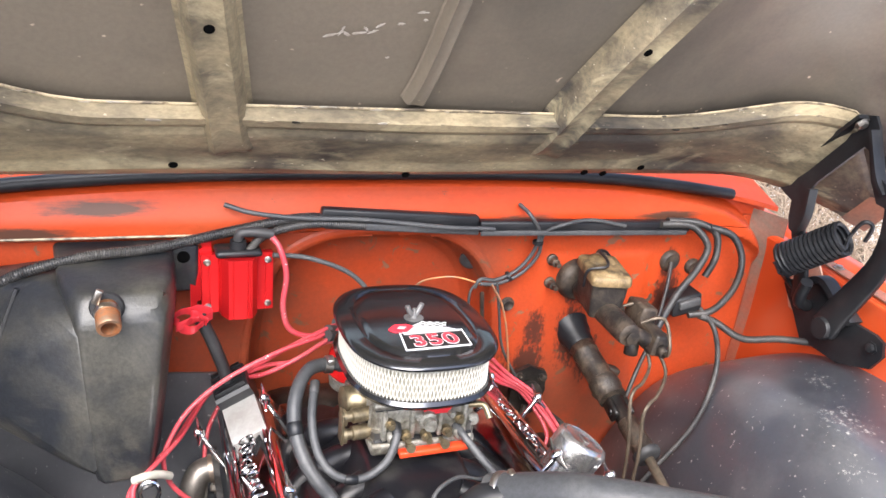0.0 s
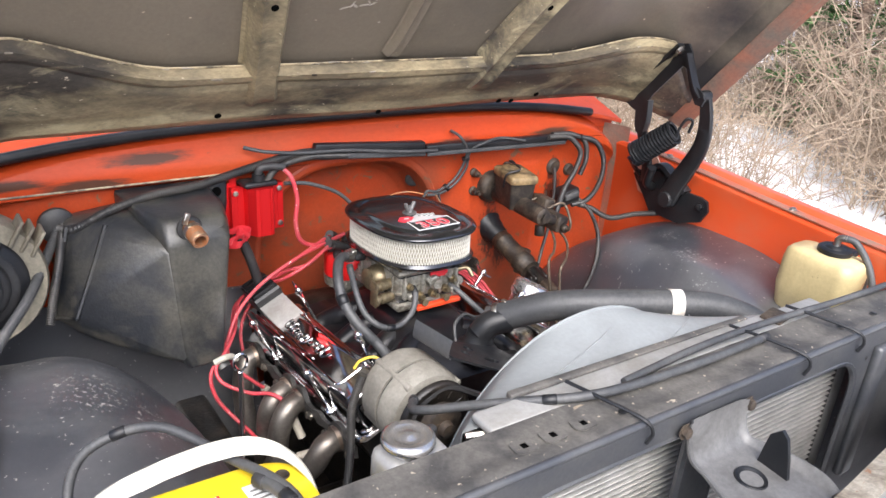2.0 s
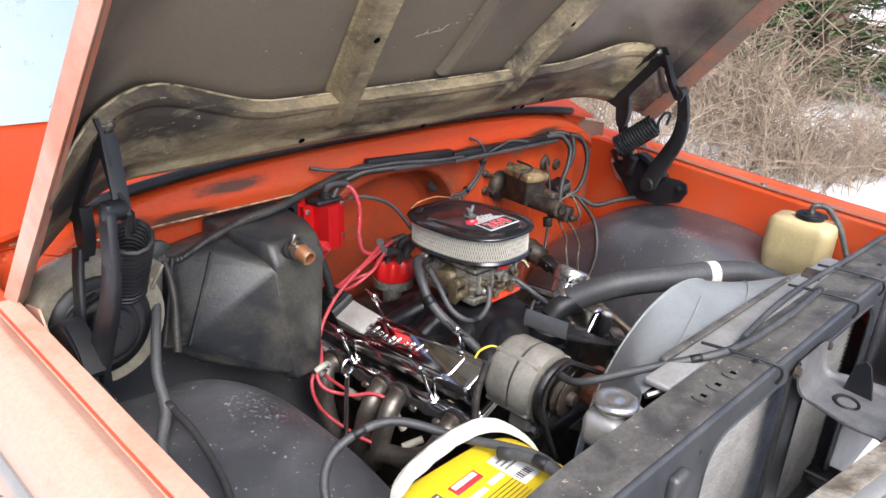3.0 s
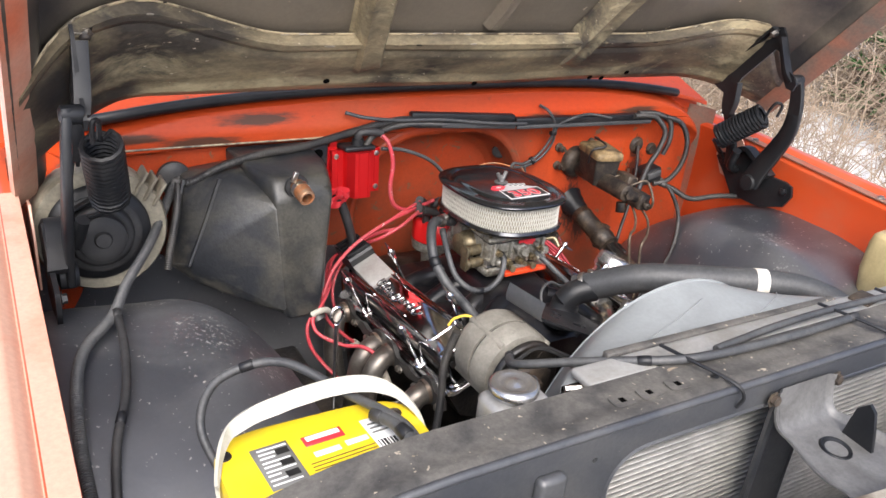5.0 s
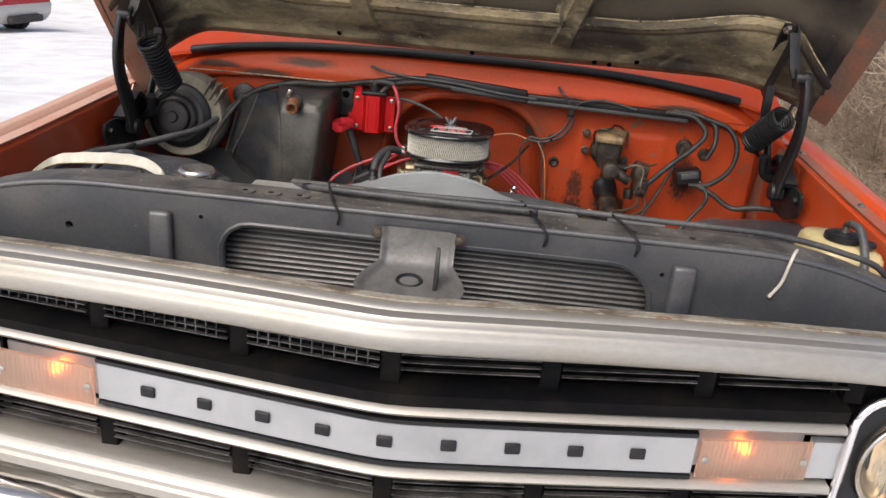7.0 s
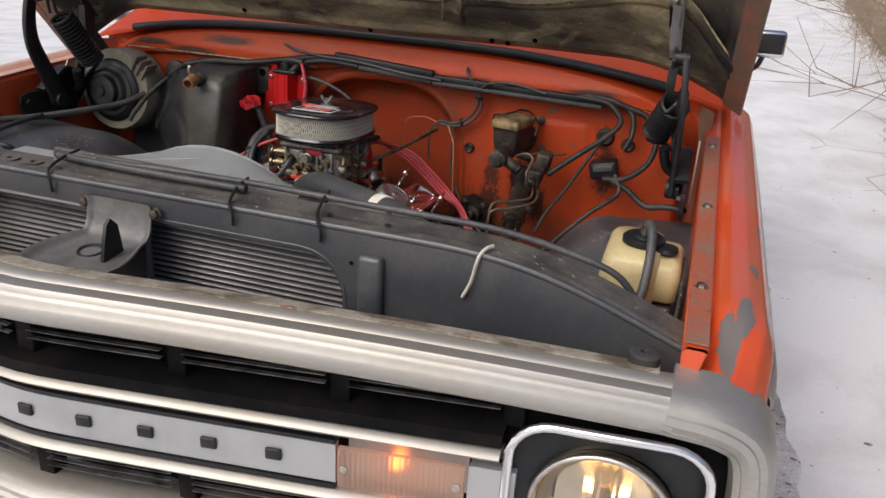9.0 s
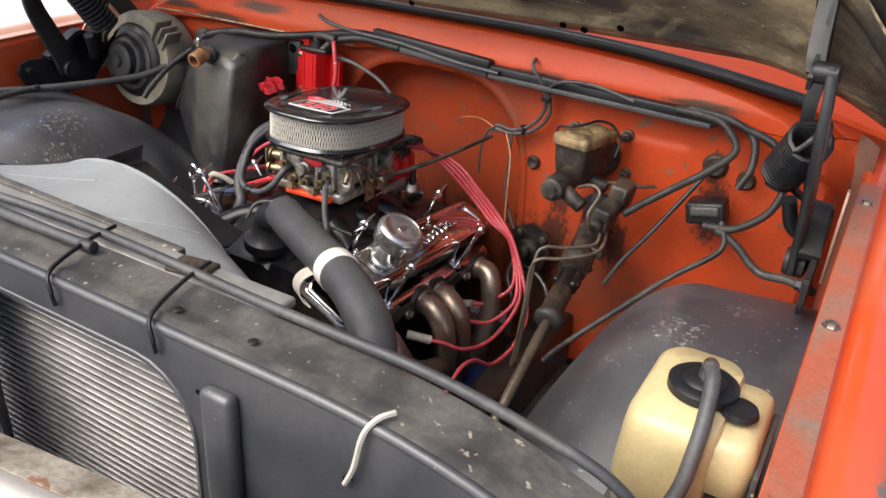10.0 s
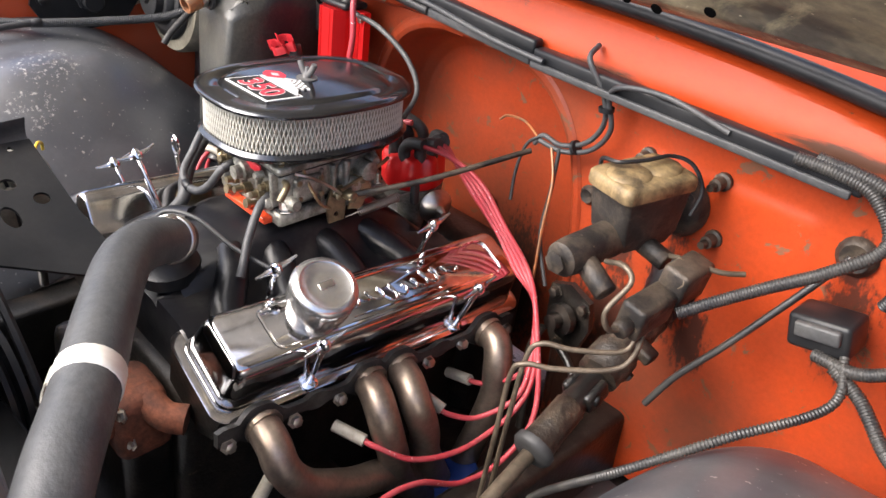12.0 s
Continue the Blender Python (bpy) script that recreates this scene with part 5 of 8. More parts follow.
# thermostat housing and front castings
g = Geo().lathe([(0.042, 0.0), (0.042, 0.018), (0.030, 0.026), (0.027, 0.05)], (0.02, 0.528, 0.785), (0.12, -0.06, 1), 20)
g.tube([(0.022, 0.525, 0.83), (0.040, 0.518, 0.852), (0.075, 0.505, 0.862)], 0.026, 14)
part("thermostat_housing", g, BLACK, engine)
g = Geo().box((0.085, 0.43, 0.645), (0.09, 0.075, 0.10), bevel=0.02, seg=3)
g.cyl((0.085, 0.40, 0.66), (0.085, 0.36, 0.66), 0.035, 20)
g.tube([(0.10, 0.44, 0.68), (0.14, 0.45, 0.665), (0.16, 0.47, 0.66)], 0.02, 10)
part("water_pump", g, RUST, engine, "rusty iron water pump casting")
for x, y, z in ((0.125, 0.405, 0.68), (0.125, 0.41, 0.63), (0.05, 0.40, 0.69)):
    part("pump_bolt", bolt(Geo(), (x, y, z), (0.3, -1, 0.2)), STEEL, engine)
part("crank_pulley", Geo().lathe([(0.03, 0), (0.085, 0.002), (0.085, 0.012), (0.076, 0.016), (0.085, 0.020), (0.085, 0.034), (0.02, 0.036)], (XC, 0.37, 0.52), (0, -1, 0), 32), GREASE, engine)
part("pump_pulley", Geo().lathe([(0.02, 0), (0.078, 0.002), (0.078, 0.010), (0.070, 0.015), (0.078, 0.020), (0.078, 0.026), (0.02, 0.02)], (XC, 0.33, 0.68), (0, -1, 0), 32), BLACK, engine)
part("drive_belt", Geo().tube([(XC - 0.08, 0.338, 0.52), (XC - 0.235, 0.338, 0.80), (XC - 0.20, 0.338, 0.88), (XC - 0.13, 0.338, 0.86), (XC + 0.06, 0.338, 0.72), (XC + 0.085, 0.338, 0.52), (XC, 0.338, 0.435)], 0.006, 6, closed=True), RUBBER, engine)
fan = part("cooling_fan", Geo().lathe([(0.055, 0), (0.055, 0.01), (0.02, 0.02)], (XC, 0.295, 0.68), (0, -1, 0), 20), BLACK, engine)
for k in range(5):
    m = Matrix.Translation((XC, 0.285, 0.68)) @ Matrix.Rotation(2 * math.pi * k / 5 + 0.3, 4, "Y")
    part("fan_blade", Geo().plate([(-0.03, 0.05), (0.03, 0.05), (0.055, 0.205), (-0.045, 0.205)], 0.003, m @ XZ @ Matrix.Rotation(radians(25), 4, "Y")), BLACK, fan)


# headers
def header(s):
    ys = (0.045, 0.205, 0.258, 0.425)
    g = Geo()
    P = lambda y, dx, dz: en(s * (0.262 + dx * (1.0 if s > 0 else 0.82)), y, -0.028 + dz)
    swell = lambda y: max(math.exp(-((y - q) / 0.026) ** 4) for q in ys)
    boss = lambda y: max(math.exp(-((y - q) / 0.013) ** 4) for q in (0.0, 0.125, 0.335, 0.47))
    along = [-0.012 + 0.497 * i / 70 for i in range(71)]
    ring = [P(y, 0.0, 0.006 + 0.022 * swell(y) + 0.006 * boss(y)) for y in along] + [P(y, -0.004, -0.013 - 0.016 * swell(y) - 0.005 * boss(y)) for y in along[::-1]]
    g.loft([ring, [p + Vector((s * 0.010, 0, 0.003)) for p in ring]])
    h = part("header_flange", g, FLANGE_STEEL, engine, "dark thick steel header flange")
    bends = ([(0.045, 0.006, 0.0), (0.040, 0.042, -0.005), (0.041, 0.062, -0.030), (0.067, 0.068, -0.066), (0.131, 0.066, -0.104), (0.21, 0.060, -0.136), (0.33, 0.035, -0.26)],
             [(0.205, 0.006, 0.0), (0.194, 0.040, -0.004), (0.190, 0.064, -0.034), (0.204, 0.066, -0.092), (0.222, 0.060, -0.150), (0.33, 0.040, -0.28)],
             [(0.258, 0.006, 0.0), (0.248, 0.040, -0.003), (0.243, 0.064, -0.026), (0.257, 0.066, -0.072), (0.268, 0.062, -0.130), (0.34, 0.040, -0.28)],
             [(0.425, 0.006, 0.0), (0.420, 0.038, -0.004), (0.408, 0.054, -0.034), (0.400, 0.058, -0.09), (0.37, 0.05, -0.18), (0.35, 0.03, -0.28)])
    for bend in bends:
        a = P(*bend[0])
        part("primary_tube", Geo().tube([P(*q) for q in bend], 0.0215, 14), HEADER if s > 0 else HEADER_GREY, h, "bronze heat-tinted tube" if s > 0 else "grey steel tube")
        part("weld_collar", Geo().tube([a + Vector((s * 0.004, 0, 0)), a + Vector((s * 0.011, 0, -0.001))], 0.0245, 14, per=2), HEADER, h)
    for y in (0.0, 0.090, 0.158, 0.310, 0.375, 0.470):
        part("header_bolt", bolt(Geo(), P(y, 0.008, -0.012 + 0.01 * math.sin(y * 40)), (s, 0, 0.3), 0.007, 0.009), STEEL, h)
    return h


for s in (1, -1):
    header(s)
g = Geo().lathe([(0.02, 0), (0.045, 0.002), (0.047, 0.01), (0.047, 0.10), (0.03, 0.11)], (0.30, 0.80, 0.47), (0.2, 0, -1), 24)
part("oil_filter", g, mat("blue oil filter", (0.02, 0.05, 0.22), 0.35), engine, "blue oil filter")

# ---- carburettor ----
carb = thing("carburettor", (0.0, 0.755, 0.834), "four-barrel cast aluminium carburettor with brass fittings", "carburettor")
CY, CZ = 0.755, 0.833
g = Geo()
g.box((0, CY, CZ + 0.008), (0.160, 0.185, 0.020), bevel=0.006)
g.box((0, CY, CZ + 0.045), (0.140, 0.165, 0.058), bevel=0.012, seg=3)
for s in (1, -1):
    g.box((s * 0.045, CY - 0.035, CZ + 0.050), (0.062, 0.085, 0.055), bevel=0.012, seg=3)
    g.box((s * 0.048, CY + 0.045, CZ + 0.045), (0.056, 0.075, 0.045), bevel=0.012, seg=3)
body = part("main_body", g, CAST, carb)
g = Geo().box((0, CY, CZ + 0.079), (0.158, 0.178, 0.012), bevel=0.005)
g.lathe([(0.066, 0), (0.066, 0.016), (0.062, 0.018)], (0, CY, CZ + 0.082), (0, 0, 1), 28)
part("air_horn", g, CAST, carb)
for s in (1, -1):
    for dy in (-0.077, 0.077):
        part("mounting_nut", bolt(Geo(), (s * 0.070, CY + dy, CZ + 0.019), (0, 0, 1), 0.008, 0.014), STEEL, carb)
    for dy in (-0.08, -0.03, 0.03, 0.08):
        part("cover_screw", Geo().lathe([(0.004, 0), (0.0045, 0.003), (0.002, 0.004)], (s * 0.071, CY + dy, CZ + 0.085), (0, 0, 1), 8), BRASS, carb)
# venturi bulges, webs and passages cast into the body
for s in (1, -1):
    for dy in (-0.042, 0.040):
        part("venturi_wall", Geo().lathe([(0.030, 0), (0.033, 0.006), (0.029, 0.022), (0.032, 0.044), (0.030, 0.052)], (s * 0.040, CY + dy, CZ + 0.020), (0, 0, 1), 20), CAST, carb)
    for k in range(4):
        part("casting_web", Geo().box((s * 0.074, CY - 0.062 + 0.041 * k, CZ + 0.042), (0.010, 0.006, 0.052), bevel=0.002), CAST, carb)
for dx in (-0.062, -0.020, 0.022, 0.060):
    part("casting_web", Geo().box((dx, CY - 0.086, CZ + 0.048), (0.007, 0.012, 0.050), bevel=0.002), CAST, carb)
part("fuel_inlet", Geo().lathe([(0.014, 0), (0.014, 0.012), (0.010, 0.014), (0.010, 0.024)], (0.0, CY - 0.088, CZ + 0.056), (0, -1, 0), 8), CAST, carb)
part("idle_screw", Geo().lathe([(0.004, 0), (0.004, 0.016), (0.007, 0.016), (0.007, 0.022)], (-0.026, CY - 0.090, CZ + 0.016), (0, -1, 0.2), 10), BRASS, carb)
part("idle_screw", Geo().lathe([(0.004, 0), (0.004, 0.016), (0.007, 0.016), (0.007, 0.022)], (0.026, CY - 0.090, CZ + 0.016), (0, -1, 0.2), 10), BRASS, carb)
part("front_badge", Geo().box((0.015, CY - 0.0905, CZ + 0.068), (0.042, 0.004, 0.012), bevel=0.0015), RED_TAG, carb, "small red badge")
for dx, dz, l in ((-0.03, 0.03, 0.02), (0.0, 0.028, 0.025), (0.032, 0.032, 0.018), (0.05, 0.05, 0.014), (-0.055, 0.052, 0.014)):
    part("front_fitting", Geo().lathe([(0.008, 0), (0.008, l * 0.5), (0.005, l * 0.5), (0.005, l)], (dx, CY - 0.088, CZ + dz), (0, -1, 0.1), 8), BRASS, carb, "brass fitting")
# gaskets between the castings, pump cover and posts on the driver's side
part("base_gasket", Geo().box((0, CY, CZ + 0.0195), (0.150, 0.176, 0.003), bevel=0.001), BLACK, carb)
part("horn_gasket", Geo().box((0, CY, CZ + 0.0725), (0.152, 0.174, 0.003), bevel=0.001), BLACK, carb)
pump = part("pump_cover", Geo().box((0.078, CY - 0.045, CZ + 0.048), (0.012, 0.044, 0.034), bevel=0.005, seg=3), CAST, carb)
for dy, dz in ((-0.062, 0.036), (-0.062, 0.060), (-0.028, 0.036), (-0.028, 0.060)):
    part("cover_screw", Geo().lathe([(0.004, 0), (0.0045, 0.002), (0.002, 0.003)], (0.084, CY + dy, CZ + dz), (1, 0, 0), 8), BRASS, pump)
part("choke_tower", Geo().lathe([(0.012, 0), (0.014, 0.004), (0.014, 0.024), (0.010, 0.026)], (0.072, CY + 0.045, CZ + 0.052), (1, 0.1, 0), 16), CAST, carb)
for dy in (-0.004, 0.018, 0.066):
    part("casting_web", Geo().box((0.078, CY + dy, CZ + 0.046), (0.012, 0.007, 0.050), bevel=0.003), CAST, carb)
part("vent_tube", Geo().tube([(0.070, CY - 0.075, CZ + 0.060), (0.090, CY - 0.085, CZ + 0.064), (0.096, CY - 0.10, CZ + 0.050)], 0.005, 8), BRASS, carb)
for dx, dz, r in ((-0.050, 0.030, 0.009), (0.052, 0.026, 0.010), (-0.014, 0.064, 0.007), (0.036, 0.062, 0.006)):
    part("casting_boss", Geo().lathe([(r, 0.0), (r, 0.010), (r * 0.7, 0.013), (r * 0.3, 0.012)], (dx, CY - 0.088, CZ + dz), (0, -1, 0.05), 12), CAST, carb)
for dy, dz, r in ((-0.070, 0.030, 0.010), (0.028, 0.032, 0.012), (0.062, 0.060, 0.009)):
    part("casting_boss", Geo().lathe([(r, 0.0), (r, 0.012), (r * 0.7, 0.016), (r * 0.3, 0.015)], (0.074, CY + dy, CZ + dz), (1, 0, 0.05), 12), CAST, carb)
part("metering_link", Geo().tube([(0.088, CY - 0.07, CZ + 0.078), (0.096, CY - 0.05, CZ + 0.070), (0.098, CY - 0.02, CZ + 0.048), (0.092, CY + 0.0, CZ + 0.030)], 0.0022, 6), STEEL, carb)
# choke housing on the passenger side
g = Geo().lathe([(0.010, 0), (0.026, 0.002), (0.026, 0.022), (0.022, 0.026), (0.022, 0.040), (0.016, 0.043)], (-0.066, CY - 0.010, CZ + 0.046), (-1, -0.1, 0), 20)
part("choke_housing", g, BRASS, carb, "gold-toned choke housing")
for dy, dz in ((-0.058, 0.022), (-0.052, 0.048)):
    part("inlet_fitting", Geo().lathe([(0.007, 0.0), (0.011, 0.003), (0.011, 0.034), (0.008, 0.036), (0.008, 0.044), (0.013, 0.045), (0.013, 0.050), (0.005, 0.052)], (-0.068, CY + dy, CZ + dz), (-1, -0.12, 0), 16), BRASS, carb, "gold-toned solenoid cylinder")
part("inlet_bracket", Geo().box((-0.118, CY - 0.062, CZ + 0.036), (0.004, 0.024, 0.052), bevel=0.0015), BRASS, carb)
g = Geo()
g.plate([(-0.012, -0.03), (0.014, -0.03), (0.018, 0.0), (0.012, 0.024), (-0.006, 0.024), (-0.016, 0.0)], 0.004, Matrix.Translation((0.078, CY - 0.002, CZ + 0.012)) @ Matrix(((0, 0, 1, 0), (1, 0, 0, 0), (0, 1, 0, 0), (0, 0, 0, 1))), [ring_pts(0.004, 8, (0, -0.018))])
g.plate([(-0.02, -0.022), (0.0, -0.028), (0.02, 0.0), (0.012, 0.018), (-0.012, 0.016)], 0.003, Matrix.Translation((0.086, CY + 0.035, CZ + 0.022)) @ Matrix(((0, 0, 1, 0), (1, 0, 0, 0), (0, 1, 0, 0), (0, 0, 0, 1))))
g.cyl((0.062, CY - 0.002, CZ + 0.025), (0.092, CY - 0.002, CZ + 0.025), 0.006, 10)
g.cyl((0.062, CY + 0.04, CZ + 0.04), (0.090, CY + 0.04, CZ + 0.04), 0.008, 10)
part("throttle_lever", g, BRASS, carb, "yellow-zinc throttle lever")
g = Geo().tube([(0.092, CY + 0.0, CZ + 0.035), (0.092, CY + 0.05, CZ + 0.05), (0.088, CY + 0.085, CZ + 0.06)], 0.003, 6)
g.tube([(0.075, CY - 0.05, CZ + 0.075), (0.084, CY - 0.045, CZ + 0.05), (0.086, CY - 0.03, CZ + 0.02), (0.080, CY - 0.01, CZ + 0.005)], 0.0025, 6)
part("linkage_rod", g, BRASS, carb)
pts = []
a, b = Vector((0.088, CY + 0.01, CZ - 0.012)), Vector((0.095, CY + 0.125, CZ - 0.004))
d = (b - a).normalized()
e1, e2 = d.orthogonal().normalized(), d.cross(d.orthogonal().normalized())
for i in range(22 * 8 + 1):
    w = i / 8 * 2 * math.pi
    pts.append(a.lerp(b, 0.2 + 0.6 * i / 176) + 0.006 * (math.cos(w) * e1 + math.sin(w) * e2))
part("return_spring", Geo().tube([a] + pts + [b], 0.0011, 5, raw=True), STEEL, carb)
part("spring_bracket", Geo().box((0.098, CY + 0.130, CZ - 0.006), (0.010, 0.012, 0.035), bevel=0.002), BLACK, carb)

# ---- air cleaner ----
air = thing("air_cleaner", (0.0, 0.76, 0.925), "oval air cleaner with a black lid and pale pleated filter", "air cleaner")
AY = 0.762


def oval(o, n=96):
    """Outline of the oval, o metres outside its rim."""
    a, b, e = 0.106 + o, 0.139 + o, 2.7
    dense = []
    for i in range(1601):
        t = 2 * math.pi * i / 1600
        c, s_ = math.cos(t), math.sin(t)
        dense.append((a * math.copysign(abs(c) ** (2 / e), c), AY + b * math.copysign(abs(s_) ** (2 / e), s_)))
    run = np.concatenate([[0.0], np.cumsum(np.hypot(*np.diff(np.array(dense), axis=0).T))])
    at = np.linspace(0.0, run[-1], n, endpoint=False)
    xs, ys = np.array(dense).T
    return [(float(x), float(y)) for x, y in zip(np.interp(at, run, xs), np.interp(at, run, ys))]


def oval_loft(levels, n=96):
    return Geo().loft([[(x, y, z) for x, y in oval(o, n)] for o, z in levels])


part("base_pan", oval_loft([(-0.04, 0.921), (-0.01, 0.921), (0.002, 0.926), (0.005, 0.932), (0.001, 0.937), (-0.01, 0.936), (-0.04, 0.933)]), BRUSHED, air)
n = 960
base_o = oval(-0.006, n)
rings = []
for z in (0.934, 0.937, 0.985, 0.988):
    ring = []
    for i in range(n):
        (x0, y0), (x1, y1), (xm, ym) = base_o[i - 1], base_o[(i + 1) % n], base_o[i]
        t = Vector((x1 - x0, y1 - y0)).normalized()
        amp = (0.0021 if i % 6 < 3 else -0.0021) * (0 if z in (0.934, 0.988) else 1)
        ring.append((xm + t.y * amp, ym - t.x * amp, z))
    rings.append(ring)
part("filter_element", Geo().loft(rings), PLEAT, air, "pale pleated paper filter", sharp=20)
screen_o = oval(-0.0028, 840)
g = Geo()
for i in range(0, 840, 6):
    for q in (1, -1):
        g.tube([(*screen_o[(i + q * 3 * k) % 840], 0.9365 + 0.0098 * k) for k in range(6)], 0.00062, 4, raw=True)
part("wire_screen", g, SCREEN, air, "fine pale diamond screen round the filter")
lid = part("lid", oval_loft([(-0.02, 0.986), (0.004, 0.986), (0.007, 0.987), (0.008, 0.9905), (0.006, 0.9935), (0.0, 0.9948), (-0.0175, 0.9962), (-0.0200, 0.9936), (-0.0222, 0.9936), (-0.0250, 0.9970), (-0.035, 0.9974), (-0.055, 0.9982), (-0.08, 0.999)]), BRUSHED, air, "black metal lid with a pressed ring", sharp=50)
g = Geo().lathe([(0.015, 0), (0.015, 0.0015), (0.006, 0.002), (0.0055, 0.006), (0.003, 0.010), (0.0025, 0.016)], (0.0, AY, 0.999), (0, 0, 1), 16)
for q in (1, -1):
    g.tube([(0.002 * q, AY, 1.003), (0.007 * q, AY + 0.002 * q, 1.010), (0.0115 * q, AY + 0.003 * q, 1.018), (0.0125 * q, AY + 0.003 * q, 1.021)], lambda t: 0.0046 - 0.0008 * t, 8, per=4)
part("wing_nut", g, LATCH, air, "chrome wing nut")


def text_mesh(body_text, size, depth, m, name, material, parent, bold=0.0):
    cu = bpy.data.curves.new(name, "FONT")
    cu.body, cu.size, cu.extrude, cu.align_x, cu.align_y = body_text, size, depth, "CENTER", "CENTER"
    cu.space_character, cu.offset = 1.06, bold
    tmp = bpy.data.objects.new(name, cu)
    scene.collection.objects.link(tmp)
    bpy.context.view_layer.update()
    me = bpy.data.meshes.new_from_object(tmp.evaluated_get(bpy.context.evaluated_depsgraph_get()))
    bpy.data.objects.remove(tmp)
    me.transform(m)
    ob = new(name, me)
    me.materials.append(material)
    ob.parent = parent
    if parent.type == "EMPTY":
        ob.location = -Vector(parent.location)
    return ob


EM = Matrix.Translation((0.012, 0.689, 0.9976)) @ pose(0, 0, 0, 0, 0, 1) @ Matrix.Diagonal((1.05, 1.05, 1, 1))
part("emblem_border", Geo().plate([(-0.0455, 0.026), (-0.0515, -0.0255), (0.0425, -0.0245), (0.0465, 0.025)], 0.0012, EM), WHITE_INK, lid)
part("emblem_field", Geo().plate([(-0.0435, 0.024), (-0.0490, -0.0232), (0.0402, -0.0222), (0.0442, 0.023)], 0.0015, EM), BLACK_INK, lid)
text_mesh("350", 0.0440, 0.0002, EM @ pose(-0.0035, -0.0035, 0.0017, 0, 0, 1) @ Matrix.Diagonal((0.98, 1.0, 1, 1)), "number_outline", WHITE_INK, lid, 0.0017)
text_mesh("350", 0.0440, 0.0002, EM @ pose(-0.0035, -0.0035, 0.0020, 0, 0, 1) @ Matrix.Diagonal((0.98, 1.0, 1, 1)), "number_red", RED_INK, lid, 0.0009)
EF = EM @ Matrix.Translation((0.006, 0.017, 0))
part("flag_silver", Geo().plate([(-0.047, 0.0015), (-0.046, 0.0105), (-0.026, 0.028), (-0.010, 0.0375), (0.019, 0.016), (0.038, 0.0015)], 0.0022, EF), SILVER_INK, lid)
part("flag_red", Geo().plate([(-0.063, 0.021), (-0.051, 0.034), (-0.034, 0.033), (-0.025, 0.024), (-0.041, 0.008), (-0.057, 0.012)], 0.0026, EF), RED_INK, lid)
part("flag_mark", Geo().plate([(-0.051, 0.020), (-0.045, 0.027), (-0.036, 0.024), (-0.042, 0.017)], 0.0029, EF), SILVER_INK, lid)
g, g2 = Geo(), Geo()
FLAG = [Vector(q) for q in ((-0.014, 0.026), (0.019, 0.015), (0.025, 0.029), (-0.010, 0.0385))]


def flag_point(u, v):
    return tuple(FLAG[0].lerp(FLAG[1], u).lerp(FLAG[3].lerp(FLAG[2], u), v))


for i in range(7):
    for j in range(4):
        q = [flag_point(i / 7, j / 4), flag_point((i + 1) / 7, j / 4), flag_point((i + 1) / 7, (j + 1) / 4), flag_point(i / 7, (j + 1) / 4)]
        (g if (i + j) % 2 else g2).plate(q, 0.0026, EF)
part("chequer_white", g, WHITE_INK, lid)
part("chequer_black", g2, BLACK_INK, lid)

# the whole cleaner leans back with the engine
lean_m = Matrix.Translation((0, AY, 0.96)) @ pose(0, 0, 0, -3.5) @ Matrix.Translation((0, -AY, -0.96))
for ob in list(air.children) + list(lid.children):
    ob.data.transform(lean_m)

# ---- distributor and plug wires ----
DX, DY, DZ = -0.022, 0.985, 0.745
dist = thing("distributor", (DX, DY, 0.70), "distributor with a red cap and black boots", "distributor")
part("housing", Geo().lathe([(0.022, -0.06), (0.026, 0.0), (0.050, 0.006), (0.052, 0.028), (0.046, 0.030)], (DX, DY, DZ), (0, 0, 1), 24), CAST, dist)
rings = []
for r, z, sc in ((0.051, 0.030, 0.01), (0.053, 0.034, 0.02), (0.051, 0.055, 0.05), (0.049, 0.076, 0.09), (0.044, 0.083, 0.09), (0.02, 0.085, 0.0)):
    rings.append([(DX + r * (1 + sc * math.cos(8 * t)) * math.cos(t), DY + r * (1 + sc * math.cos(8 * t)) * math.sin(t), DZ + z) for t in [2 * math.pi * i / 64 for i in range(64)]])
part("cap", Geo().loft(rings), RED_CAP, dist, "scalloped red cap")
part("vacuum_can", Geo().lathe([(0.006, 0), (0.008, 0.02), (0.026, 0.024), (0.030, 0.030), (0.026, 0.036), (0.008, 0.044), (0.004, 0.06)], (DX + 0.045, DY - 0.005, DZ + 0.012), (1, -0.25, 0), 24), STEEL, dist)
g = Geo()
tops = []
for i in range(8):
    t = 2 * math.pi * (i + 0.5) / 8
    tops.append(Vector((DX + 0.034 * math.cos(t), DY + 0.034 * math.sin(t), DZ + 0.082)))
tops.append(Vector((DX, DY, DZ + 0.084)))


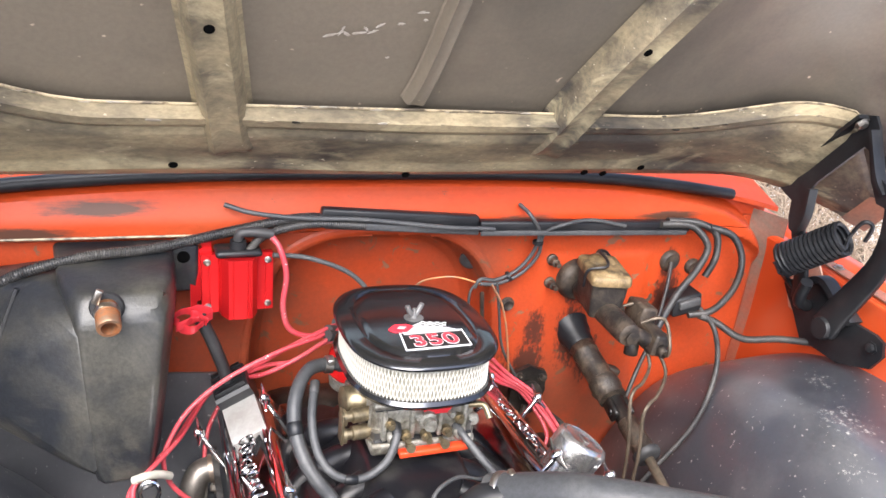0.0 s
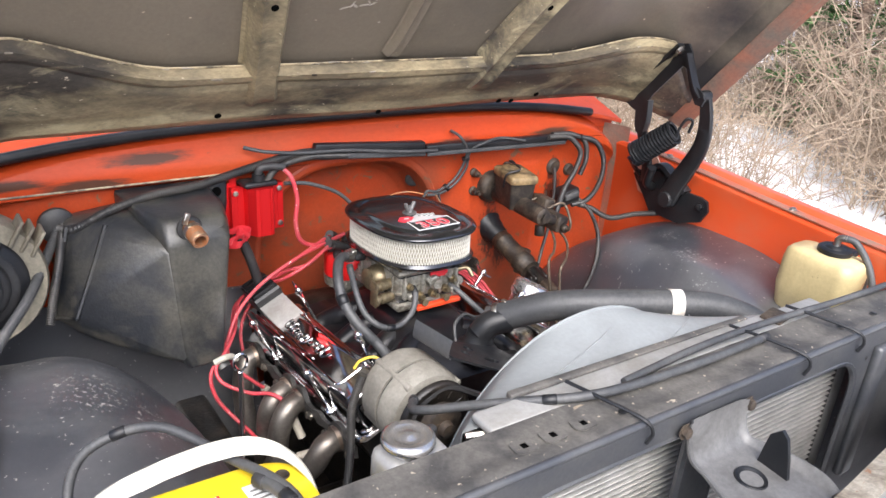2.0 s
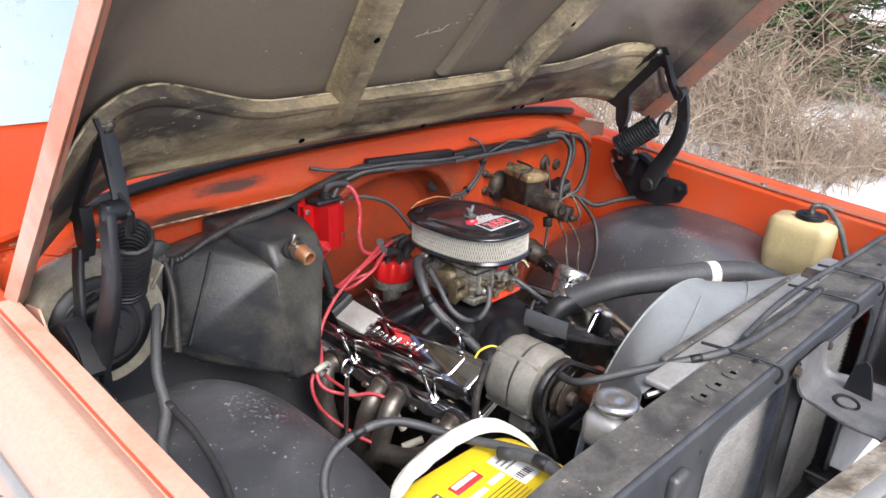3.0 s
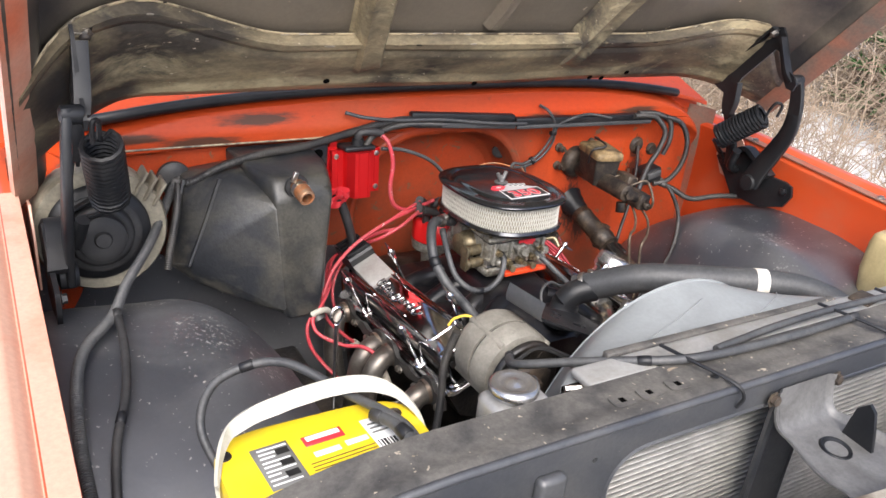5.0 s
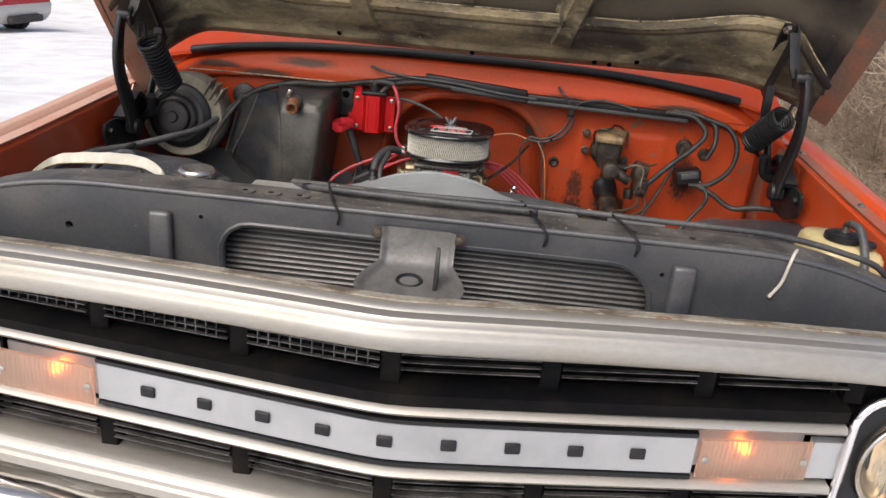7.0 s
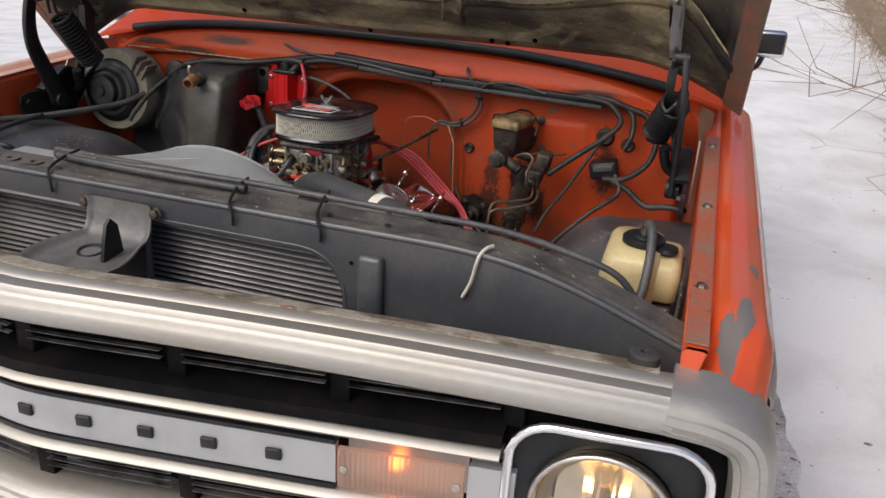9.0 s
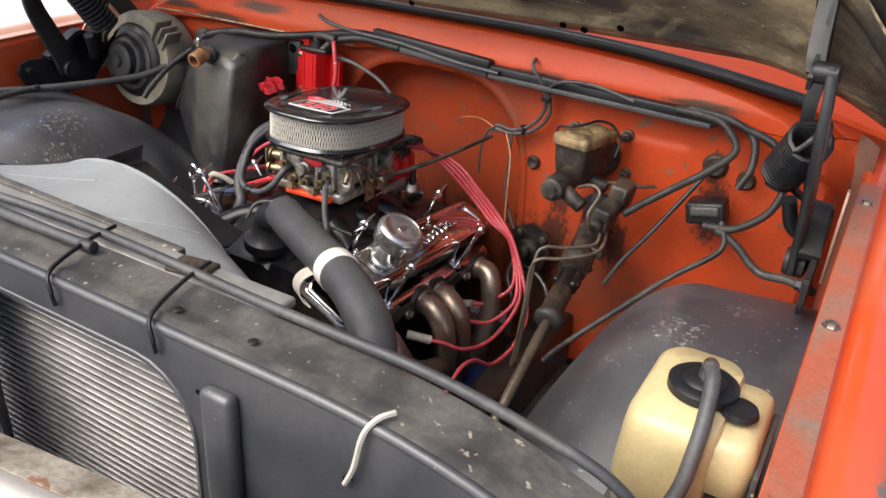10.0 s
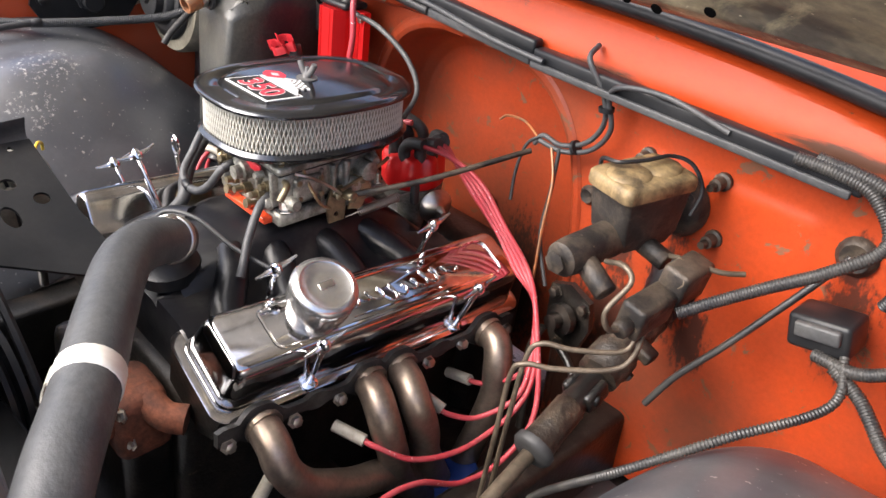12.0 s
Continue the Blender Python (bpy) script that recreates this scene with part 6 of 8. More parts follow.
def plug_wire(path, label="red silicone spark plug wire with black and beige boots"):
    w = thing("spark_plug_wire", path[-1], label, "ignition wire", "spark plug wires")
    top = Vector(path[0])
    nxt = Vector(path[1])
    b0 = Geo().tube([top - Vector((0, 0, 0.006)), top + Vector((0, 0, 0.014)), top + Vector((0, 0, 0.024)) + (nxt - top) * 0.15, top + Vector((0, 0, 0.02)) + (nxt - top).normalized() * 0.046], 0.0102, 10, per=5)
    part("cap_boot", b0, RUBBER, w)
    start = top + Vector((0, 0, 0.02)) + (nxt - top).normalized() * 0.036
    part("wire", Geo().tube([start] + list(path[1:]), 0.0040, 8), RED_WIRE, w)
    e, q = Vector(path[-1]), Vector(path[-2])
    d = (e - q).normalized()
    part("plug_boot", Geo().tube([e - d * 0.012, e, e + d * 0.02, e + d * 0.034], 0.0085, 8, per=3), BOOT, w, "beige ceramic plug boot")


# driver's side, over the rear of the valve cover and down its outer side
def fan_out(top, k, tail):
    o = (k - 1.5) * 0.0085
    return [top, (0.075 + o, 0.975 - o, 0.858 + 0.3 * o), (0.149 + o, 0.960, 0.840 + 0.6 * o), (0.209 + o, 0.960 - 0.4 * o, 0.794 + 0.8 * o), (0.263 + o, 0.957, 0.748 + 0.4 * o), (0.318 + o, 0.934 - o, 0.714)] + tail


plug_wire(fan_out(tops[7], 2, [(0.372, 0.872, 0.635), (0.366, 0.777, 0.590), (0.352, 0.690, 0.604), (0.325, 0.645, 0.632), (0.296, 0.632, 0.637)]))
plug_wire(fan_out(tops[0], 1, [(0.366, 0.868, 0.640), (0.345, 0.810, 0.604), (0.320, 0.772, 0.612), (0.300, 0.765, 0.620)]))
plug_wire(fan_out(tops[1], 0, [(0.345, 0.895, 0.650), (0.310, 0.868, 0.610), (0.285, 0.860, 0.598), (0.262, 0.858, 0.592)]))
plug_wire(fan_out(tops[6], 3, [(0.392, 0.870, 0.620), (0.396, 0.815, 0.565), (0.386, 0.740, 0.556), (0.384, 0.665, 0.606), (0.386, 0.600, 0.622), (0.384, 0.545, 0.590), (0.366, 0.480, 0.568), (0.328, 0.452, 0.580), (0.306, 0.468, 0.615), (0.302, 0.485, 0.632)]))
# passenger's side: one arches outside, two come out behind the breather and loop forward, one drops straight
plug_wire([tops[3], (-0.107, 0.950, 0.870), (-0.175, 0.926, 0.862), (-0.259, 0.905, 0.832), (-0.318, 0.882, 0.797), (-0.350, 0.864, 0.755), (-0.361, 0.852, 0.722), (-0.350, 0.842, 0.683), (-0.314, 0.836, 0.643), (-0.283, 0.833, 0.613)])
plug_wire([tops[4], (-0.100, 0.945, 0.860), (-0.150, 0.922, 0.845), (-0.198, 0.935, 0.815), (-0.240, 0.988, 0.775), (-0.285, 0.985, 0.752), (-0.335, 0.880, 0.744), (-0.381, 0.815, 0.737), (-0.404, 0.798, 0.720), (-0.398, 0.775, 0.698), (-0.356, 0.746, 0.680), (-0.328, 0.711, 0.690), (-0.308, 0.680, 0.680), (-0.298, 0.664, 0.645)])
plug_wire([tops[2], (-0.085, 0.975, 0.872), (-0.155, 0.945, 0.858), (-0.205, 0.965, 0.815), (-0.245, 1.000, 0.768), (-0.292, 0.988, 0.742), (-0.342, 0.885, 0.736), (-0.388, 0.825, 0.726), (-0.412, 0.806, 0.700), (-0.408, 0.793, 0.660), (-0.386, 0.780, 0.622), (-0.362, 0.745, 0.596), (-0.350, 0.695, 0.590), (-0.318, 0.640, 0.582), (-0.296, 0.628, 0.590)])
plug_wire([tops[5], (-0.100, 0.950, 0.856), (-0.150, 0.925, 0.842), (-0.192, 0.950, 0.822), (-0.235, 0.990, 0.770), (-0.285, 0.975, 0.690), (-0.300, 0.900, 0.620)])
sep = thing("wire_separator", (-0.374, 0.812, 0.722), "white plastic separator clipped on two plug wires", "wire clip")
part("clip", Geo().tube([(-0.404, 0.804, 0.730), (-0.388, 0.800, 0.738), (-0.368, 0.812, 0.730), (-0.352, 0.828, 0.712)], 0.0065, 10), WHITE_PLASTIC, sep)

# ---- alternator ----
alt = thing("alternator", (-0.235, 0.40, 0.77), "grey cast alternator with a dark pulley and fan", "alternator")
AC, AX = Vector((-0.208, 0.452, 0.828)), Vector((0.02, -1, 0.0)).normalized()
part("rear_case", Geo().lathe([(0.02, -0.016), (0.050, -0.014), (0.066, -0.006), (0.0725, 0.006), (0.0735, 0.048)], AC, AX, 36), CAST_GREY, alt)
part("stator_ring", Geo().lathe([(0.066, 0.048), (0.070, 0.049), (0.070, 0.053), (0.066, 0.054)], AC, AX, 36), BLACK, alt)
part("front_case", Geo().lathe([(0.0735, 0.054), (0.0735, 0.080), (0.068, 0.094), (0.044, 0.100)], AC, AX, 36), CAST_GREY, alt)
part("fan", Geo().lathe([(0.025, 0.104), (0.064, 0.104), (0.067, 0.107), (0.066, 0.116), (0.062, 0.119), (0.03, 0.112)], AC, AX, 36), GREASE, alt)
for k in range(12):
    a = 2 * math.pi * k / 12
    part("fan_blade", Geo().box(AC + AX * 0.111 + Vector((0.052 * math.cos(a), 0, 0.052 * math.sin(a))), (0.024, 0.012, 0.002), (0, -math.degrees(a), 0), bevel=0.0005, seg=1), GREASE, alt)
part("pulley", Geo().lathe([(0.034, 0.118), (0.037, 0.123), (0.028, 0.130), (0.037, 0.137), (0.034, 0.140), (0.014, 0.140), (0.012, 0.152), (0.006, 0.153)], AC, AX, 24), DIRTY_IRON, alt)
for a in (35, 125, 215, 305):
    p = AC + Vector((0.068 * math.cos(radians(a)), 0, 0.068 * math.sin(radians(a))))
    part("through_bolt", Geo().cyl(p - AX * 0.004, p + AX * 0.094, 0.0065, 10), CAST_GREY, alt)
part("lower_ear", Geo().box(AC + Vector((-0.014, -0.055, -0.082)), (0.030, 0.05, 0.036), (0, 12, 0), bevel=0.008), CAST_GREY, alt)
part("ear_bolt", bolt(Geo(), AC + Vector((-0.014, -0.080, -0.090)), (0, -1, 0), 0.009, 0.010), STEEL, alt)
bracket = thing("alternator_bracket", (-0.08, 0.42, 0.83), "flat black steel accessory bracket with punched holes", "bracket")
BA, BB, BC_ = Vector((-0.172, 0.355, 0.925)), Vector((-0.180, 0.447, 0.921)), Vector((0.018, 0.470, 0.832))
ex = (BC_ - BB).normalized()
ez = ex.cross((BA - BB).normalized()).normalized()
ey = ez.cross(ex)
bm_ = Matrix.Translation(BB) @ Matrix((ex, ey, ez)).transposed().to_4x4()
L = (BC_ - BB).length
W = (BA - BB).dot(ey)
sg = 1 if W > 0 else -1
slot = [(0.115 + 0.018 * math.cos(t * math.pi / 8), sg * 0.080 + 0.010 * math.sin(t * math.pi / 8)) for t in range(16)]
part("plate", Geo().plate([(0, 0), (L * 0.6, sg * 0.005), (L, 0), (L + 0.01, sg * 0.05), (L * 0.8, sg * 0.125), (L * 0.45, sg * 0.13), (0.0, sg * 0.092), (-0.004, sg * 0.05)], 0.004, bm_, [ring_pts(0.010, 14, (0.065, sg * 0.06)), ring_pts(0.010, 14, (0.10, sg * 0.035)), slot, ring_pts(0.004, 8, (0.01, sg * 0.03)), ring_pts(0.004, 8, (0.01, sg * 0.055))]), BLACK, bracket)
part("turned_lip", Geo().sheet(lambda u, v: bm_ @ Vector((-0.002 - 0.012 * math.sin(v * math.pi / 2), sg * 0.090 * u, 0.004 - 0.030 * (1 - math.cos(v * math.pi / 2)))), 6, 8, (0, 0, -0.003)), SATIN, bracket)


# ---- radiator and shroud ----
rad = thing("radiator", (0.02, 0.06, 0.45), "aluminium radiator with light horizontal tubes and dark fins", "radiator")
part("fin_core", Geo().box((0.025, 0.052, 0.735), (0.80, 0.020, 0.50), bevel=0.002), FIN_DARK, rad, "dark fin core")
for k in range(45):
    z = 0.505 + 0.0104 * k
    part("core_tube", Geo().box((0.030, 0.0395, z), (0.755, 0.010, 0.0020), bevel=0.0006, seg=1), FIN, rad)
part("left_tank", Geo().box((-0.395, 0.075, 0.735), (0.055, 0.06, 0.50), bevel=0.012, seg=3), ALU, rad)
part("right_tank", Geo().box((0.445, 0.075, 0.735), (0.055, 0.06, 0.50), bevel=0.012, seg=3), ALU, rad)
part("side_channel", Geo().box((-0.345, 0.036, 0.735), (0.014, 0.012, 0.47), bevel=0.002), ALU, rad)
part("top_channel", Geo().box((0.06, 0.106, 1.001), (0.74, 0.044, 0.012), bevel=0.004), ALU, rad, "pale aluminium top channel")
g = Geo().lathe([(0.021, -0.03), (0.021, 0.0), (0.024, 0.004), (0.024, 0.008)], (-0.413, 0.112, 1.003), (0, 0, 1), 20)
part("filler_neck", g, ALU, rad)
part("pressure_cap", Geo().lathe([(0.030, 0.0), (0.0325, 0.003), (0.032, 0.009), (0.027, 0.013), (0.020, 0.012), (0.017, 0.010), (0.011, 0.011), (0.006, 0.014), (0.001, 0.0145)], (-0.413, 0.112, 1.009), (0, 0, 1), 28), CHROME_SOFT, rad, "pressed steel radiator cap")
part("filler_tank", Geo().box((-0.405, 0.115, 0.972), (0.085, 0.06, 0.055), bevel=0.014, seg=3), ALU, rad)
part("yellow_sticker", Geo().box((-0.432, 0.083, 0.982), (0.022, 0.003, 0.028), bevel=0.001), YELLOW, rad)
part("overflow_hose", Geo().tube([(-0.385, 0.125, 0.998), (-0.36, 0.14, 0.99), (-0.365, 0.165, 0.93), (-0.37, 0.17, 0.84)], 0.007, 8), RUBBER, rad)

shroud = thing("fan_shroud", (0.0, 0.17, 0.75), "light grey sheet-metal half-moon fan shroud", "fan shroud")


def shroud_pt(u, v):
    a = radians(205 - 262 * u)
    r = Vector((0.012 + 0.272 * math.cos(a), 0.250, 0.735 + 0.282 * math.sin(a)))
    f = Vector((min(0.41, max(-0.33, 0.02 + 0.62 * math.cos(a))), 0.116, min(0.990, max(0.52, 0.74 + 0.60 * math.sin(a)))))
    return f.lerp(r, v)


part("shell", Geo().sheet(shroud_pt, 64, 10, (0, 0.002, -0.002)), SHROUD, shroud, sharp=30)
g = Geo().tube([shroud_pt(i / 40, 1.0) for i in range(41)], 0.003, 6, raw=True)
part("rolled_rim", g, SHROUD, shroud)
for u0 in (0.36, 0.47, 0.60):
    part("crease", Geo().tube([Vector(shroud_pt(u0 + 0.02 * k, 0.25 + 0.10 * k)) + Vector((0, 0.002, 0.001)) for k in range(5)], 0.0012, 5, raw=True), SHROUD, shroud)
part("mounting_strip", Geo().box((0.005, 0.134, 1.004), (0.50, 0.012, 0.010), (0, 0.6, 0), bevel=0.002), SATIN_DUSTY, shroud, "dusty mounting strip")
part("end_tab", Geo().box((0.300, 0.108, 1.006), (0.05, 0.035, 0.012), (0, 0, 10), bevel=0.003), DIRTY_IRON, shroud, "bent brown tab")
part("stay", Geo().tube([(-0.27, 0.10, 0.975), (-0.30, 0.10, 0.99), (-0.33, 0.11, 0.99)], 0.005, 6), STEEL, shroud)

# ---- upper radiator hose ----
hose = thing("radiator_hose", (0.3, 0.33, 0.88), "thick grey-black upper radiator hose with a white band", "hose")
HP = [(0.052, 0.532, 0.850), (0.084, 0.498, 0.874), (0.122, 0.460, 0.898), (0.165, 0.424, 0.911), (0.245, 0.375, 0.917), (0.330, 0.326, 0.920), (0.400, 0.280, 0.918), (0.456, 0.234, 0.898), (0.480, 0.170, 0.868), (0.470, 0.110, 0.860)]
part("hose_body", Geo().tube(HP, 0.0285, 20), HOSE, hose)
sp = spline(HP, 8)
for at, w, r, mt, nm in ((3, 0.010, 0.031, STEEL, "worm_clamp"), (68, 0.010, 0.031, STEEL, "worm_clamp")):
    d = (sp[at + 1] - sp[at - 1]).normalized()
    c = part(nm, Geo().cyl(sp[at] - d * w / 2, sp[at] + d * w / 2, r, 24, 0.001), mt, hose)
    part("clamp_screw", Geo().box(sp[at] + Vector((0.008, 0, 0.033)), (0.009, 0.014, 0.008), bevel=0.002), STEEL, c)
d = (sp[41] - sp[39]).normalized()
band = part("white_band", Geo().cyl(sp[40] - d * 0.012, sp[40] + d * 0.012, 0.0298, 24, 0.0005), TAPE, hose, "white strap round the hose")
part("strap_tail", Geo().sheet(lambda u, v: sp[40] + d * (0.024 * u - 0.012) + Vector((-0.018 - 0.034 * math.sin(2.9 * v), -0.030 * math.sin(1.4 * v), -0.018 - 0.012 * v + 0.016 * math.cos(3.2 * v))), 3, 16, d.cross(Vector((0, 0, 1))) * 0.002), WHITE_PLASTIC, band, "curled cream strap end")

# ---- battery ----
bat = thing("battery", (-0.635, 0.15, 0.75), "yellow-topped battery with a white carrying strap", "battery")
rings = []
lob = []
for i in range(96):
    t = 2 * math.pi * i / 96
    c, s_ = math.cos(t), math.sin(t)
    x = 0.130 * math.copysign(abs(c) ** 0.45, c)
    y = 0.084 * math.copysign(abs(s_) ** 0.45, s_)
    lob.append((x, y))


def bring(k, z, wav):
    return [(-0.635 + x * k, 0.150 + y * k * (1 - wav * (0.5 - 0.5 * math.cos(x / 0.0435 * 2 * math.pi))), z) for x, y in lob]


part("case", Geo().loft([bring(0.97, 0.75, 0.10), bring(0.97, 0.90, 0.10), bring(0.985, 0.905, 0.05)]), mat("grey battery case", (0.12, 0.12, 0.12), 0.5), bat, "dark grey lobed case")
top = part("top_cover", Geo().loft([bring(0.99, 0.904, 0.04), bring(1.0, 0.908, 0.0), bring(1.0, 0.940, 0.0), bring(0.985, 0.947, 0.0), bring(0.94, 0.949, 0.0)]), YELLOW, bat, "yellow top cover")
BZ = 0.9495
for nm, x, y, w, h, m_ in (("grey_label", -0.698, 0.158, 0.046, 0.074, GREY_LABEL), ("brand_patch", -0.634, 0.186, 0.052, 0.018, RED_TAG), ("white_strip", -0.638, 0.160, 0.034, 0.009, WHITE_INK), ("white_strip", -0.598, 0.165, 0.030, 0.009, WHITE_INK), ("bar_label", -0.562, 0.166, 0.036, 0.064, WHITE_INK)):
    lab = part(nm, Geo().box((x, y, BZ), (w, h, 0.0012), (0, 0, 4), bevel=0.0004, seg=1), m_, top)
    if nm == "grey_label":
        for k in range(9):
            w_ = (0.036, 0.030, 0.018, 0.034, 0.024, 0.036, 0.015, 0.030, 0.036)[k]
            part("print_bar", Geo().box((x - 0.018 + w_ / 2, y + 0.031 - 0.0076 * k, BZ + 0.0008), (w_, 0.0024, 0.0006), (0, 0, 4), bevel=0), WHITE_INK, lab)
        for k in range(3):
            part("print_bar", Geo().box((x + 0.010, y + 0.022 - 0.020 * k, BZ + 0.0010), (0.016, 0.010, 0.0006), (0, 0, 4), bevel=0), BLACK_INK, lab)
    if nm == "brand_patch":
        part("print_bar", Geo().box((x, y + 0.003, BZ + 0.0008), (0.044, 0.008, 0.0006), (0, 0, 4), bevel=0), WHITE_INK, lab)
    if nm == "bar_label":
        for k in range(7):
            part("print_bar", Geo().box((x - 0.013 + 0.0042 * k, y - 0.018, BZ + 0.0008), (0.0012 + 0.001 * (k % 3), 0.012, 0.0006), (0, 0, 4), bevel=0), BLACK_INK, lab)
        for k in range(3):
            part("print_bar", Geo().box((x, y + 0.02 - 0.008 * k, BZ + 0.0008), (0.028, 0.003, 0.0006), (0, 0, 4), bevel=0), GREY_LABEL, lab)
g = Geo()
hp = spline([(-0.770, 0.140, 0.915), (-0.768, 0.165, 0.950), (-0.738, 0.208, 0.976), (-0.66, 0.226, 0.984), (-0.58, 0.228, 0.985), (-0.530, 0.215, 0.972), (-0.506, 0.180, 0.952), (-0.498, 0.150, 0.915)], 8)
rings = []
for i, p in enumerate(hp):
    d = (hp[min(i + 1, len(hp) - 1)] - hp[max(i - 1, 0)]).normalized()
    wv = Vector((0, 0.55, 0.85)).normalized()
    n_ = d.cross(wv).normalized()
    k = 0.007 + 0.004 * math.exp(-((i - len(hp) / 2) / 14) ** 4)
    th = 0.003 + (0.002 * math.sin(i * 1.5) if 14 < i < 42 else 0)
    rings.append([p + wv * k + n_ * th, p + wv * k - n_ * 0.002, p - wv * k - n_ * 0.002, p - wv * k + n_ * th])
part("carrying_strap", g.loft(rings), WHITE_PLASTIC, bat, "white carrying strap")
for x in (-0.752, -0.532):
    part("lift_hole", Geo().lathe([(0.0005, 0.0), (0.006, 0.0002), (0.0085, 0.0014), (0.0095, 0.0)], (x, 0.196, BZ - 0.0004), (0, 0, 1), 14), DIRTY_IRON, top)
for k in range(6):
    part("print_bar", Geo().box((-0.622, 0.148 - 0.006 * k, BZ), (0.085, 0.0012, 0.0006), (0, 0, 4), bevel=0), BRASS, top)
for s, x in ((-1, -0.700), (1, -0.560)):
    y = 0.085
    post_ = part("terminal", Geo().lathe([(0.010, 0), (0.0095, 0.018), (0.007, 0.020)], (x, y, 0.945), (0, 0, 1), 16), LEAD, bat, "lead battery post")
    g = Geo().lathe([(0.013, 0.003), (0.017, 0.003), (0.017, 0.017), (0.012, 0.019)], (x, y, 0.944), (0, 0, 1), 16)
    g.box((x + 0.020, y - 0.022, 0.954), (0.05, 0.024, 0.014), (0, 0, -40), bevel=0.004)
    part("cable_clamp", g, LEAD, post_, "dull lead clamp")


def cable(name, pts, r, material, label, category="cable", group="", rip=None, n=8):
    t = thing(name, pts[len(pts) // 2], label, category, group)
    part("sheath", Geo().tube(pts, r, n, rip=rip), material, t)
    line_ = spline(pts, 8)
    if r > 0.006 and not rip:
        for i, j in ((0, 1), (-1, -2)):
            d_ = (line_[j] - line_[i]).normalized()
            part("end_sleeve", Geo().cyl(line_[i] - d_ * 0.002, line_[i] + d_ * 0.018, r * 1.16, 10), RUBBER, t)
        for k in (0.5,):
            i = int(k * (len(line_) - 1))
            d_ = (line_[i + 1] - line_[i]).normalized()
            part("tape_wrap", Geo().cyl(line_[i] - d_ * 0.010, line_[i] + d_ * 0.010, r * 1.14, 10), BLACK, t)
    return t


cable("battery_cable", [(-0.545, 0.075, 0.958), (-0.548, 0.14, 0.975), (-0.58, 0.24, 0.962), (-0.64, 0.325, 0.972), (-0.715, 0.352, 0.945), (-0.745, 0.335, 0.895), (-0.735, 0.285, 0.855), (-0.70, 0.235, 0.80)], 0.0065, HOSE, "grey battery cable arching over the wheel housing")
cable("battery_cable", [(-0.682, 0.080, 0.957), (-0.72, 0.066, 0.957), (-0.79, 0.065, 0.94), (-0.84, 0.10, 0.90)], 0.0085, HOSE, "grey battery cable clamped to the post")
cable("battery_cable", [(-0.553, 0.080, 0.960), (-0.552, 0.110, 0.972), (-0.556, 0.150, 0.972), (-0.565, 0.188, 0.962)], 0.0085, HOSE, "grey sleeved battery cable")

# ---- washer bottle ----
wash = thing("washer_bottle", (0.825, 0.30, 0.80), "yellowed cream washer fluid bottle with a black cap", "washer bottle")
sec = rounded(-0.046, -0.075, 0.046, 0.085, 0.028)
rings = []
for z, k, dx in ((0.795, 0.84, 0.004), (0.806, 0.97, 0.0), (0.86, 1.05, -0.003), (0.920, 1.04, 0.0), (0.940, 1.00, 0.001), (0.949, 0.90, 0.003), (0.952, 0.45, 0.006)):
    rings.append([(0.808 + x * k + dx, 0.300 + y * k, z) for x, y in sec])
part("bottle", Geo().loft(rings), CREAM, wash, sharp=60)
rings = []
for z, k in ((0.868, 0.80), (0.876, 0.97), (0.910, 1.0), (0.930, 0.95), (0.940, 0.80), (0.943, 0.4)):
    rings.append([(0.858 + x * k, 0.300 + y * k, z) for x, y in rounded(-0.034, -0.062, 0.034, 0.07, 0.018)])
part("shoulder", Geo().loft(rings), CREAM, wash, sharp=60)
part("screw_cap", Geo().lathe([(0.030, 0.0), (0.036, 0.003), (0.036, 0.012), (0.031, 0.016), (0.022, 0.015), (0.018, 0.019), (0.001, 0.020)], (0.822, 0.298, 0.950), (0, 0, 1), 28), BLACK, wash, "round black cap")
part("second_plug", Geo().lathe([(0.018, 0.0), (0.020, 0.003), (0.018, 0.009), (0.001, 0.010)], (0.862, 0.285, 0.947), (0, 0, 1), 20), BLACK, wash)
part("hose_nozzle", Geo().tube([(0.822, 0.298, 0.965), (0.824, 0.296, 0.985), (0.828, 0.280, 0.990)], 0.008, 10), STEEL, wash)
part("washer_hose", Geo().tube([(0.826, 0.286, 0.990), (0.834, 0.262, 0.985), (0.838, 0.225, 0.945), (0.832, 0.195, 0.89), (0.805, 0.165, 0.855), (0.765, 0.15, 0.835)], 0.0078, 10), HOSE, wash)
g = Geo().box((0.825, 0.30, 0.788), (0.15, 0.19, 0.014), bevel=0.004)
g.box((0.868, 0.30, 0.828), (0.030, 0.12, 0.07), bevel=0.004)
g.box((0.895, 0.30, 0.85), (0.006, 0.12, 0.13), bevel=0.002)
part("tray", g, SATIN_DUSTY, wash, "dusty steel tray")
part("splash_shelf", Geo().sheet(lambda u, v: (0.70 + 0.205 * u, 0.015 + 0.17 * v, 0.845 + 0.03 * u - 0.02 * v), 6, 6, (0, 0, -0.004)), SATIN_DUSTY, truck)

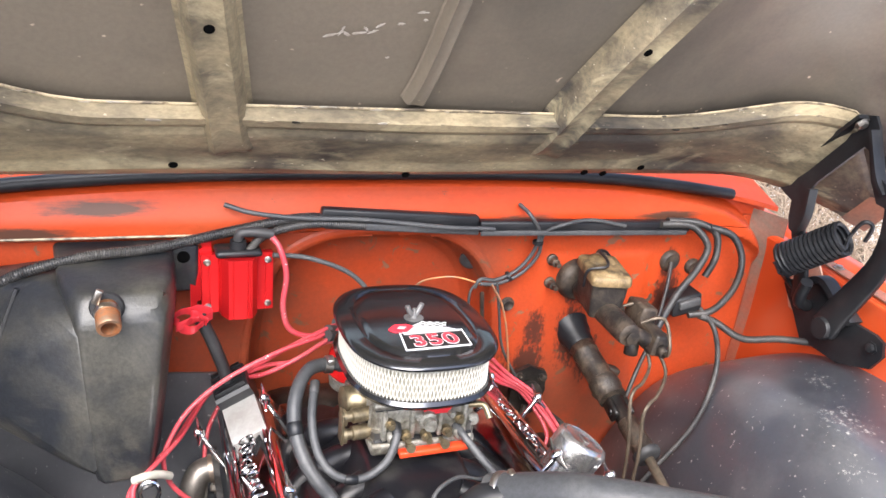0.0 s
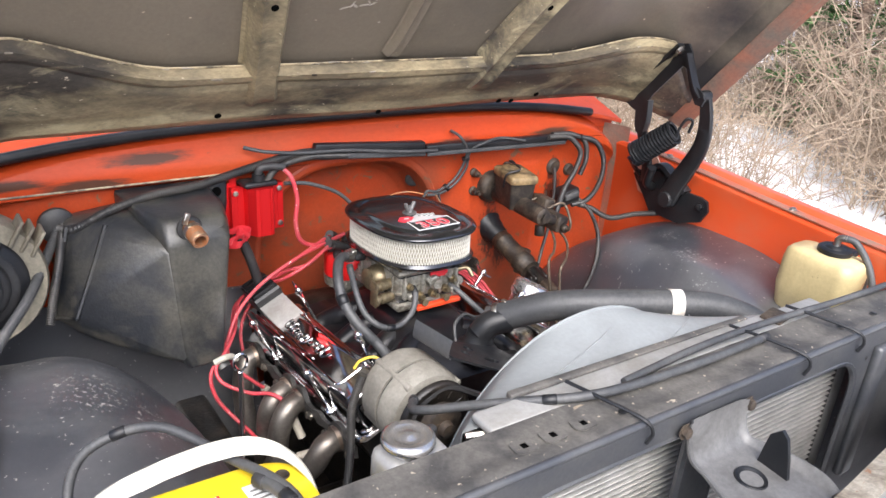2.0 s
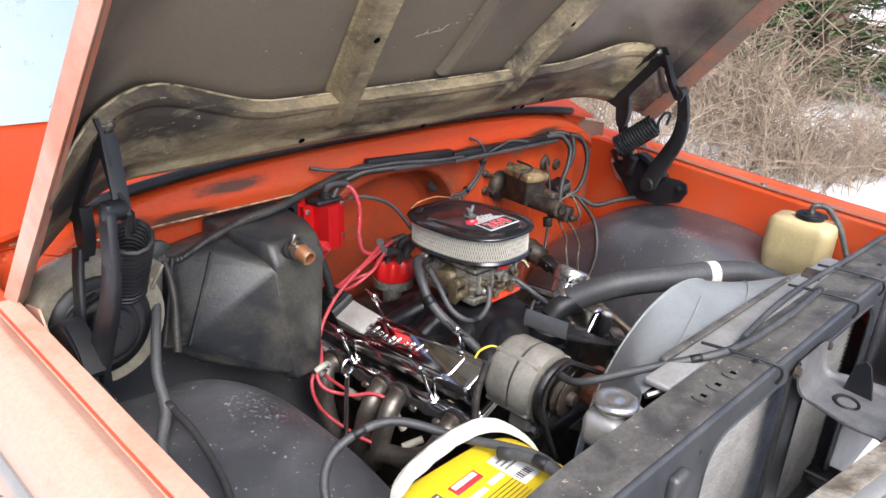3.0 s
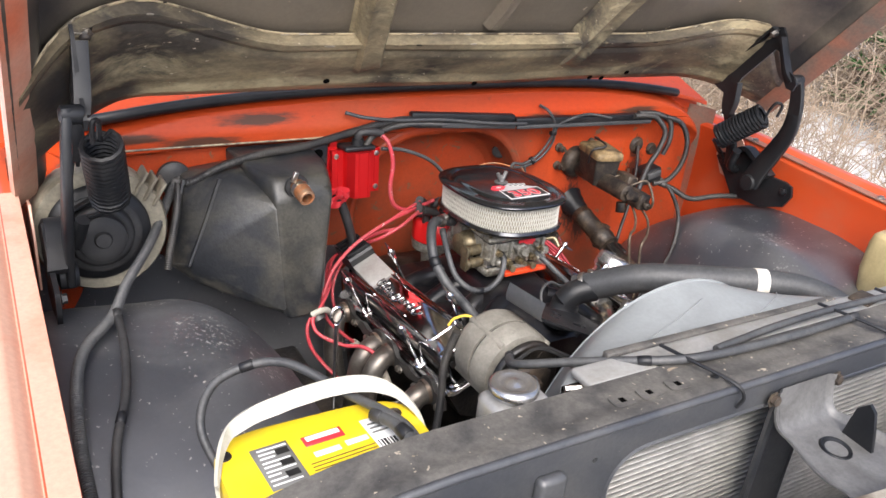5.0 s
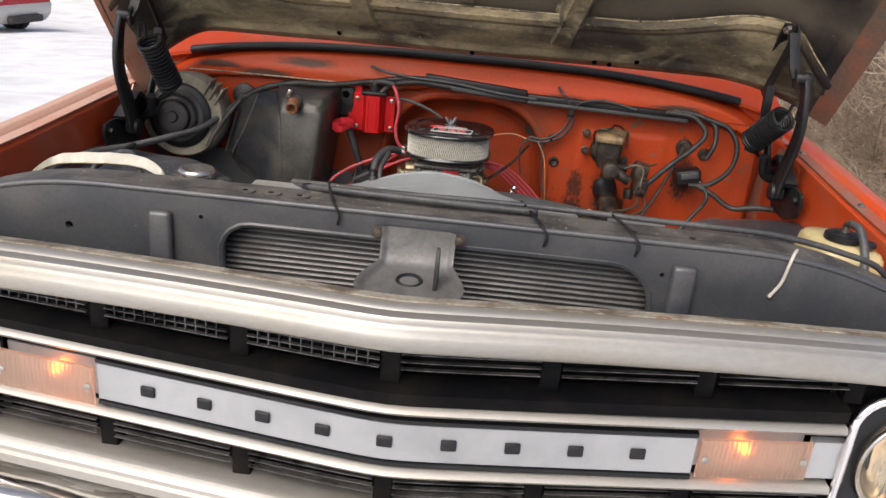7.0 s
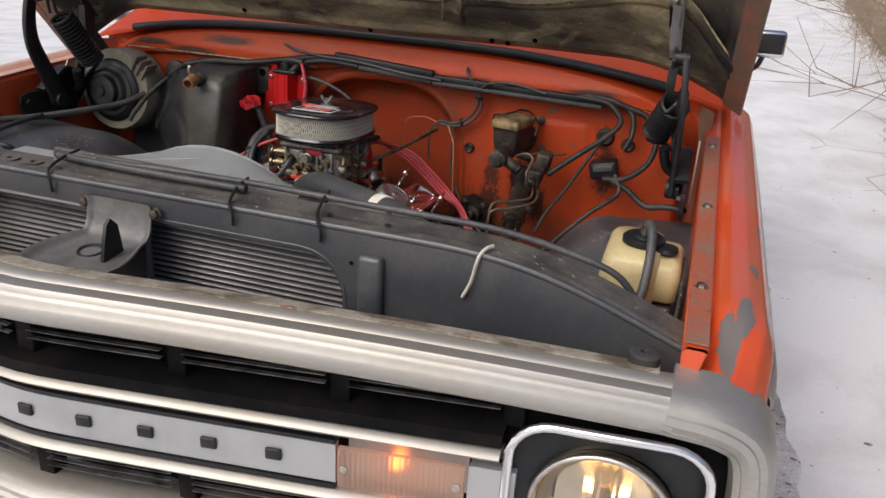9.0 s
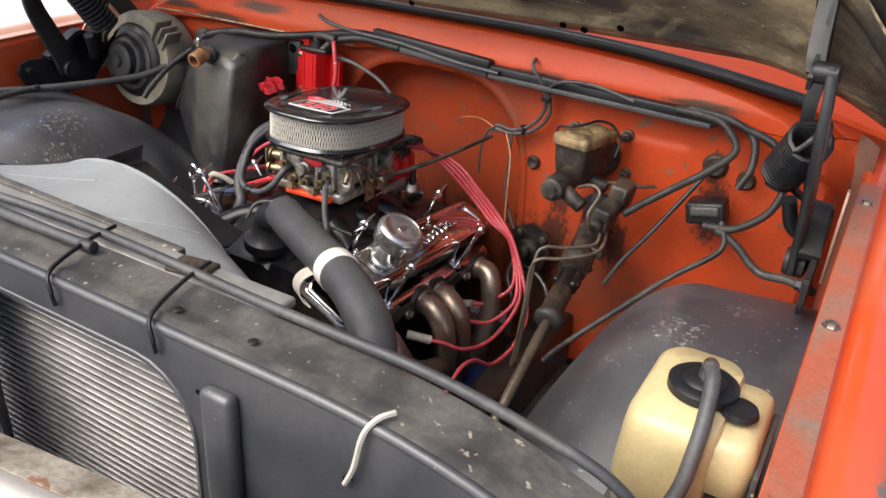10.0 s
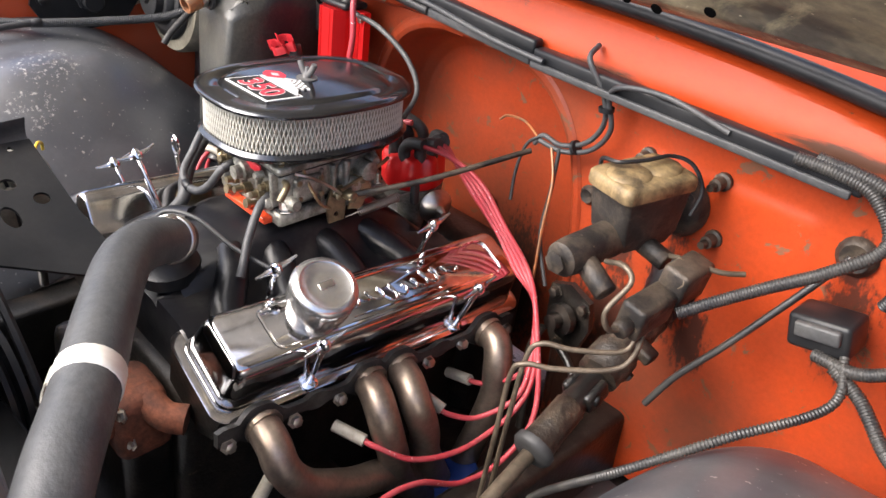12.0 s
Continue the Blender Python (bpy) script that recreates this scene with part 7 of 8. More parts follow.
# ---- ignition coil ----
coil = thing("ignition_coil", (-0.235, 1.0, 0.91), "red finned ignition coil on the firewall", "ignition coil")
CM = Matrix.Translation((-0.235, 0.992, 0.963)) @ pose(0, 0, 0, -4, 0, 2)
half = [(0.0, -0.037), (0.0105, -0.037), (0.0110, -0.0355), (0.0120, -0.0355), (0.0125, -0.037), (0.0190, -0.036), (0.0200, -0.034), (0.0290, -0.016), (0.0300, -0.004), (0.0315, 0.0), (0.0440, 0.0), (0.0445, 0.0012), (0.0455, 0.0012), (0.0460, 0.0), (0.058, 0.0), (0.058, 0.014)]
sec = [(-x, y) for x, y in half[::-1]] + half[1:]
part("finned_body", Geo().loft([[(x, y, z) for x, y in sec] for z in (-0.052, 0.050)]).flip(), RED_ANOD, coil, "red anodised finned body", sharp=20)
ob = coil.children[0]
ob.data.transform(CM)
for x in (-0.049, 0.049):
    for z in (-0.040, 0.038):
        part("screw", Geo().lathe([(0.006, 0), (0.006, 0.003), (0.003, 0.004)], CM @ Vector((x, -0.001, z)), (0, -1, 0), 12), STEEL, coil)
g = Geo().box((0, 0, 0.056), (0.074, 0.05, 0.012), bevel=0.005, m=CM)
g.lathe([(0.014, 0), (0.013, 0.016)], CM @ Vector((0, -0.006, 0.060)), (0, 0, 1), 14)
part("coil_tower", g, BLACK, coil)
part("coil_lead", Geo().tube([CM @ Vector((0.0, -0.006, 0.072)), CM @ Vector((0.004, -0.01, 0.088)), CM @ Vector((0.03, -0.014, 0.090)), CM @ Vector((0.055, -0.016, 0.086))], 0.0085, 10), RUBBER, coil, "black elbow boot")
part("coil_wire", Geo().tube([CM @ Vector((0.050, -0.016, 0.086)), (-0.170, 0.968, 1.030), (-0.160, 0.960, 0.985), (-0.165, 0.955, 0.930), (-0.150, 0.955, 0.885), (-0.10, 0.965, 0.865), (-0.03, 0.985, 0.872)], 0.005, 8), RED_WIRE, coil)
g = Geo().plate(rounded(-0.075, -0.055, -0.040, 0.075, 0.006), 0.004, CM @ Matrix.Translation((0, 0.016, 0)) @ XZ, [ring_pts(0.005, 10, (-0.06, 0.06)), ring_pts(0.005, 10, (-0.06, -0.04))])
part("mounting_plate", g, RED_ANOD, coil)
tag = thing("red_tag", (-0.315, 0.94, 0.91), "crumpled red tape tag on a black tube", "tag")
def ribbon(r, tall, twist, at):
    def point(u, v):
        a = 2 * math.pi * 1.15 * u + twist
        k = r * (1 + 0.22 * math.sin(3 * a + twist) + 0.10 * math.sin(7 * a))
        return at[0] + k * math.cos(a), at[1] + 0.55 * k * math.sin(a) - 0.006 * v, at[2] + tall * (v - 0.5) * (1 + 0.25 * math.sin(2 * a)) + 0.010 * math.sin(a + twist)
    return point


g = Geo().sheet(ribbon(0.026, 0.016, 0.3, (-0.312, 0.922, 0.936)), 40, 3, (0, 0, 0.0012))
g.sheet(ribbon(0.018, 0.014, 2.1, (-0.318, 0.916, 0.934)), 36, 3, (0, 0, 0.0012))
g.sheet(ribbon(0.012, 0.012, 4.0, (-0.300, 0.914, 0.942)), 30, 3, (0, 0, 0.0012))
part("tape", g, RED_TAG, tag)
cable("black_tube", [(-0.300, 0.935, 0.935), (-0.275, 0.935, 0.87), (-0.255, 0.94, 0.80), (-0.245, 0.945, 0.72), (-0.24, 0.95, 0.62)], 0.0105, RUBBER, "straight black rubber tube beside the heater box", "hose")

# ---- heater box ----
heater = thing("heater_box", (-0.47, 0.92, 0.72), "dusty black moulded heater box on the firewall", "heater box")


def hull(points, bevel):
    """The closed solid round the points, its edges rounded."""
    b = bmesh.new()
    for q in points:
        b.verts.new(q)
    bmesh.ops.convex_hull(b, input=b.verts)
    bmesh.ops.dissolve_limit(b, angle_limit=radians(4), verts=b.verts, edges=b.edges)
    bmesh.ops.bevel(b, geom=list(b.edges), offset=bevel, segments=3, profile=0.5, affect="EDGES")
    return Geo().bm(b)


part("nose", hull([(-0.452, 0.808, 0.722), (-0.382, 0.812, 0.724), (-0.366, 0.88, 0.722), (-0.366, 1.04, 0.722), (-0.50, 1.04, 0.722), (-0.470, 0.842, 0.975), (-0.352, 0.842, 0.985), (-0.334, 0.90, 0.985), (-0.330, 1.04, 0.985), (-0.466, 0.868, 1.014), (-0.356, 0.868, 1.014), (-0.340, 0.92, 1.022), (-0.336, 1.04, 1.026), (-0.515, 1.04, 1.026), (-0.500, 0.93, 1.020)], 0.009), PLASTIC, heater, sharp=30)
part("side_duct", hull([(-0.466, 0.842, 0.972), (-0.450, 0.812, 0.730), (-0.553, 0.940, 0.996), (-0.520, 0.950, 1.008), (-0.622, 0.918, 0.826), (-0.600, 0.912, 0.775), (-0.655, 0.955, 0.815), (-0.612, 0.985, 0.985), (-0.655, 1.04, 0.80), (-0.612, 1.04, 0.985), (-0.45, 1.04, 0.73), (-0.45, 1.04, 1.005)], 0.008), PLASTIC, heater, "faceted duct with a sloped triangular face", sharp=30)
g = Geo().tube([(-0.553, 0.936, 0.995), (-0.588, 0.926, 0.905), (-0.622, 0.914, 0.826)], 0.0045, 6)
g.tube([(-0.612, 0.981, 0.983), (-0.634, 0.966, 0.90), (-0.655, 0.952, 0.818)], 0.0045, 6)
g.tube([(-0.622, 0.914, 0.826), (-0.655, 0.951, 0.816)], 0.0045, 6)
part("moulded_rib", g, PLASTIC, heater)
part("drain_spout", Geo().lathe([(0.012, 0.0), (0.016, 0.006), (0.016, 0.024), (0.011, 0.025), (0.010, 0.006)], (-0.392, 0.822, 0.728), (0.3, -0.6, -0.7), 14), PLASTIC, heater)
part("mounting_ear", Geo().box((-0.318, 1.012, 0.985), (0.044, 0.014, 0.085), bevel=0.006), PLASTIC, heater)
part("ear_hole", Geo().lathe([(0.0105, -0.001), (0.0105, 0.001), (0.008, 0.0022), (0.001, 0.0012)], (-0.320, 1.0045, 1.006), (0, -1, 0), 14), HOLE, heater)
g = Geo().lathe([(0.024, 0), (0.022, 0.004), (0.013, 0.006)], (-0.428, 0.846, 1.003), (0, -1, 0.05), 16)
part("nipple_grommet", g, RUBBER, heater)
g = Geo().lathe([(0.014, 0.0), (0.014, 0.012), (0.0165, 0.014), (0.0165, 0.045), (0.015, 0.047), (0.011, 0.047), (0.011, 0.02)], (-0.428, 0.842, 1.006), (0.10, -1, -0.25), 18)
nip = part("heater_pipe", g, COPPER, heater, "stubby old copper heater pipe")
part("pipe_clamp", Geo().lathe([(0.0175, 0.010), (0.0175, 0.020)], (-0.428, 0.842, 1.006), (0.10, -1, -0.25), 18), STEEL, nip)
part("clamp_ear", Geo().box((-0.438, 0.828, 1.028), (0.010, 0.008, 0.022), (0, 20, 0), bevel=0.002), STEEL, nip)
# blower
blow = thing("heater_blower", (-0.80, 0.95, 0.78), "tan-dusted heater blower housing with a black motor", "blower")
bt = mat("tan-dusted steel", (0.36, 0.33, 0.25), 0.6, color2=(0.17, 0.15, 0.11), scale=9, grain=0.25, bump=0.15)
part("scroll", Geo().lathe([(0.06, 0.0), (0.115, 0.003), (0.12, 0.02), (0.12, 0.09), (0.115, 0.10), (0.06, 0.10)], (-0.775, 1.03, 0.905), (0, -1, 0.12), 36), bt, blow, "tan dusty scroll")
part("motor", Geo().lathe([(0.074, 0.0), (0.074, 0.010), (0.068, 0.014), (0.060, 0.013), (0.057, 0.026), (0.050, 0.030), (0.044, 0.028), (0.042, 0.044), (0.034, 0.048), (0.016, 0.047), (0.013, 0.054), (0.001, 0.055)], (-0.78, 0.925, 0.915), (0, -1, 0.12), 32), RUBBER, blow)
part("motor_flange", Geo().lathe([(0.088, 0.0), (0.092, 0.004), (0.086, 0.012), (0.056, 0.014)], (-0.78, 0.931, 0.915), (0, -1, 0.12), 32), BLACK, blow)
g = Geo()
for k in range(3):
    g.box((-0.70 + 0.016 * k, 0.955, 1.00 - 0.012 * k), (0.006, 0.05, 0.05), (0, 30, 0), bevel=0.002)
part("scroll_rib", g, bt, blow)
part("wire_grommet", Geo().lathe([(0.034, 0), (0.034, 0.01), (0.026, 0.016), (0.012, 0.018)], (-0.622, 1.028, 0.972), (0, -1, 0), 20), RUBBER, blow)

# ---- master cylinder and steering column ----
mc = thing("master_cylinder", (0.44, 0.93, 0.87), "grimy brake master cylinder with a tan lid and wire bail", "brake cylinder")
MM = Matrix.Translation((0.436, 0.946, 0.014)) @ pose(0, 0, 0, 0, 0, -12) @ Matrix.Diagonal((1.0, 0.68, 1, 1))
rings = []
for z, k in ((0.878, 0.70), (0.896, 0.86), (0.930, 0.94), (0.944, 0.96), (0.952, 1.02)):
    rings.append([MM @ Vector((x * k, y * k, z)) for x, y in rounded(-0.036, -0.078, 0.036, 0.078, 0.012)])
part("reservoir", Geo().loft(rings), MC_BLACK, mc, "soot-black cast reservoir")
rings = []
for z, k in ((0.951, 1.03), (0.956, 1.05), (0.966, 1.03), (0.970, 0.95), (0.9705, 0.5)):
    rings.append([MM @ Vector((x * k, y * k, z)) for x, y in rounded(-0.037, -0.080, 0.037, 0.080, 0.013)])
lidm = part("lid", Geo().loft(rings), RESERVOIR, mc, "stained tan lid")
for dy in (-0.035, 0.036):
    part("lid_dome", Geo().lathe([(0.029, 0.0), (0.027, 0.003), (0.018, 0.0055), (0.001, 0.006)], MM @ Vector((0, dy, 0.970)), (0, 0, 1), 20, 0.9), RESERVOIR, lidm)
part("bore", Geo().lathe([(0.016, 0.0), (0.021, 0.003), (0.023, 0.02), (0.023, 0.19), (0.018, 0.20)], (0.430, 0.815, 0.905), (0.03, 1, 0.0), 20), DIRTY_IRON, mc)
part("end_plug", Geo().lathe([(0.010, 0), (0.014, 0.004), (0.006, 0.006)], (0.430, 0.810, 0.905), (0, -1, 0), 6), DIRTY_IRON, mc)
part("outlet", Geo().cyl((0.445, 0.845, 0.900), (0.485, 0.838, 0.880), 0.014, 12), DIRTY_IRON, mc)
part("outlet", Geo().cyl((0.452, 0.945, 0.895), (0.492, 0.945, 0.885), 0.013, 12), DIRTY_IRON, mc)
bail = [MM @ Vector(q) for q in ((-0.043, -0.03, 0.935), (-0.043, -0.045, 0.972), (-0.01, -0.05, 0.983), (0.0, 0.0, 0.984), (0.0, 0.06, 0.982), (0.02, 0.085, 0.975), (0.04, 0.088, 0.95), (0.042, 0.07, 0.92))]
part("wire_bail", Geo().tube(bail, 0.0028, 6), BLACK, mc)
g = Geo().lathe([(0.044, 0.0), (0.044, 0.010), (0.036, 0.022), (0.028, 0.026)], (0.437, 1.045, 0.912), (0, -1, 0), 24)
part("firewall_flange", g, DIRTY_IRON, mc)
for x, z in ((0.378, 0.955), (0.487, 0.962), (0.380, 0.905), (0.495, 0.885)):
    part("mounting_nut", Geo().lathe([(0.012, 0.0), (0.012, 0.006), (0.0085, 0.008), (0.0085, 0.022), (0.005, 0.023), (0.005, 0.034)], (x, 1.048, z), (0, -1, 0), 12), DIRTY_IRON, mc)
# proportioning block and brake lines
blk = thing("brake_valve", (0.515, 0.86, 0.83), "grimy brass brake valve block with steel lines", "brake valve")
g = Geo().box((0.520, 0.872, 0.862), (0.034, 0.070, 0.044), (0, 10, 0), bevel=0.006)
g.box((0.526, 0.930, 0.884), (0.036, 0.060, 0.050), (0, 10, 0), bevel=0.006)
g.cyl((0.520, 0.840, 0.858), (0.519, 0.822, 0.855), 0.011, 8)
g.cyl((0.500, 0.900, 0.842), (0.498, 0.895, 0.815), 0.014, 10)
part("valve_body", g, DIRTY_IRON, blk)
for pts in ([(0.470, 0.848, 0.912), (0.500, 0.838, 0.925), (0.516, 0.832, 0.914), (0.510, 0.804, 0.886), (0.514, 0.808, 0.862), (0.519, 0.826, 0.856)],
            [(0.492, 0.945, 0.895), (0.525, 0.94, 0.905), (0.555, 0.955, 0.900), (0.575, 0.975, 0.900)],
            [(0.512, 0.876, 0.845), (0.519, 0.864, 0.822), (0.512, 0.848, 0.808), (0.474, 0.810, 0.806), (0.444, 0.790, 0.806), (0.433, 0.778, 0.785), (0.435, 0.758, 0.700), (0.432, 0.745, 0.58)],
            [(0.528, 0.866, 0.845), (0.536, 0.838, 0.822), (0.526, 0.815, 0.808), (0.482, 0.772, 0.802), (0.452, 0.752, 0.800), (0.440, 0.744, 0.780), (0.440, 0.732, 0.700), (0.432, 0.725, 0.58)]):
    part("brake_line", Geo().tube(pts, 0.0034, 8), TUBE_STEEL, blk)
col = thing("steering_column", (0.47, 0.85, 0.66), "grimy steering column with a universal joint", "steering column")
CD = Vector((0.075, -0.94, -0.333)).normalized()
CO = Vector((0.455, 1.066, 0.792))
part("column_tube", Geo().lathe([(0.0265, 0.0), (0.0265, 0.075), (0.0280, 0.077), (0.0280, 0.084), (0.0265, 0.086), (0.0265, 0.150), (0.0300, 0.152), (0.0310, 0.176), (0.0280, 0.180), (0.0285, 0.196), (0.016, 0.200)], CO, CD, 24), COLUMN_GRIME, col, sharp=40)
for k, a in ((0.120, 0.9), (0.164, -0.4), (0.164, 1.0)):
    nrm = (CD.cross(Vector((1, 0, 0))).normalized() * -math.cos(a) + Vector((1, 0, 0)) * math.sin(a)).normalized()
    part("collar_bolt", bolt(Geo(), CO + CD * k + nrm * 0.028, nrm, 0.0065, 0.006), DIRTY_IRON, col)
part("column_boot", Geo().lathe([(0.044, -0.01), (0.044, 0.010), (0.037, 0.016), (0.034, 0.034), (0.030, 0.040), (0.029, 0.058), (0.0265, 0.062)], CO, CD, 22), BLACK, col)
yoke = part("universal_joint", Geo().lathe([(0.016, 0.196), (0.018, 0.204), (0.018, 0.252), (0.020, 0.258)], CO, CD, 16), GREASE, col)
for q in (1, -1):
    part("yoke_ear", Geo().box(CO + CD * 0.222 + Vector((q * 0.017, 0, 0)), (0.012, 0.040, 0.030), (19, 0, 0), bevel=0.005), GREASE, yoke)
part("joint_cross", Geo().cyl(CO + CD * 0.226 + Vector((-0.026, 0, 0)), CO + CD * 0.226 + Vector((0.026, 0, 0)), 0.008, 12), GREASE, yoke)
part("slip_collar", Geo().lathe([(0.017, 0.250), (0.0205, 0.254), (0.0210, 0.300), (0.0225, 0.318), (0.024, 0.322)], CO, CD, 20), COLUMN_GRIME, col)
part("rubber_seal", Geo().lathe([(0.022, 0.320), (0.027, 0.322), (0.0275, 0.330), (0.023, 0.336), (0.010, 0.337)], CO, CD, 20), RUBBER, col)
part("clamp_lug", Geo().box((0.495, 0.940, 0.752), (0.030, 0.022, 0.018), (0, 20, 0), bevel=0.004), DIRTY_IRON, col)
part("lower_shaft", Geo().cyl(CO + CD * 0.33, (0.492, 0.50, 0.580), 0.0095, 14), TUBE_STEEL, col, "bare steel lower shaft")
link = thing("shift_linkage", (0.345, 0.98, 0.66), "greasy black shift linkage and bracket low on the firewall", "linkage")
part("bracket", Geo().plate([(0.300, 0.735), (0.335, 0.750), (0.372, 0.735), (0.378, 0.690), (0.360, 0.640), (0.318, 0.625), (0.300, 0.665)], 0.010, at_y(0.985)), GREASE, link)
part("bell_crank", Geo().lathe([(0.010, 0.0), (0.024, 0.004), (0.024, 0.016), (0.012, 0.018), (0.012, 0.034), (0.006, 0.036)], (0.338, 0.982, 0.695), (-0.1, -1, 0.1), 18), GREASE, link)
for pts in ([(0.320, 0.955, 0.680), (0.312, 0.94, 0.640), (0.335, 0.92, 0.600), (0.345, 0.90, 0.53)], [(0.350, 0.955, 0.665), (0.385, 0.945, 0.650), (0.410, 0.93, 0.620), (0.415, 0.90, 0.54)]):
    part("rod", Geo().tube(pts, 0.0062, 8), GREASE, link)
for x, z in ((0.312, 0.728), (0.365, 0.725), (0.330, 0.642)):
    part("bracket_bolt", bolt(Geo(), (x, 0.984, z), (0, -1, 0), 0.008, 0.010), DIRTY_IRON, link)
part("steering_box", Geo().box((0.50, 0.38, 0.52), (0.10, 0.16, 0.14), bevel=0.03, seg=3), GREASE, col)

# ---- looms and cables ----
trough = thing("wiring_trough", (0.2, 1.02, 1.04), "flat black wiring trough along the cowl", "wiring trough")
part("trough", Geo().box((0.048, 1.015, 1.062), (0.29, 0.020, 0.026), (0, 4.0, 0), bevel=0.004), BLACK, trough)
part("trough_face", Geo().box((0.05, 1.003, 1.048), (0.285, 0.010, 0.014), (0, 4.0, 0), bevel=0.003), HOSE, trough)
part("trough", Geo().box((0.425, 1.012, 1.040), (0.46, 0.022, 0.022), (0, 1.4, 0), bevel=0.004), BLACK, trough)
part("trough_face", Geo().box((0.420, 0.999, 1.030), (0.45, 0.006, 0.010), (0, 1.4, 0), bevel=0.002), HOSE, trough)
L1, RP = "black corrugated wiring loom along the firewall", (0.0036, 0.0006)
cable("wiring_loom", [(-0.625, 1.015, 0.968), (-0.600, 0.975, 0.978), (-0.545, 0.960, 1.010), (-0.46, 0.965, 1.030), (-0.36, 0.985, 1.032), (-0.24, 1.005, 1.050), (-0.13, 1.010, 1.068), (-0.05, 1.008, 1.062)], 0.0085, LOOM, L1, "wiring loom", "wiring looms", RP, 10)
cable("wiring_loom", [(-0.22, 0.985, 1.020), (-0.19, 0.995, 1.045), (-0.12, 1.000, 1.060), (-0.02, 1.0, 1.055)], 0.0072, LOOM, L1, "wiring loom", "wiring looms", (0.0034, 0.0005), 10)
cable("wiring_loom", [(0.58, 0.998, 1.044), (0.63, 1.0, 1.042), (0.668, 1.0, 1.032), (0.698, 0.988, 0.995), (0.664, 0.965, 0.955), (0.616, 0.945, 0.917), (0.575, 0.918, 0.886), (0.545, 0.895, 0.862)], 0.0072, LOOM, L1, "wiring loom", "wiring looms", (0.0034, 0.0005), 10)
cable("wiring_loom", [(0.60, 1.006, 1.048), (0.67, 1.005, 1.043), (0.72, 1.0, 1.020), (0.730, 0.995, 0.97), (0.715, 0.995, 0.925)], 0.0072, LOOM, L1, "wiring loom", "wiring looms", (0.0034, 0.0005), 10)
cable("wiring_loom", [(0.70, 1.0, 1.035), (0.76, 0.995, 1.015), (0.790, 0.985, 0.965), (0.780, 0.975, 0.905), (0.73, 0.965, 0.860), (0.675, 0.97, 0.850)], 0.0072, LOOM, L1, "wiring loom", "wiring looms", (0.0034, 0.0005), 10)
cable("wiring_loom", [(0.70, 0.965, 0.85), (0.74, 0.955, 0.835), (0.79, 0.925, 0.81), (0.84, 0.88, 0.83), (0.885, 0.83, 0.845)], 0.0075, LOOM, "thin black loom running to the fender", "wiring loom", "wiring looms", (0.0034, 0.0005), 8)
cable("wiring_loom", [(0.478, 0.770, 0.585), (0.505, 0.772, 0.625), (0.586, 0.778, 0.722), (0.661, 0.837, 0.794), (0.720, 0.930, 0.828), (0.705, 0.975, 0.862)], 0.0052, LOOM, "thin black loom over the wheel housing", "wiring loom", "wiring looms", (0.0042, 0.0006), 8)
cable("control_cable", [(0.657, 1.038, 0.940), (0.630, 1.00, 0.890), (0.585, 0.955, 0.812), (0.548, 0.930, 0.752), (0.525, 0.915, 0.700)], 0.0045, LOOM, "thin black cable slanting down the firewall")
cable("wiring_loom", [(-0.622, 1.01, 0.970), (-0.642, 0.985, 0.945), (-0.698, 0.891, 0.898), (-0.760, 0.77, 0.887), (-0.802, 0.660, 0.888), (-0.862, 0.555, 0.888), (-0.886, 0.40, 0.872), (-0.885, 0.25, 0.80), (-0.88, 0.12, 0.66)], 0.0085, HOSE, "black loom dropping from a grommet along the fender", "wiring loom", "wiring looms", RP, 10)
cable("wiring_loom", [(-0.615, 1.01, 0.975), (-0.640, 0.93, 0.93), (-0.665, 0.88, 0.88), (-0.675, 0.86, 0.85)], 0.007, LOOM, "short loose loom beside the heater box", "wiring loom", "wiring looms", (0.0042, 0.0006), 8)
cable("wiring_loom", [(-0.795, 0.665, 0.892), (-0.800, 0.57, 0.888), (-0.815, 0.473, 0.872), (-0.845, 0.38, 0.845), (-0.86, 0.28, 0.79), (-0.86, 0.18, 0.66)], 0.0065, RUBBER, "thin black wire on the wheel housing", "wiring loom", "wiring looms")
cable("speedometer_cable", [(-0.254, 1.022, 1.089), (-0.21, 1.005, 1.080), (-0.13, 0.998, 1.072), (-0.02, 0.995, 1.068), (0.12, 0.992, 1.052), (0.22, 0.995, 1.045)], 0.0042, HOSE, "grey rod-like cable across the cowl")
cable("control_cable", [(0.281, 1.030, 1.079), (0.292, 1.0, 1.068), (0.318, 1.005, 1.030), (0.318, 1.018, 0.985), (0.292, 1.022, 0.947), (0.250, 1.022, 0.928), (0.218, 1.020, 0.932), (0.205, 1.018, 0.915)], 0.0038, HOSE, "looped grey control cable tied to the firewall")
cable("control_cable", [(0.50, 1.0, 1.042), (0.42, 0.995, 1.058), (0.36, 0.985, 1.055), (0.328, 1.005, 1.028), (0.330, 1.018, 0.980), (0.302, 1.022, 0.940), (0.255, 1.020, 0.921), (0.215, 1.016, 0.924)], 0.0038, HOSE, "looped grey control cable tied to the firewall")
cable("loose_wire", [(0.240, 1.015, 0.922), (0.262, 1.00, 0.88), (0.272, 0.98, 0.82), (0.280, 0.965, 0.74)], 0.0022, COPPER, "thin tan wire hanging down", "wire")
cable("loose_wire", [(0.222, 1.015, 0.922), (0.17, 1.035, 0.932), (0.12, 1.05, 0.922), (0.10, 1.055, 0.908)], 0.002, COPPER, "thin coppery wire across the firewall recess", "wire")
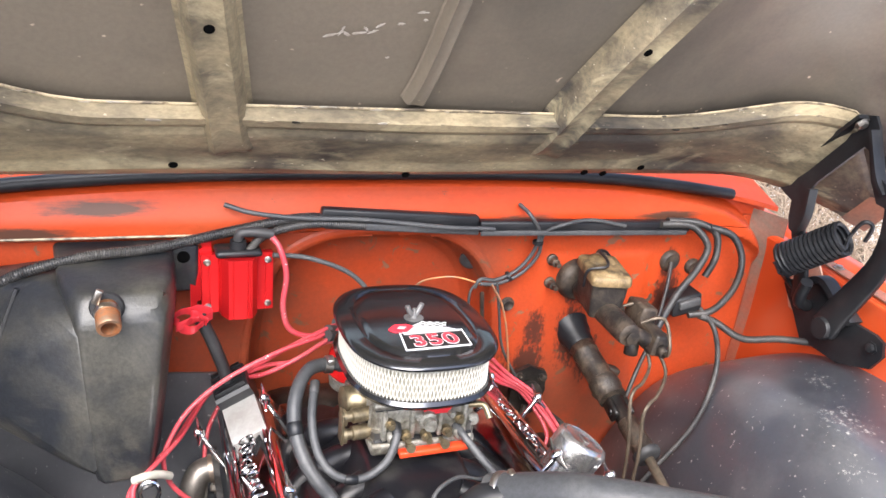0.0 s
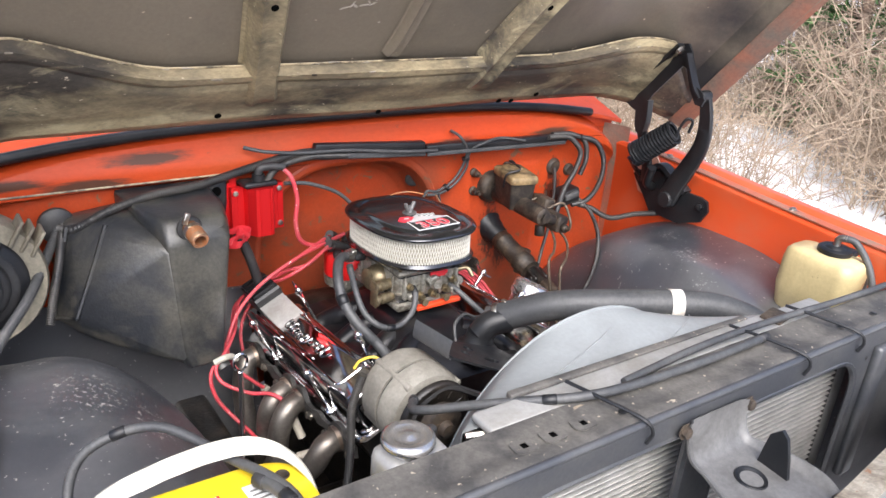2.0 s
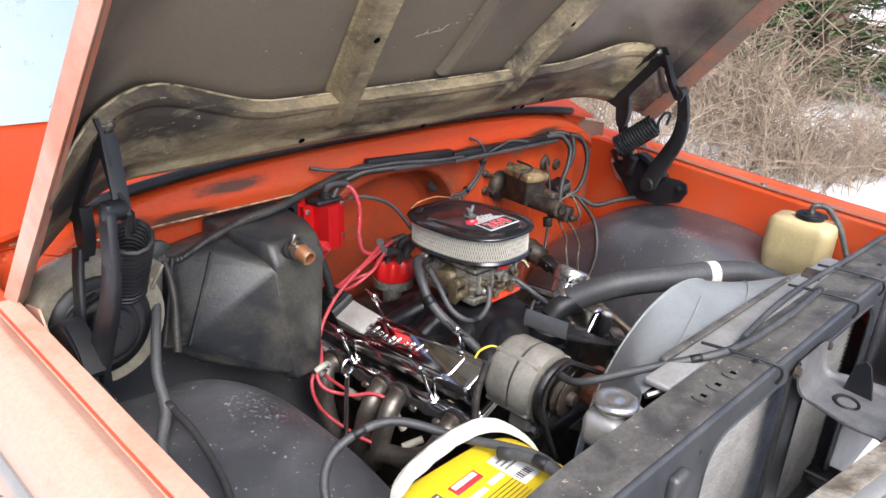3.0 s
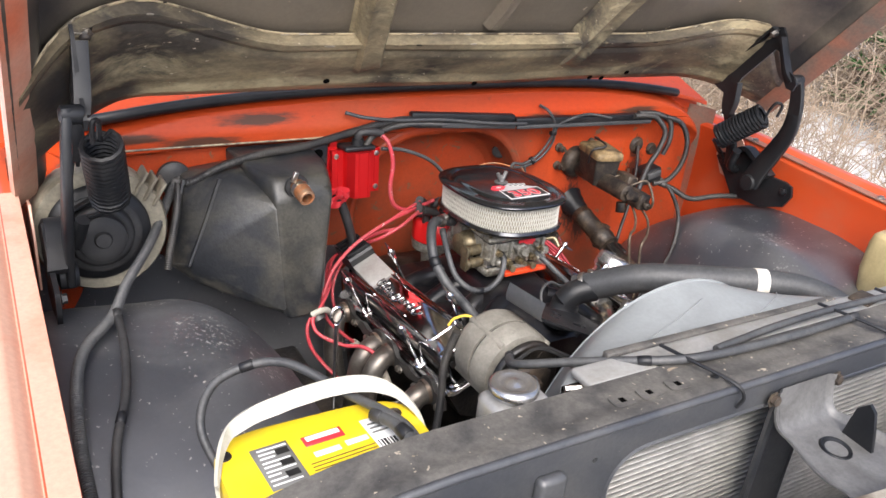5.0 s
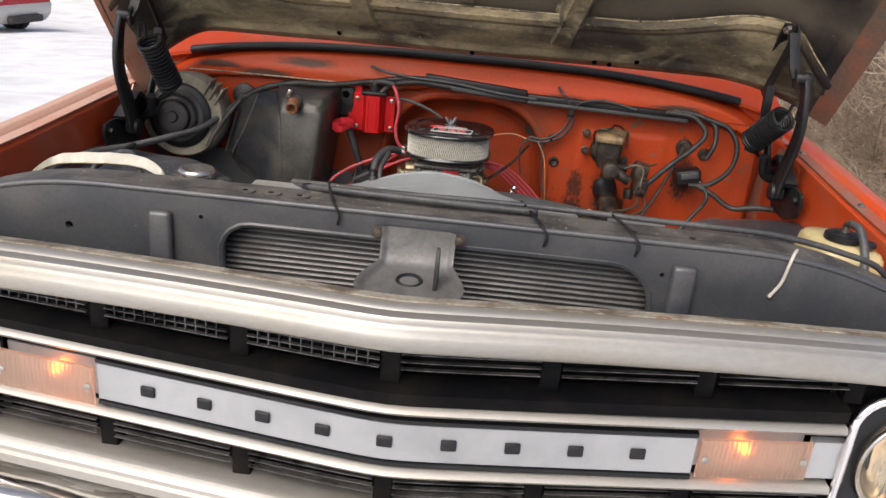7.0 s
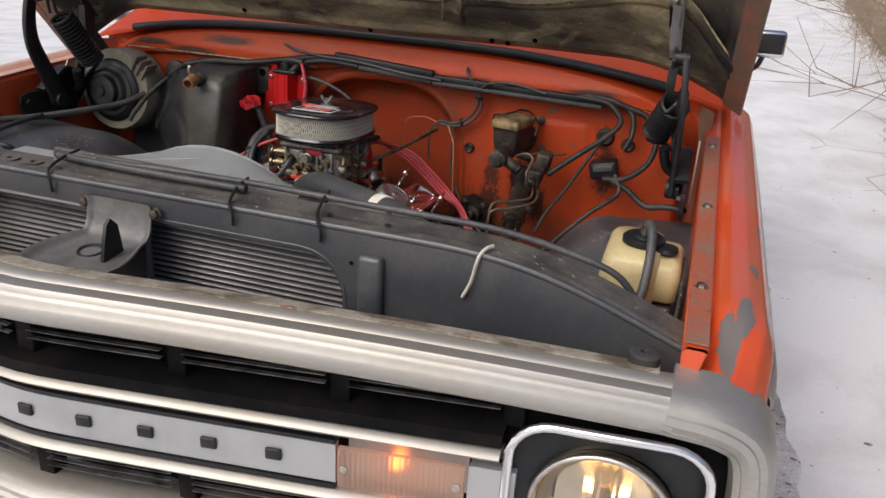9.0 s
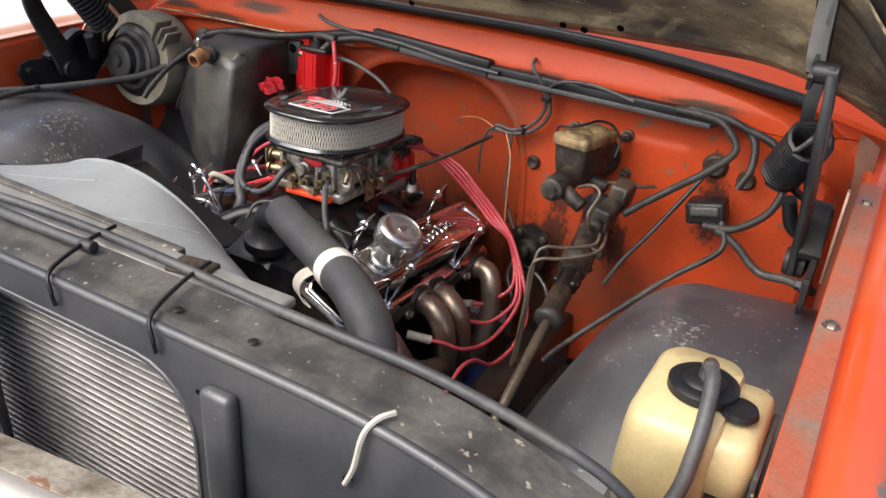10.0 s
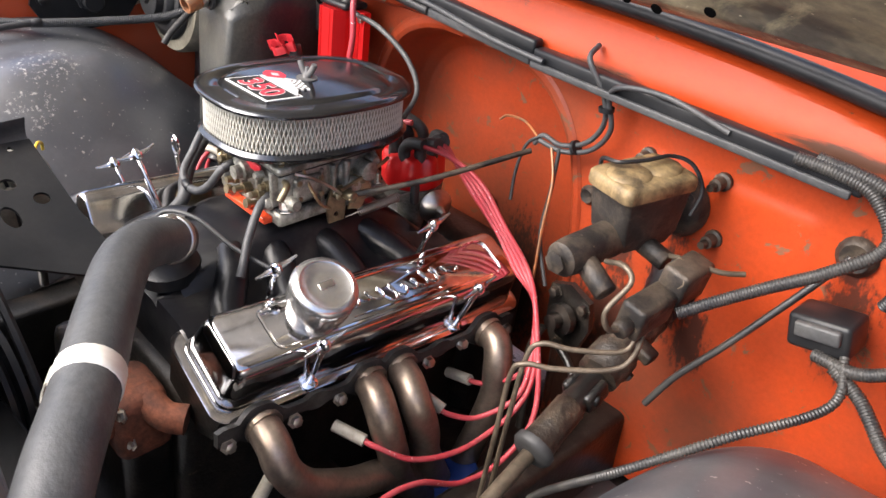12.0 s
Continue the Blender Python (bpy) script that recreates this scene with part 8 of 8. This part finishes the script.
rod = cable("throttle_rod", [(0.098, 0.765, 0.860), (0.160, 0.860, 0.884), (0.215, 1.000, 0.912)], 0.0042, DIRTY_IRON, "greasy steel throttle rod to the firewall", "linkage")
cable("loose_wire", [(0.215, 1.018, 0.930), (0.196, 1.012, 0.912), (0.192, 1.0, 0.875), (0.20, 0.985, 0.83)], 0.0026, RUBBER, "thin black wire dropping behind the air cleaner", "wire")
cable("loose_wire", [(0.252, 1.018, 0.924), (0.258, 1.005, 0.87), (0.266, 0.985, 0.80), (0.30, 0.97, 0.735)], 0.0030, RUBBER, "black wire dropping down the firewall", "wire")
for x, y, z, d in ((0.322, 1.012, 1.008, (0.1, 0, -1)), (0.276, 1.022, 0.934, (-1, 0, -0.5))):
    tie = thing("cable_tie", (x, y, z), "small black tie round two control cables", "cable tie", "ties on the control cables")
    part("tie", Geo().lathe([(0.0095, -0.003), (0.0105, -0.003), (0.0105, 0.003), (0.0095, 0.003)], (x, y, z), d, 12), BLACK, tie)
plug = thing("firewall_plug", (0.219, 1.092, 0.941), "grey rubber plug pressed into the firewall recess", "plug")
part("plug_cap", Geo().lathe([(0.0195, -0.006), (0.0195, 0.002), (0.014, 0.005), (0.008, 0.003), (0.001, 0.003)], (0.2185, 1.090, 0.940), (-0.5, -0.8, -0.3), 20), RUBBER, plug)
part("rod_end", Geo().cyl((0.088, 0.765, 0.860), (0.108, 0.765, 0.860), 0.008, 12), BRASS, rod)
dip = thing("dipstick", (-0.38, 0.73, 0.70), "chrome dipstick with a finger loop", "dipstick")
part("tube", Geo().tube([(-0.375, 0.735, 0.52), (-0.378, 0.733, 0.66), (-0.380, 0.730, 0.745)], 0.005, 8), CHROME, dip)
part("loop", Geo().tube([(-0.380 + 0.013 * math.cos(a * 0.5236), 0.730, 0.765 + 0.018 * math.sin(a * 0.5236)) for a in range(12)], 0.0028, 6, closed=True), CHROME, dip)
cable("vacuum_hose", [(-0.180, 0.98, 1.015), (-0.12, 0.985, 1.005), (-0.05, 0.985, 0.975), (-0.01, 0.975, 0.935), (0.0, 0.94, 0.90)], 0.0045, HOSE, "grey lead from the coil to behind the air cleaner", "hose")
cable("vacuum_hose", [(-0.085, 0.800, 0.905), (-0.124, 0.798, 0.910), (-0.157, 0.768, 0.918), (-0.179, 0.730, 0.900), (-0.183, 0.700, 0.868), (-0.174, 0.668, 0.838), (-0.158, 0.645, 0.815), (-0.138, 0.625, 0.790), (-0.125, 0.560, 0.760)], 0.0105, HOSE, "thick black vacuum hose beside the carburettor", "hose")
cable("vacuum_hose", [(-0.150, 0.738, 0.918), (-0.162, 0.690, 0.890), (-0.158, 0.660, 0.855), (-0.142, 0.636, 0.836), (-0.116, 0.628, 0.826), (-0.088, 0.630, 0.828), (-0.062, 0.636, 0.846), (-0.048, 0.650, 0.872), (-0.044, 0.668, 0.880)], 0.0062, HOSE, "grey hose looped under the carburettor", "hose")
cable("vacuum_hose", [(0.048, 0.670, 0.868), (0.056, 0.648, 0.860), (0.078, 0.618, 0.836), (0.098, 0.597, 0.815), (0.108, 0.585, 0.800)], 0.006, HOSE, "grey hose in front of the carburettor", "hose")
cable("sensor_wire", [(-0.03, 0.53, 0.825), (-0.02, 0.55, 0.85), (0.02, 0.575, 0.85), (0.07, 0.60, 0.82), (0.13, 0.63, 0.80)], 0.003, HOSE, "thin grey sensor wire", "wire")
cable("alternator_loom", [(-0.285, 0.29, 0.920), (-0.325, 0.225, 0.955), (-0.28, 0.165, 0.985), (-0.234, 0.122, 1.003), (-0.175, 0.078, 1.018), (-0.10, 0.060, 1.023), (0.05, 0.055, 1.023), (0.20, 0.060, 1.021)], 0.0065, HOSE, "grey loom from the alternator tied along the core support", "wiring loom")
cable("support_cable", [(-0.10, 0.072, 1.022)] + [(x, 0.083 + 0.006 * math.sin(9 * x), top_edge(x) + 0.0095) for x in (0.05, 0.18, 0.30, 0.42, 0.52, 0.62, 0.72, 0.80)] + [(0.845, 0.10, 0.915)], 0.0056, HOSE, "grey loom along the core support", "wiring loom")
cable("alternator_wire", [(-0.225, 0.455, 0.868), (-0.245, 0.47, 0.882), (-0.265, 0.482, 0.874), (-0.275, 0.485, 0.86)], 0.0024, YELLOW_WIRE, "short yellow wire at the alternator", "wire")
cable("alternator_wire", [(-0.275, 0.455, 0.865), (-0.29, 0.46, 0.80), (-0.292, 0.455, 0.72), (-0.30, 0.45, 0.62)], 0.007, LOOM, "black corrugated drop wire by the valve cover", "wire", "", RP)
for x, a in ((-0.13, 4), (0.215, -3), (0.365, 5)):
    t = thing("cable_tie", (x, 0.03, 1.01), "dark wire tie round the core support", "cable tie", "ties on the core support")
    part("tie", Geo().tube([(x, -0.004, 0.984), (x + 0.003, -0.008, 1.002), (x - 0.008, 0.002, 1.0195), (x - 0.028, 0.06, 1.0235), (x - 0.040, 0.11, 1.022)], 0.0026, 6), BLACK, t)
t = thing("white_tie", (0.595, 0.0, 0.95), "white cable tie threaded through the core support", "cable tie")
part("tie", Geo().tube([(0.592, -0.004, 0.938), (0.604, -0.008, 0.965), (0.610, -0.007, 0.995), (0.614, -0.003, 1.008), (0.620, 0.006, 1.0155), (0.627, 0.018, 1.0160)], 0.0028, 6), WHITE_PLASTIC, t)
# bulkhead connector
plugc = thing("bulkhead_connector", (0.665, 1.0, 0.85), "black bulkhead wiring connector", "connector")
part("plug_body", Geo().box((0.672, 0.998, 0.870), (0.070, 0.05, 0.042), (0, -12, 0), bevel=0.006), BLACK, plugc)
part("plug_latch", Geo().box((0.672, 0.971, 0.877), (0.05, 0.012, 0.018), (0, -12, 0), bevel=0.003), HOSE, plugc)
for x, z, r in ((0.660, 0.940, 0.024), (0.72, 0.925, 0.018), (0.295, 0.86, 0.015)):
    gr = thing("firewall_grommet", (x, firewall_y(x, z), z), "dirty rubber firewall grommet", "grommet", "firewall grommets")
    part("grommet", Geo().lathe([(r, 0), (r, 0.006), (r * 0.7, 0.012), (r * 0.4, 0.010)], (x, firewall_y(x, z) + 0.002, z), (0, -1, 0), 18), DIRTY_IRON, gr)

clampv = thing("hose_clamp", (-0.118, 0.80, 0.905), "bright worm-drive hose clamp by the carburettor", "hose clamp")
part("band", Geo().lathe([(0.0125, -0.006), (0.0135, -0.006), (0.0135, 0.006), (0.0125, 0.006)], (-0.118, 0.7985, 0.909), (-1, 0, 0.12), 18), STEEL, clampv)
part("screw_housing", Geo().box((-0.118, 0.785, 0.924), (0.011, 0.018, 0.010), bevel=0.002), STEEL, clampv)


# ---- outdoors ----
def hill(x, y):
    d = math.hypot(x, y - 0.5)
    far = max(0.0, d - 5.0)
    z = 0.035 * noise.noise((x * 0.9, y * 0.9, 0)) * step(1.0, 3.0, d) + 0.10 * noise.noise((x * 0.25, y * 0.25, 3)) * step(2, 6, d)
    return z * step(60, 30, d) - 0.085 * min(far, 14.0) * step(0.2, -0.3, x / max(d, 1))


verts, faces = [], []
radii = [0.0] + [0.35 * 1.135 ** k for k in range(72)]
NS = 120
for r in radii:
    for i in range(NS):
        a = 2 * math.pi * i / NS
        x, y = r * math.cos(a), 0.5 + r * math.sin(a)
        verts.append((x, y, hill(x, y)))
for j in range(len(radii) - 1):
    for i in range(NS):
        faces.append((j * NS + i, j * NS + (i + 1) % NS, (j + 1) * NS + (i + 1) % NS, (j + 1) * NS + i))
ob = part("ground", Geo().add(verts, faces), SNOW, None, "snow-covered ground with twigs showing through", sharp=80)
tagged(ob, category="ground", kind="structure")
pts = []
for i in range(700):
    a = 2 * math.pi * i / 700
    k = 1 + 0.12 * noise.noise((math.cos(a) * 3, math.sin(a) * 3, 7)) + 0.10 * noise.noise((math.cos(a) * 11, math.sin(a) * 11, 2)) + 0.025 * noise.noise((math.cos(a) * 31, math.sin(a) * 31, 4)) + 0.012 * noise.noise((math.cos(a) * 90, math.sin(a) * 90, 6))
    pts.append((1.30 * k * math.copysign(abs(math.cos(a)) ** 0.6, math.cos(a)), 2.0 + 3.4 * k * math.copysign(abs(math.sin(a)) ** 0.6, math.sin(a))))
ob = part("gravel_patch", Geo().plate(pts, 0.008, Matrix.Translation((0, 0, 0.036))), GRAVEL, None, "dark wet gravel melted clear round the truck")
tagged(ob, category="gravel", kind="structure")


def twig_bush(cx, cy, h, spread, count, seed, straw=0.3, thick=1.0):
    """A bare tangle: arching stems with side twigs, and drooping dry blades."""
    rnd = random.Random(seed)
    stems, grass = Geo(), Geo()
    z0 = hill(cx, cy) - 0.03
    for i in range(count):
        dry = rnd.random() < straw
        a, r0 = rnd.uniform(0, 6.283), rnd.uniform(0, 1) ** 0.7 * spread * (0.9 if dry else 0.5)
        p = Vector((cx + r0 * math.cos(a), cy + r0 * math.sin(a), z0))
        b, pol = rnd.uniform(0, 6.283), rnd.uniform(0.05, 1.25 if not dry else 0.8)
        l = h * rnd.uniform(0.35, 1.05) * (0.55 if dry else 1.0)
        d = Vector((math.sin(pol) * math.cos(b), math.sin(pol) * math.sin(b), math.cos(pol)))
        bend = Vector((rnd.uniform(-1, 1), rnd.uniform(-1, 1), rnd.uniform(-0.8, 0.5) if not dry else -1.2)) * l * 0.22
        path = spline([p, p + d * l * 0.5 + Vector((0, 0, 0.12 * l)), p + d * l + bend], 4)
        w = (0.0024 if dry else 0.0050) * rnd.uniform(0.6, 1.5) * thick
        (grass if dry else stems).tube(path, lambda t: w * (1 - 0.7 * t), 3, raw=True)
        if dry:
            continue
        for k in range(6):
            q = path[rnd.randint(2, len(path) - 1)]
            e = Vector((rnd.uniform(-1, 1), rnd.uniform(-1, 1), rnd.uniform(-0.5, 0.9))).normalized() * l * rnd.uniform(0.15, 0.45)
            mid = q + e * 0.5 + Vector((rnd.uniform(-1, 1), rnd.uniform(-1, 1), rnd.uniform(-1, 1))) * l * 0.05
            stems.tube([q, mid, q + e], lambda t: w * 0.55 * (1 - 0.7 * t), 3, raw=True)
    return stems, grass


def bush(cx, cy, h, spread, count, seed, **kw):
    t = thing("bush", (cx, cy, hill(cx, cy)), "bare brown winter bush with dry grass in snow", "bush", "roadside bushes")
    s_, g_ = twig_bush(cx, cy, h, spread, count, seed, **kw)
    part("stem_tangle", s_, TWIG, t, kind="stuff")
    if g_.v:
        part("dry_grass", g_, STRAW, t, kind="stuff")


bush(5.3, 2.4, 1.9, 0.22, 80, 90, straw=0.1, thick=1.5)
bush(5.9, 3.5, 1.9, 0.30, 60, 91, straw=0.1, thick=1.3)
bush(4.6, 4.6, 1.6, 0.30, 70, 92, straw=0.1, thick=1.4)
for i in range(6):
    bush(8.5 + 0.8 * i, 4.0 + 0.9 * (i % 4), 2.4, 1.4, 90, 60 + i, straw=0.3)
rnd = random.Random(5)
k = 0
spots = []
for i in range(14):
    y = 1.9 + 0.36 * i
    spots.append((2.22 + 0.05 * i + rnd.uniform(0.0, 0.22), y, rnd.uniform(0.35, 0.75), 0.28, 150))
    spots.append((2.75 + 0.04 * i + rnd.uniform(0.0, 0.4), y + 0.1, rnd.uniform(0.6, 1.2), 0.40, 90))
spots += [(6.2, 1.1, 1.6, 1.2, 80), (6.9, 2.9, 0.8, 1.2, 90), (6.8, 0.0, 1.5, 1.3, 90), (8.6, 3.8, 2.6, 1.8, 140), (8.4, -1.6, 2.2, 1.8, 120), (4.9, 1.6, 0.7, 0.9, 130), (4.6, 3.3, 0.7, 0.9, 130), (5.6, 0.4, 0.7, 0.9, 120)]
for i in range(26):
    spots.append((rnd.uniform(4.3, 8.2), rnd.uniform(0.6, 4.6), rnd.uniform(0.45, 1.0), rnd.uniform(0.7, 1.2), 150))
for i in range(22):
    y = 4.6 + 0.78 * i
    spots.append((2.62 + 0.06 * y + rnd.uniform(-0.1, 0.3), y - 0.8, rnd.uniform(0.5, 1.6), 0.6, 95))
    spots.append((4.9 + 0.10 * y + rnd.uniform(-0.5, 0.5), y + 0.2, rnd.uniform(1.6, 2.8), 1.4, 130))
for i in range(12):
    spots.append((2.9 + 0.10 * i + rnd.uniform(-0.2, 0.3), 3.0 + 0.55 * i, rnd.uniform(1.4, 2.4), 0.25, 26))
for cx, cy, h, sp_, n_ in spots:
    bush(cx, cy, h, sp_, n_, 100 + k, straw=0.5 if k % 2 == 0 else 0.15, thick=1.5 if n_ < 30 else 0.7 if cx < 4 else 0.9)
    k += 1


def bare_tree(cx, cy, h, seed):
    rn = random.Random(seed)
    t = thing("bare_tree", (cx, cy, hill(cx, cy)), "slim bare deciduous tree", "tree", "roadside trees")
    z0 = hill(cx, cy) - 0.05
    trunk, limbs = Geo(), Geo()
    line = spline([(cx, cy, z0), (cx + rn.uniform(-0.2, 0.2), cy + rn.uniform(-0.2, 0.2), z0 + h * 0.5), (cx + rn.uniform(-0.4, 0.4), cy + rn.uniform(-0.4, 0.4), z0 + h)], 8)
    r0 = 0.0042 * h + 0.006
    trunk.tube(line, lambda q: r0 * (1 - 0.85 * q), 7, raw=True)
    for i in range(34):
        q = rn.uniform(0.08, 0.97)
        p = line[int(q * (len(line) - 1))]
        a = rn.uniform(0, 6.28)
        l = h * (0.10 + 0.22 * (1 - q))
        d = Vector((math.cos(a), math.sin(a), rn.uniform(0.2, 1.0))).normalized() * l
        b1 = spline([p, p + d * 0.5 + Vector((0, 0, 0.05)), p + d], 3)
        w = r0 * 0.3 * (1 - 0.6 * q)
        limbs.tube(b1, lambda s_: w * (1 - 0.8 * s_), 4, raw=True)
        for j in range(5):
            pq = b1[rn.randint(2, len(b1) - 1)]
            dd = (d.normalized() + Vector((rn.uniform(-1, 1), rn.uniform(-1, 1), rn.uniform(-0.3, 0.8)))).normalized() * l * rn.uniform(0.25, 0.5)
            limbs.tube([pq, pq + dd * 0.5, pq + dd], lambda s_: w * 0.45 * (1 - 0.7 * s_), 3, raw=True)
    part("trunk", trunk, BARK, t)
    part("branching", limbs, TWIG, t, kind="stuff")


for i, (cx, cy, h) in enumerate(((2.75, 4.4, 4.5), (2.85, 5.0, 5.0), (3.1, 5.5, 6.0), (3.0, 6.3, 6.0), (3.3, 7.6, 6.5), (4.0, 5.6, 7.0), (2.8, 3.8, 3.5), (3.2, 4.2, 4.5), (4.3, 8.8, 7.0), (4.9, 7.0, 7.5), (5.9, 6.2, 6.0), (5.0, 9.6, 6.5), (6.2, 11.8, 7.0), (4.9, 14.5, 7.0), (7.6, 8.2, 7.0), (7.4, 3.4, 6.0), (8.8, 6.2, 8.0), (7.0, 13.5, 8.0), (5.5, 17.5, 8.0), (8.5, 1.8, 6.5), (9.0, 10.5, 8.0), (4.4, 18.5, 7.0), (6.6, 5.0, 5.0), (5.7, 12.8, 6.5))):
    bare_tree(cx, cy, h, 300 + i)


def pine(cx, cy, h, seed):
    rn = random.Random(seed)
    t = thing("pine_tree", (cx, cy, hill(cx, cy)), "green pine with drooping needled boughs", "tree", "pines")
    z0 = hill(cx, cy) - 0.05
    trunk, crown = Geo(), Geo()
    trunk.tube([(cx, cy, z0), (cx + 0.05, cy, z0 + h * 0.5), (cx, cy + 0.05, z0 + h)], lambda q: 0.03 * h * (1 - 0.9 * q) + 0.01, 8)
    for i in range(70):
        q = rn.uniform(0.05, 0.98)
        a = rn.uniform(0, 6.28)
        l = h * 0.30 * (1.05 - q) + 0.12
        p = Vector((cx, cy, z0 + h * q))
        end = p + Vector((math.cos(a) * l, math.sin(a) * l, -0.12 * l + rn.uniform(-0.1, 0.15)))
        trunk.tube([p, p.lerp(end, 0.5) + Vector((0, 0, 0.05 * l)), end], 0.012, 3, per=3)
        for j in range(26):
            c = p.lerp(end, rn.uniform(0.2, 1.05)) + Vector((rn.uniform(-1, 1), rn.uniform(-1, 1), rn.uniform(-0.6, 0.4))) * 0.10 * l
            d = ((end - p).normalized() + Vector((rn.uniform(-1, 1), rn.uniform(-1, 1), rn.uniform(-0.4, 0.8)))).normalized() * rn.uniform(0.10, 0.2)
            n_ = d.cross(Vector((rn.uniform(-1, 1), rn.uniform(-1, 1), 1))).normalized() * 0.016
            crown.add([c, c + d * 0.5 + n_, c + d, c + d * 0.5 - n_], [(0, 1, 2, 3)])
            crown.add([c, c + d * 0.5 + d.cross(n_).normalized() * 0.016, c + d, c + d * 0.5 - d.cross(n_).normalized() * 0.016], [(0, 1, 2, 3)])
    part("trunk", trunk, BARK, t)
    part("needles", crown, NEEDLE, t, kind="stuff")


for i, (cx, cy, h) in enumerate(((6.1, 3.2, 2.3), (7.4, 3.0, 2.6), (9.2, 3.2, 3.2), (7.9, 2.7, 4.6), (8.2, 1.5, 5.0), (8.4, 0.2, 5.0), (8.8, 3.2, 5.5), (9.4, -0.8, 6.5), (10.2, 3.6, 7.0), (11.0, 6.5, 8.0), (8.0, 17.0, 9.0), (10.5, 13.0, 9.0))):
    pine(cx, cy, h, 500 + i)

# far woods as a low uneven hedge of trunks all round the clearing
g = Geo()
rn = random.Random(77)
for i in range(420):
    a = rn.uniform(-0.6, 2.2)
    r = rn.uniform(22, 42)
    x, y = r * math.sin(a), r * math.cos(a)
    h = rn.uniform(4, 9)
    g.tube([(x, y, -0.2), (x + rn.uniform(-0.3, 0.3), y, h * 0.5), (x + rn.uniform(-0.6, 0.6), y, h)], lambda q: 0.10 * (1 - 0.8 * q), 4, per=3)
    for j in range(7):
        z = h * rn.uniform(0.25, 0.95)
        b_ = rn.uniform(0, 6.28)
        g.tube([(x, y, z), (x + math.cos(b_) * 1.0, y + math.sin(b_) * 1.0, z + rn.uniform(0.2, 1.2))], 0.025, 3, per=2)
tagged(part("distant_woods", g, TWIG, None, "distant bare winter woods", kind="stuff"), category="woods")


# ---- parked car ----
def parked_car(cx, cy, yaw):
    t = thing("parked_car", (cx, cy, hill(cx, cy)), "red estate car with silver lower cladding parked on snow", "car")
    m = Matrix.Translation((cx, cy, hill(cx, cy))) @ pose(0, 0, 0, 0, 0, yaw)

    def body(z_list, name, material, label=""):
        rings = []
        for z, x0, x1, w in z_list:
            rings.append([m @ Vector((x, y, z)) for x, y in rounded(x0, -w, x1, w, 0.18)])
        return part(name, Geo().loft(rings), material, t, label, sharp=50)

    body([(0.30, -2.2, 2.25, 0.86), (0.42, -2.3, 2.35, 0.90), (0.62, -2.32, 2.38, 0.915), (0.66, -2.30, 2.36, 0.91)], "lower_body", CAR_SILVER, "silver cladding")
    body([(0.66, -2.30, 2.36, 0.91), (0.80, -2.30, 2.34, 0.915), (0.95, -2.28, 2.25, 0.90), (1.02, -2.26, 2.0, 0.86)], "upper_body", CAR_RED, "red upper body")
    body([(1.02, -2.2, 1.0, 0.82), (1.35, -2.0, 0.45, 0.70), (1.52, -1.85, 0.15, 0.62), (1.55, -1.75, 0.05, 0.58)], "cabin", CAB_INSIDE)
    body([(1.54, -1.85, 0.15, 0.62), (1.60, -1.7, 0.0, 0.55)], "roof", CAR_RED)
    for x in (-1.4, 1.45):
        for s in (1, -1):
            p = m @ Vector((x, s * 0.80, 0.34))
            ax = m.to_3x3() @ Vector((0, s, 0))
            w = part("wheel", Geo().lathe([(0.2, -0.10), (0.33, -0.09), (0.345, -0.05), (0.345, 0.06), (0.33, 0.10), (0.23, 0.11), (0.2, 0.08)], p, ax, 32), TYRE, t)
            g = Geo().lathe([(0.02, 0.100), (0.05, 0.102), (0.06, 0.088), (0.19, 0.082), (0.215, 0.105), (0.23, 0.07)], p, ax, 28)
            for q in range(5):
                a = 2 * math.pi * q / 5
                g.box((0, 0.125, 0.085), (0.05, 0.20, 0.03), bevel=0.008, m=Matrix.Translation(p) @ turn_to(ax) @ Matrix.Rotation(a, 4, "Z"))
            part("rim", g, ALLOY, w)
    for s in (1, -1):
        part("headlamp", Geo().box((2.30, s * 0.66, 0.76), (0.10, 0.34, 0.12), bevel=0.03, m=m), WHITE_PLASTIC, t)
        part("side_marker", Geo().box((2.12, s * 0.905, 0.60), (0.16, 0.02, 0.04), bevel=0.005, m=m), AMBER, t)
    part("tow_hitch", Geo().box((2.38, 0, 0.38), (0.12, 0.9, 0.14), bevel=0.03, m=m), TYRE, t)


parked_car(-11.65, 14.45, -8)
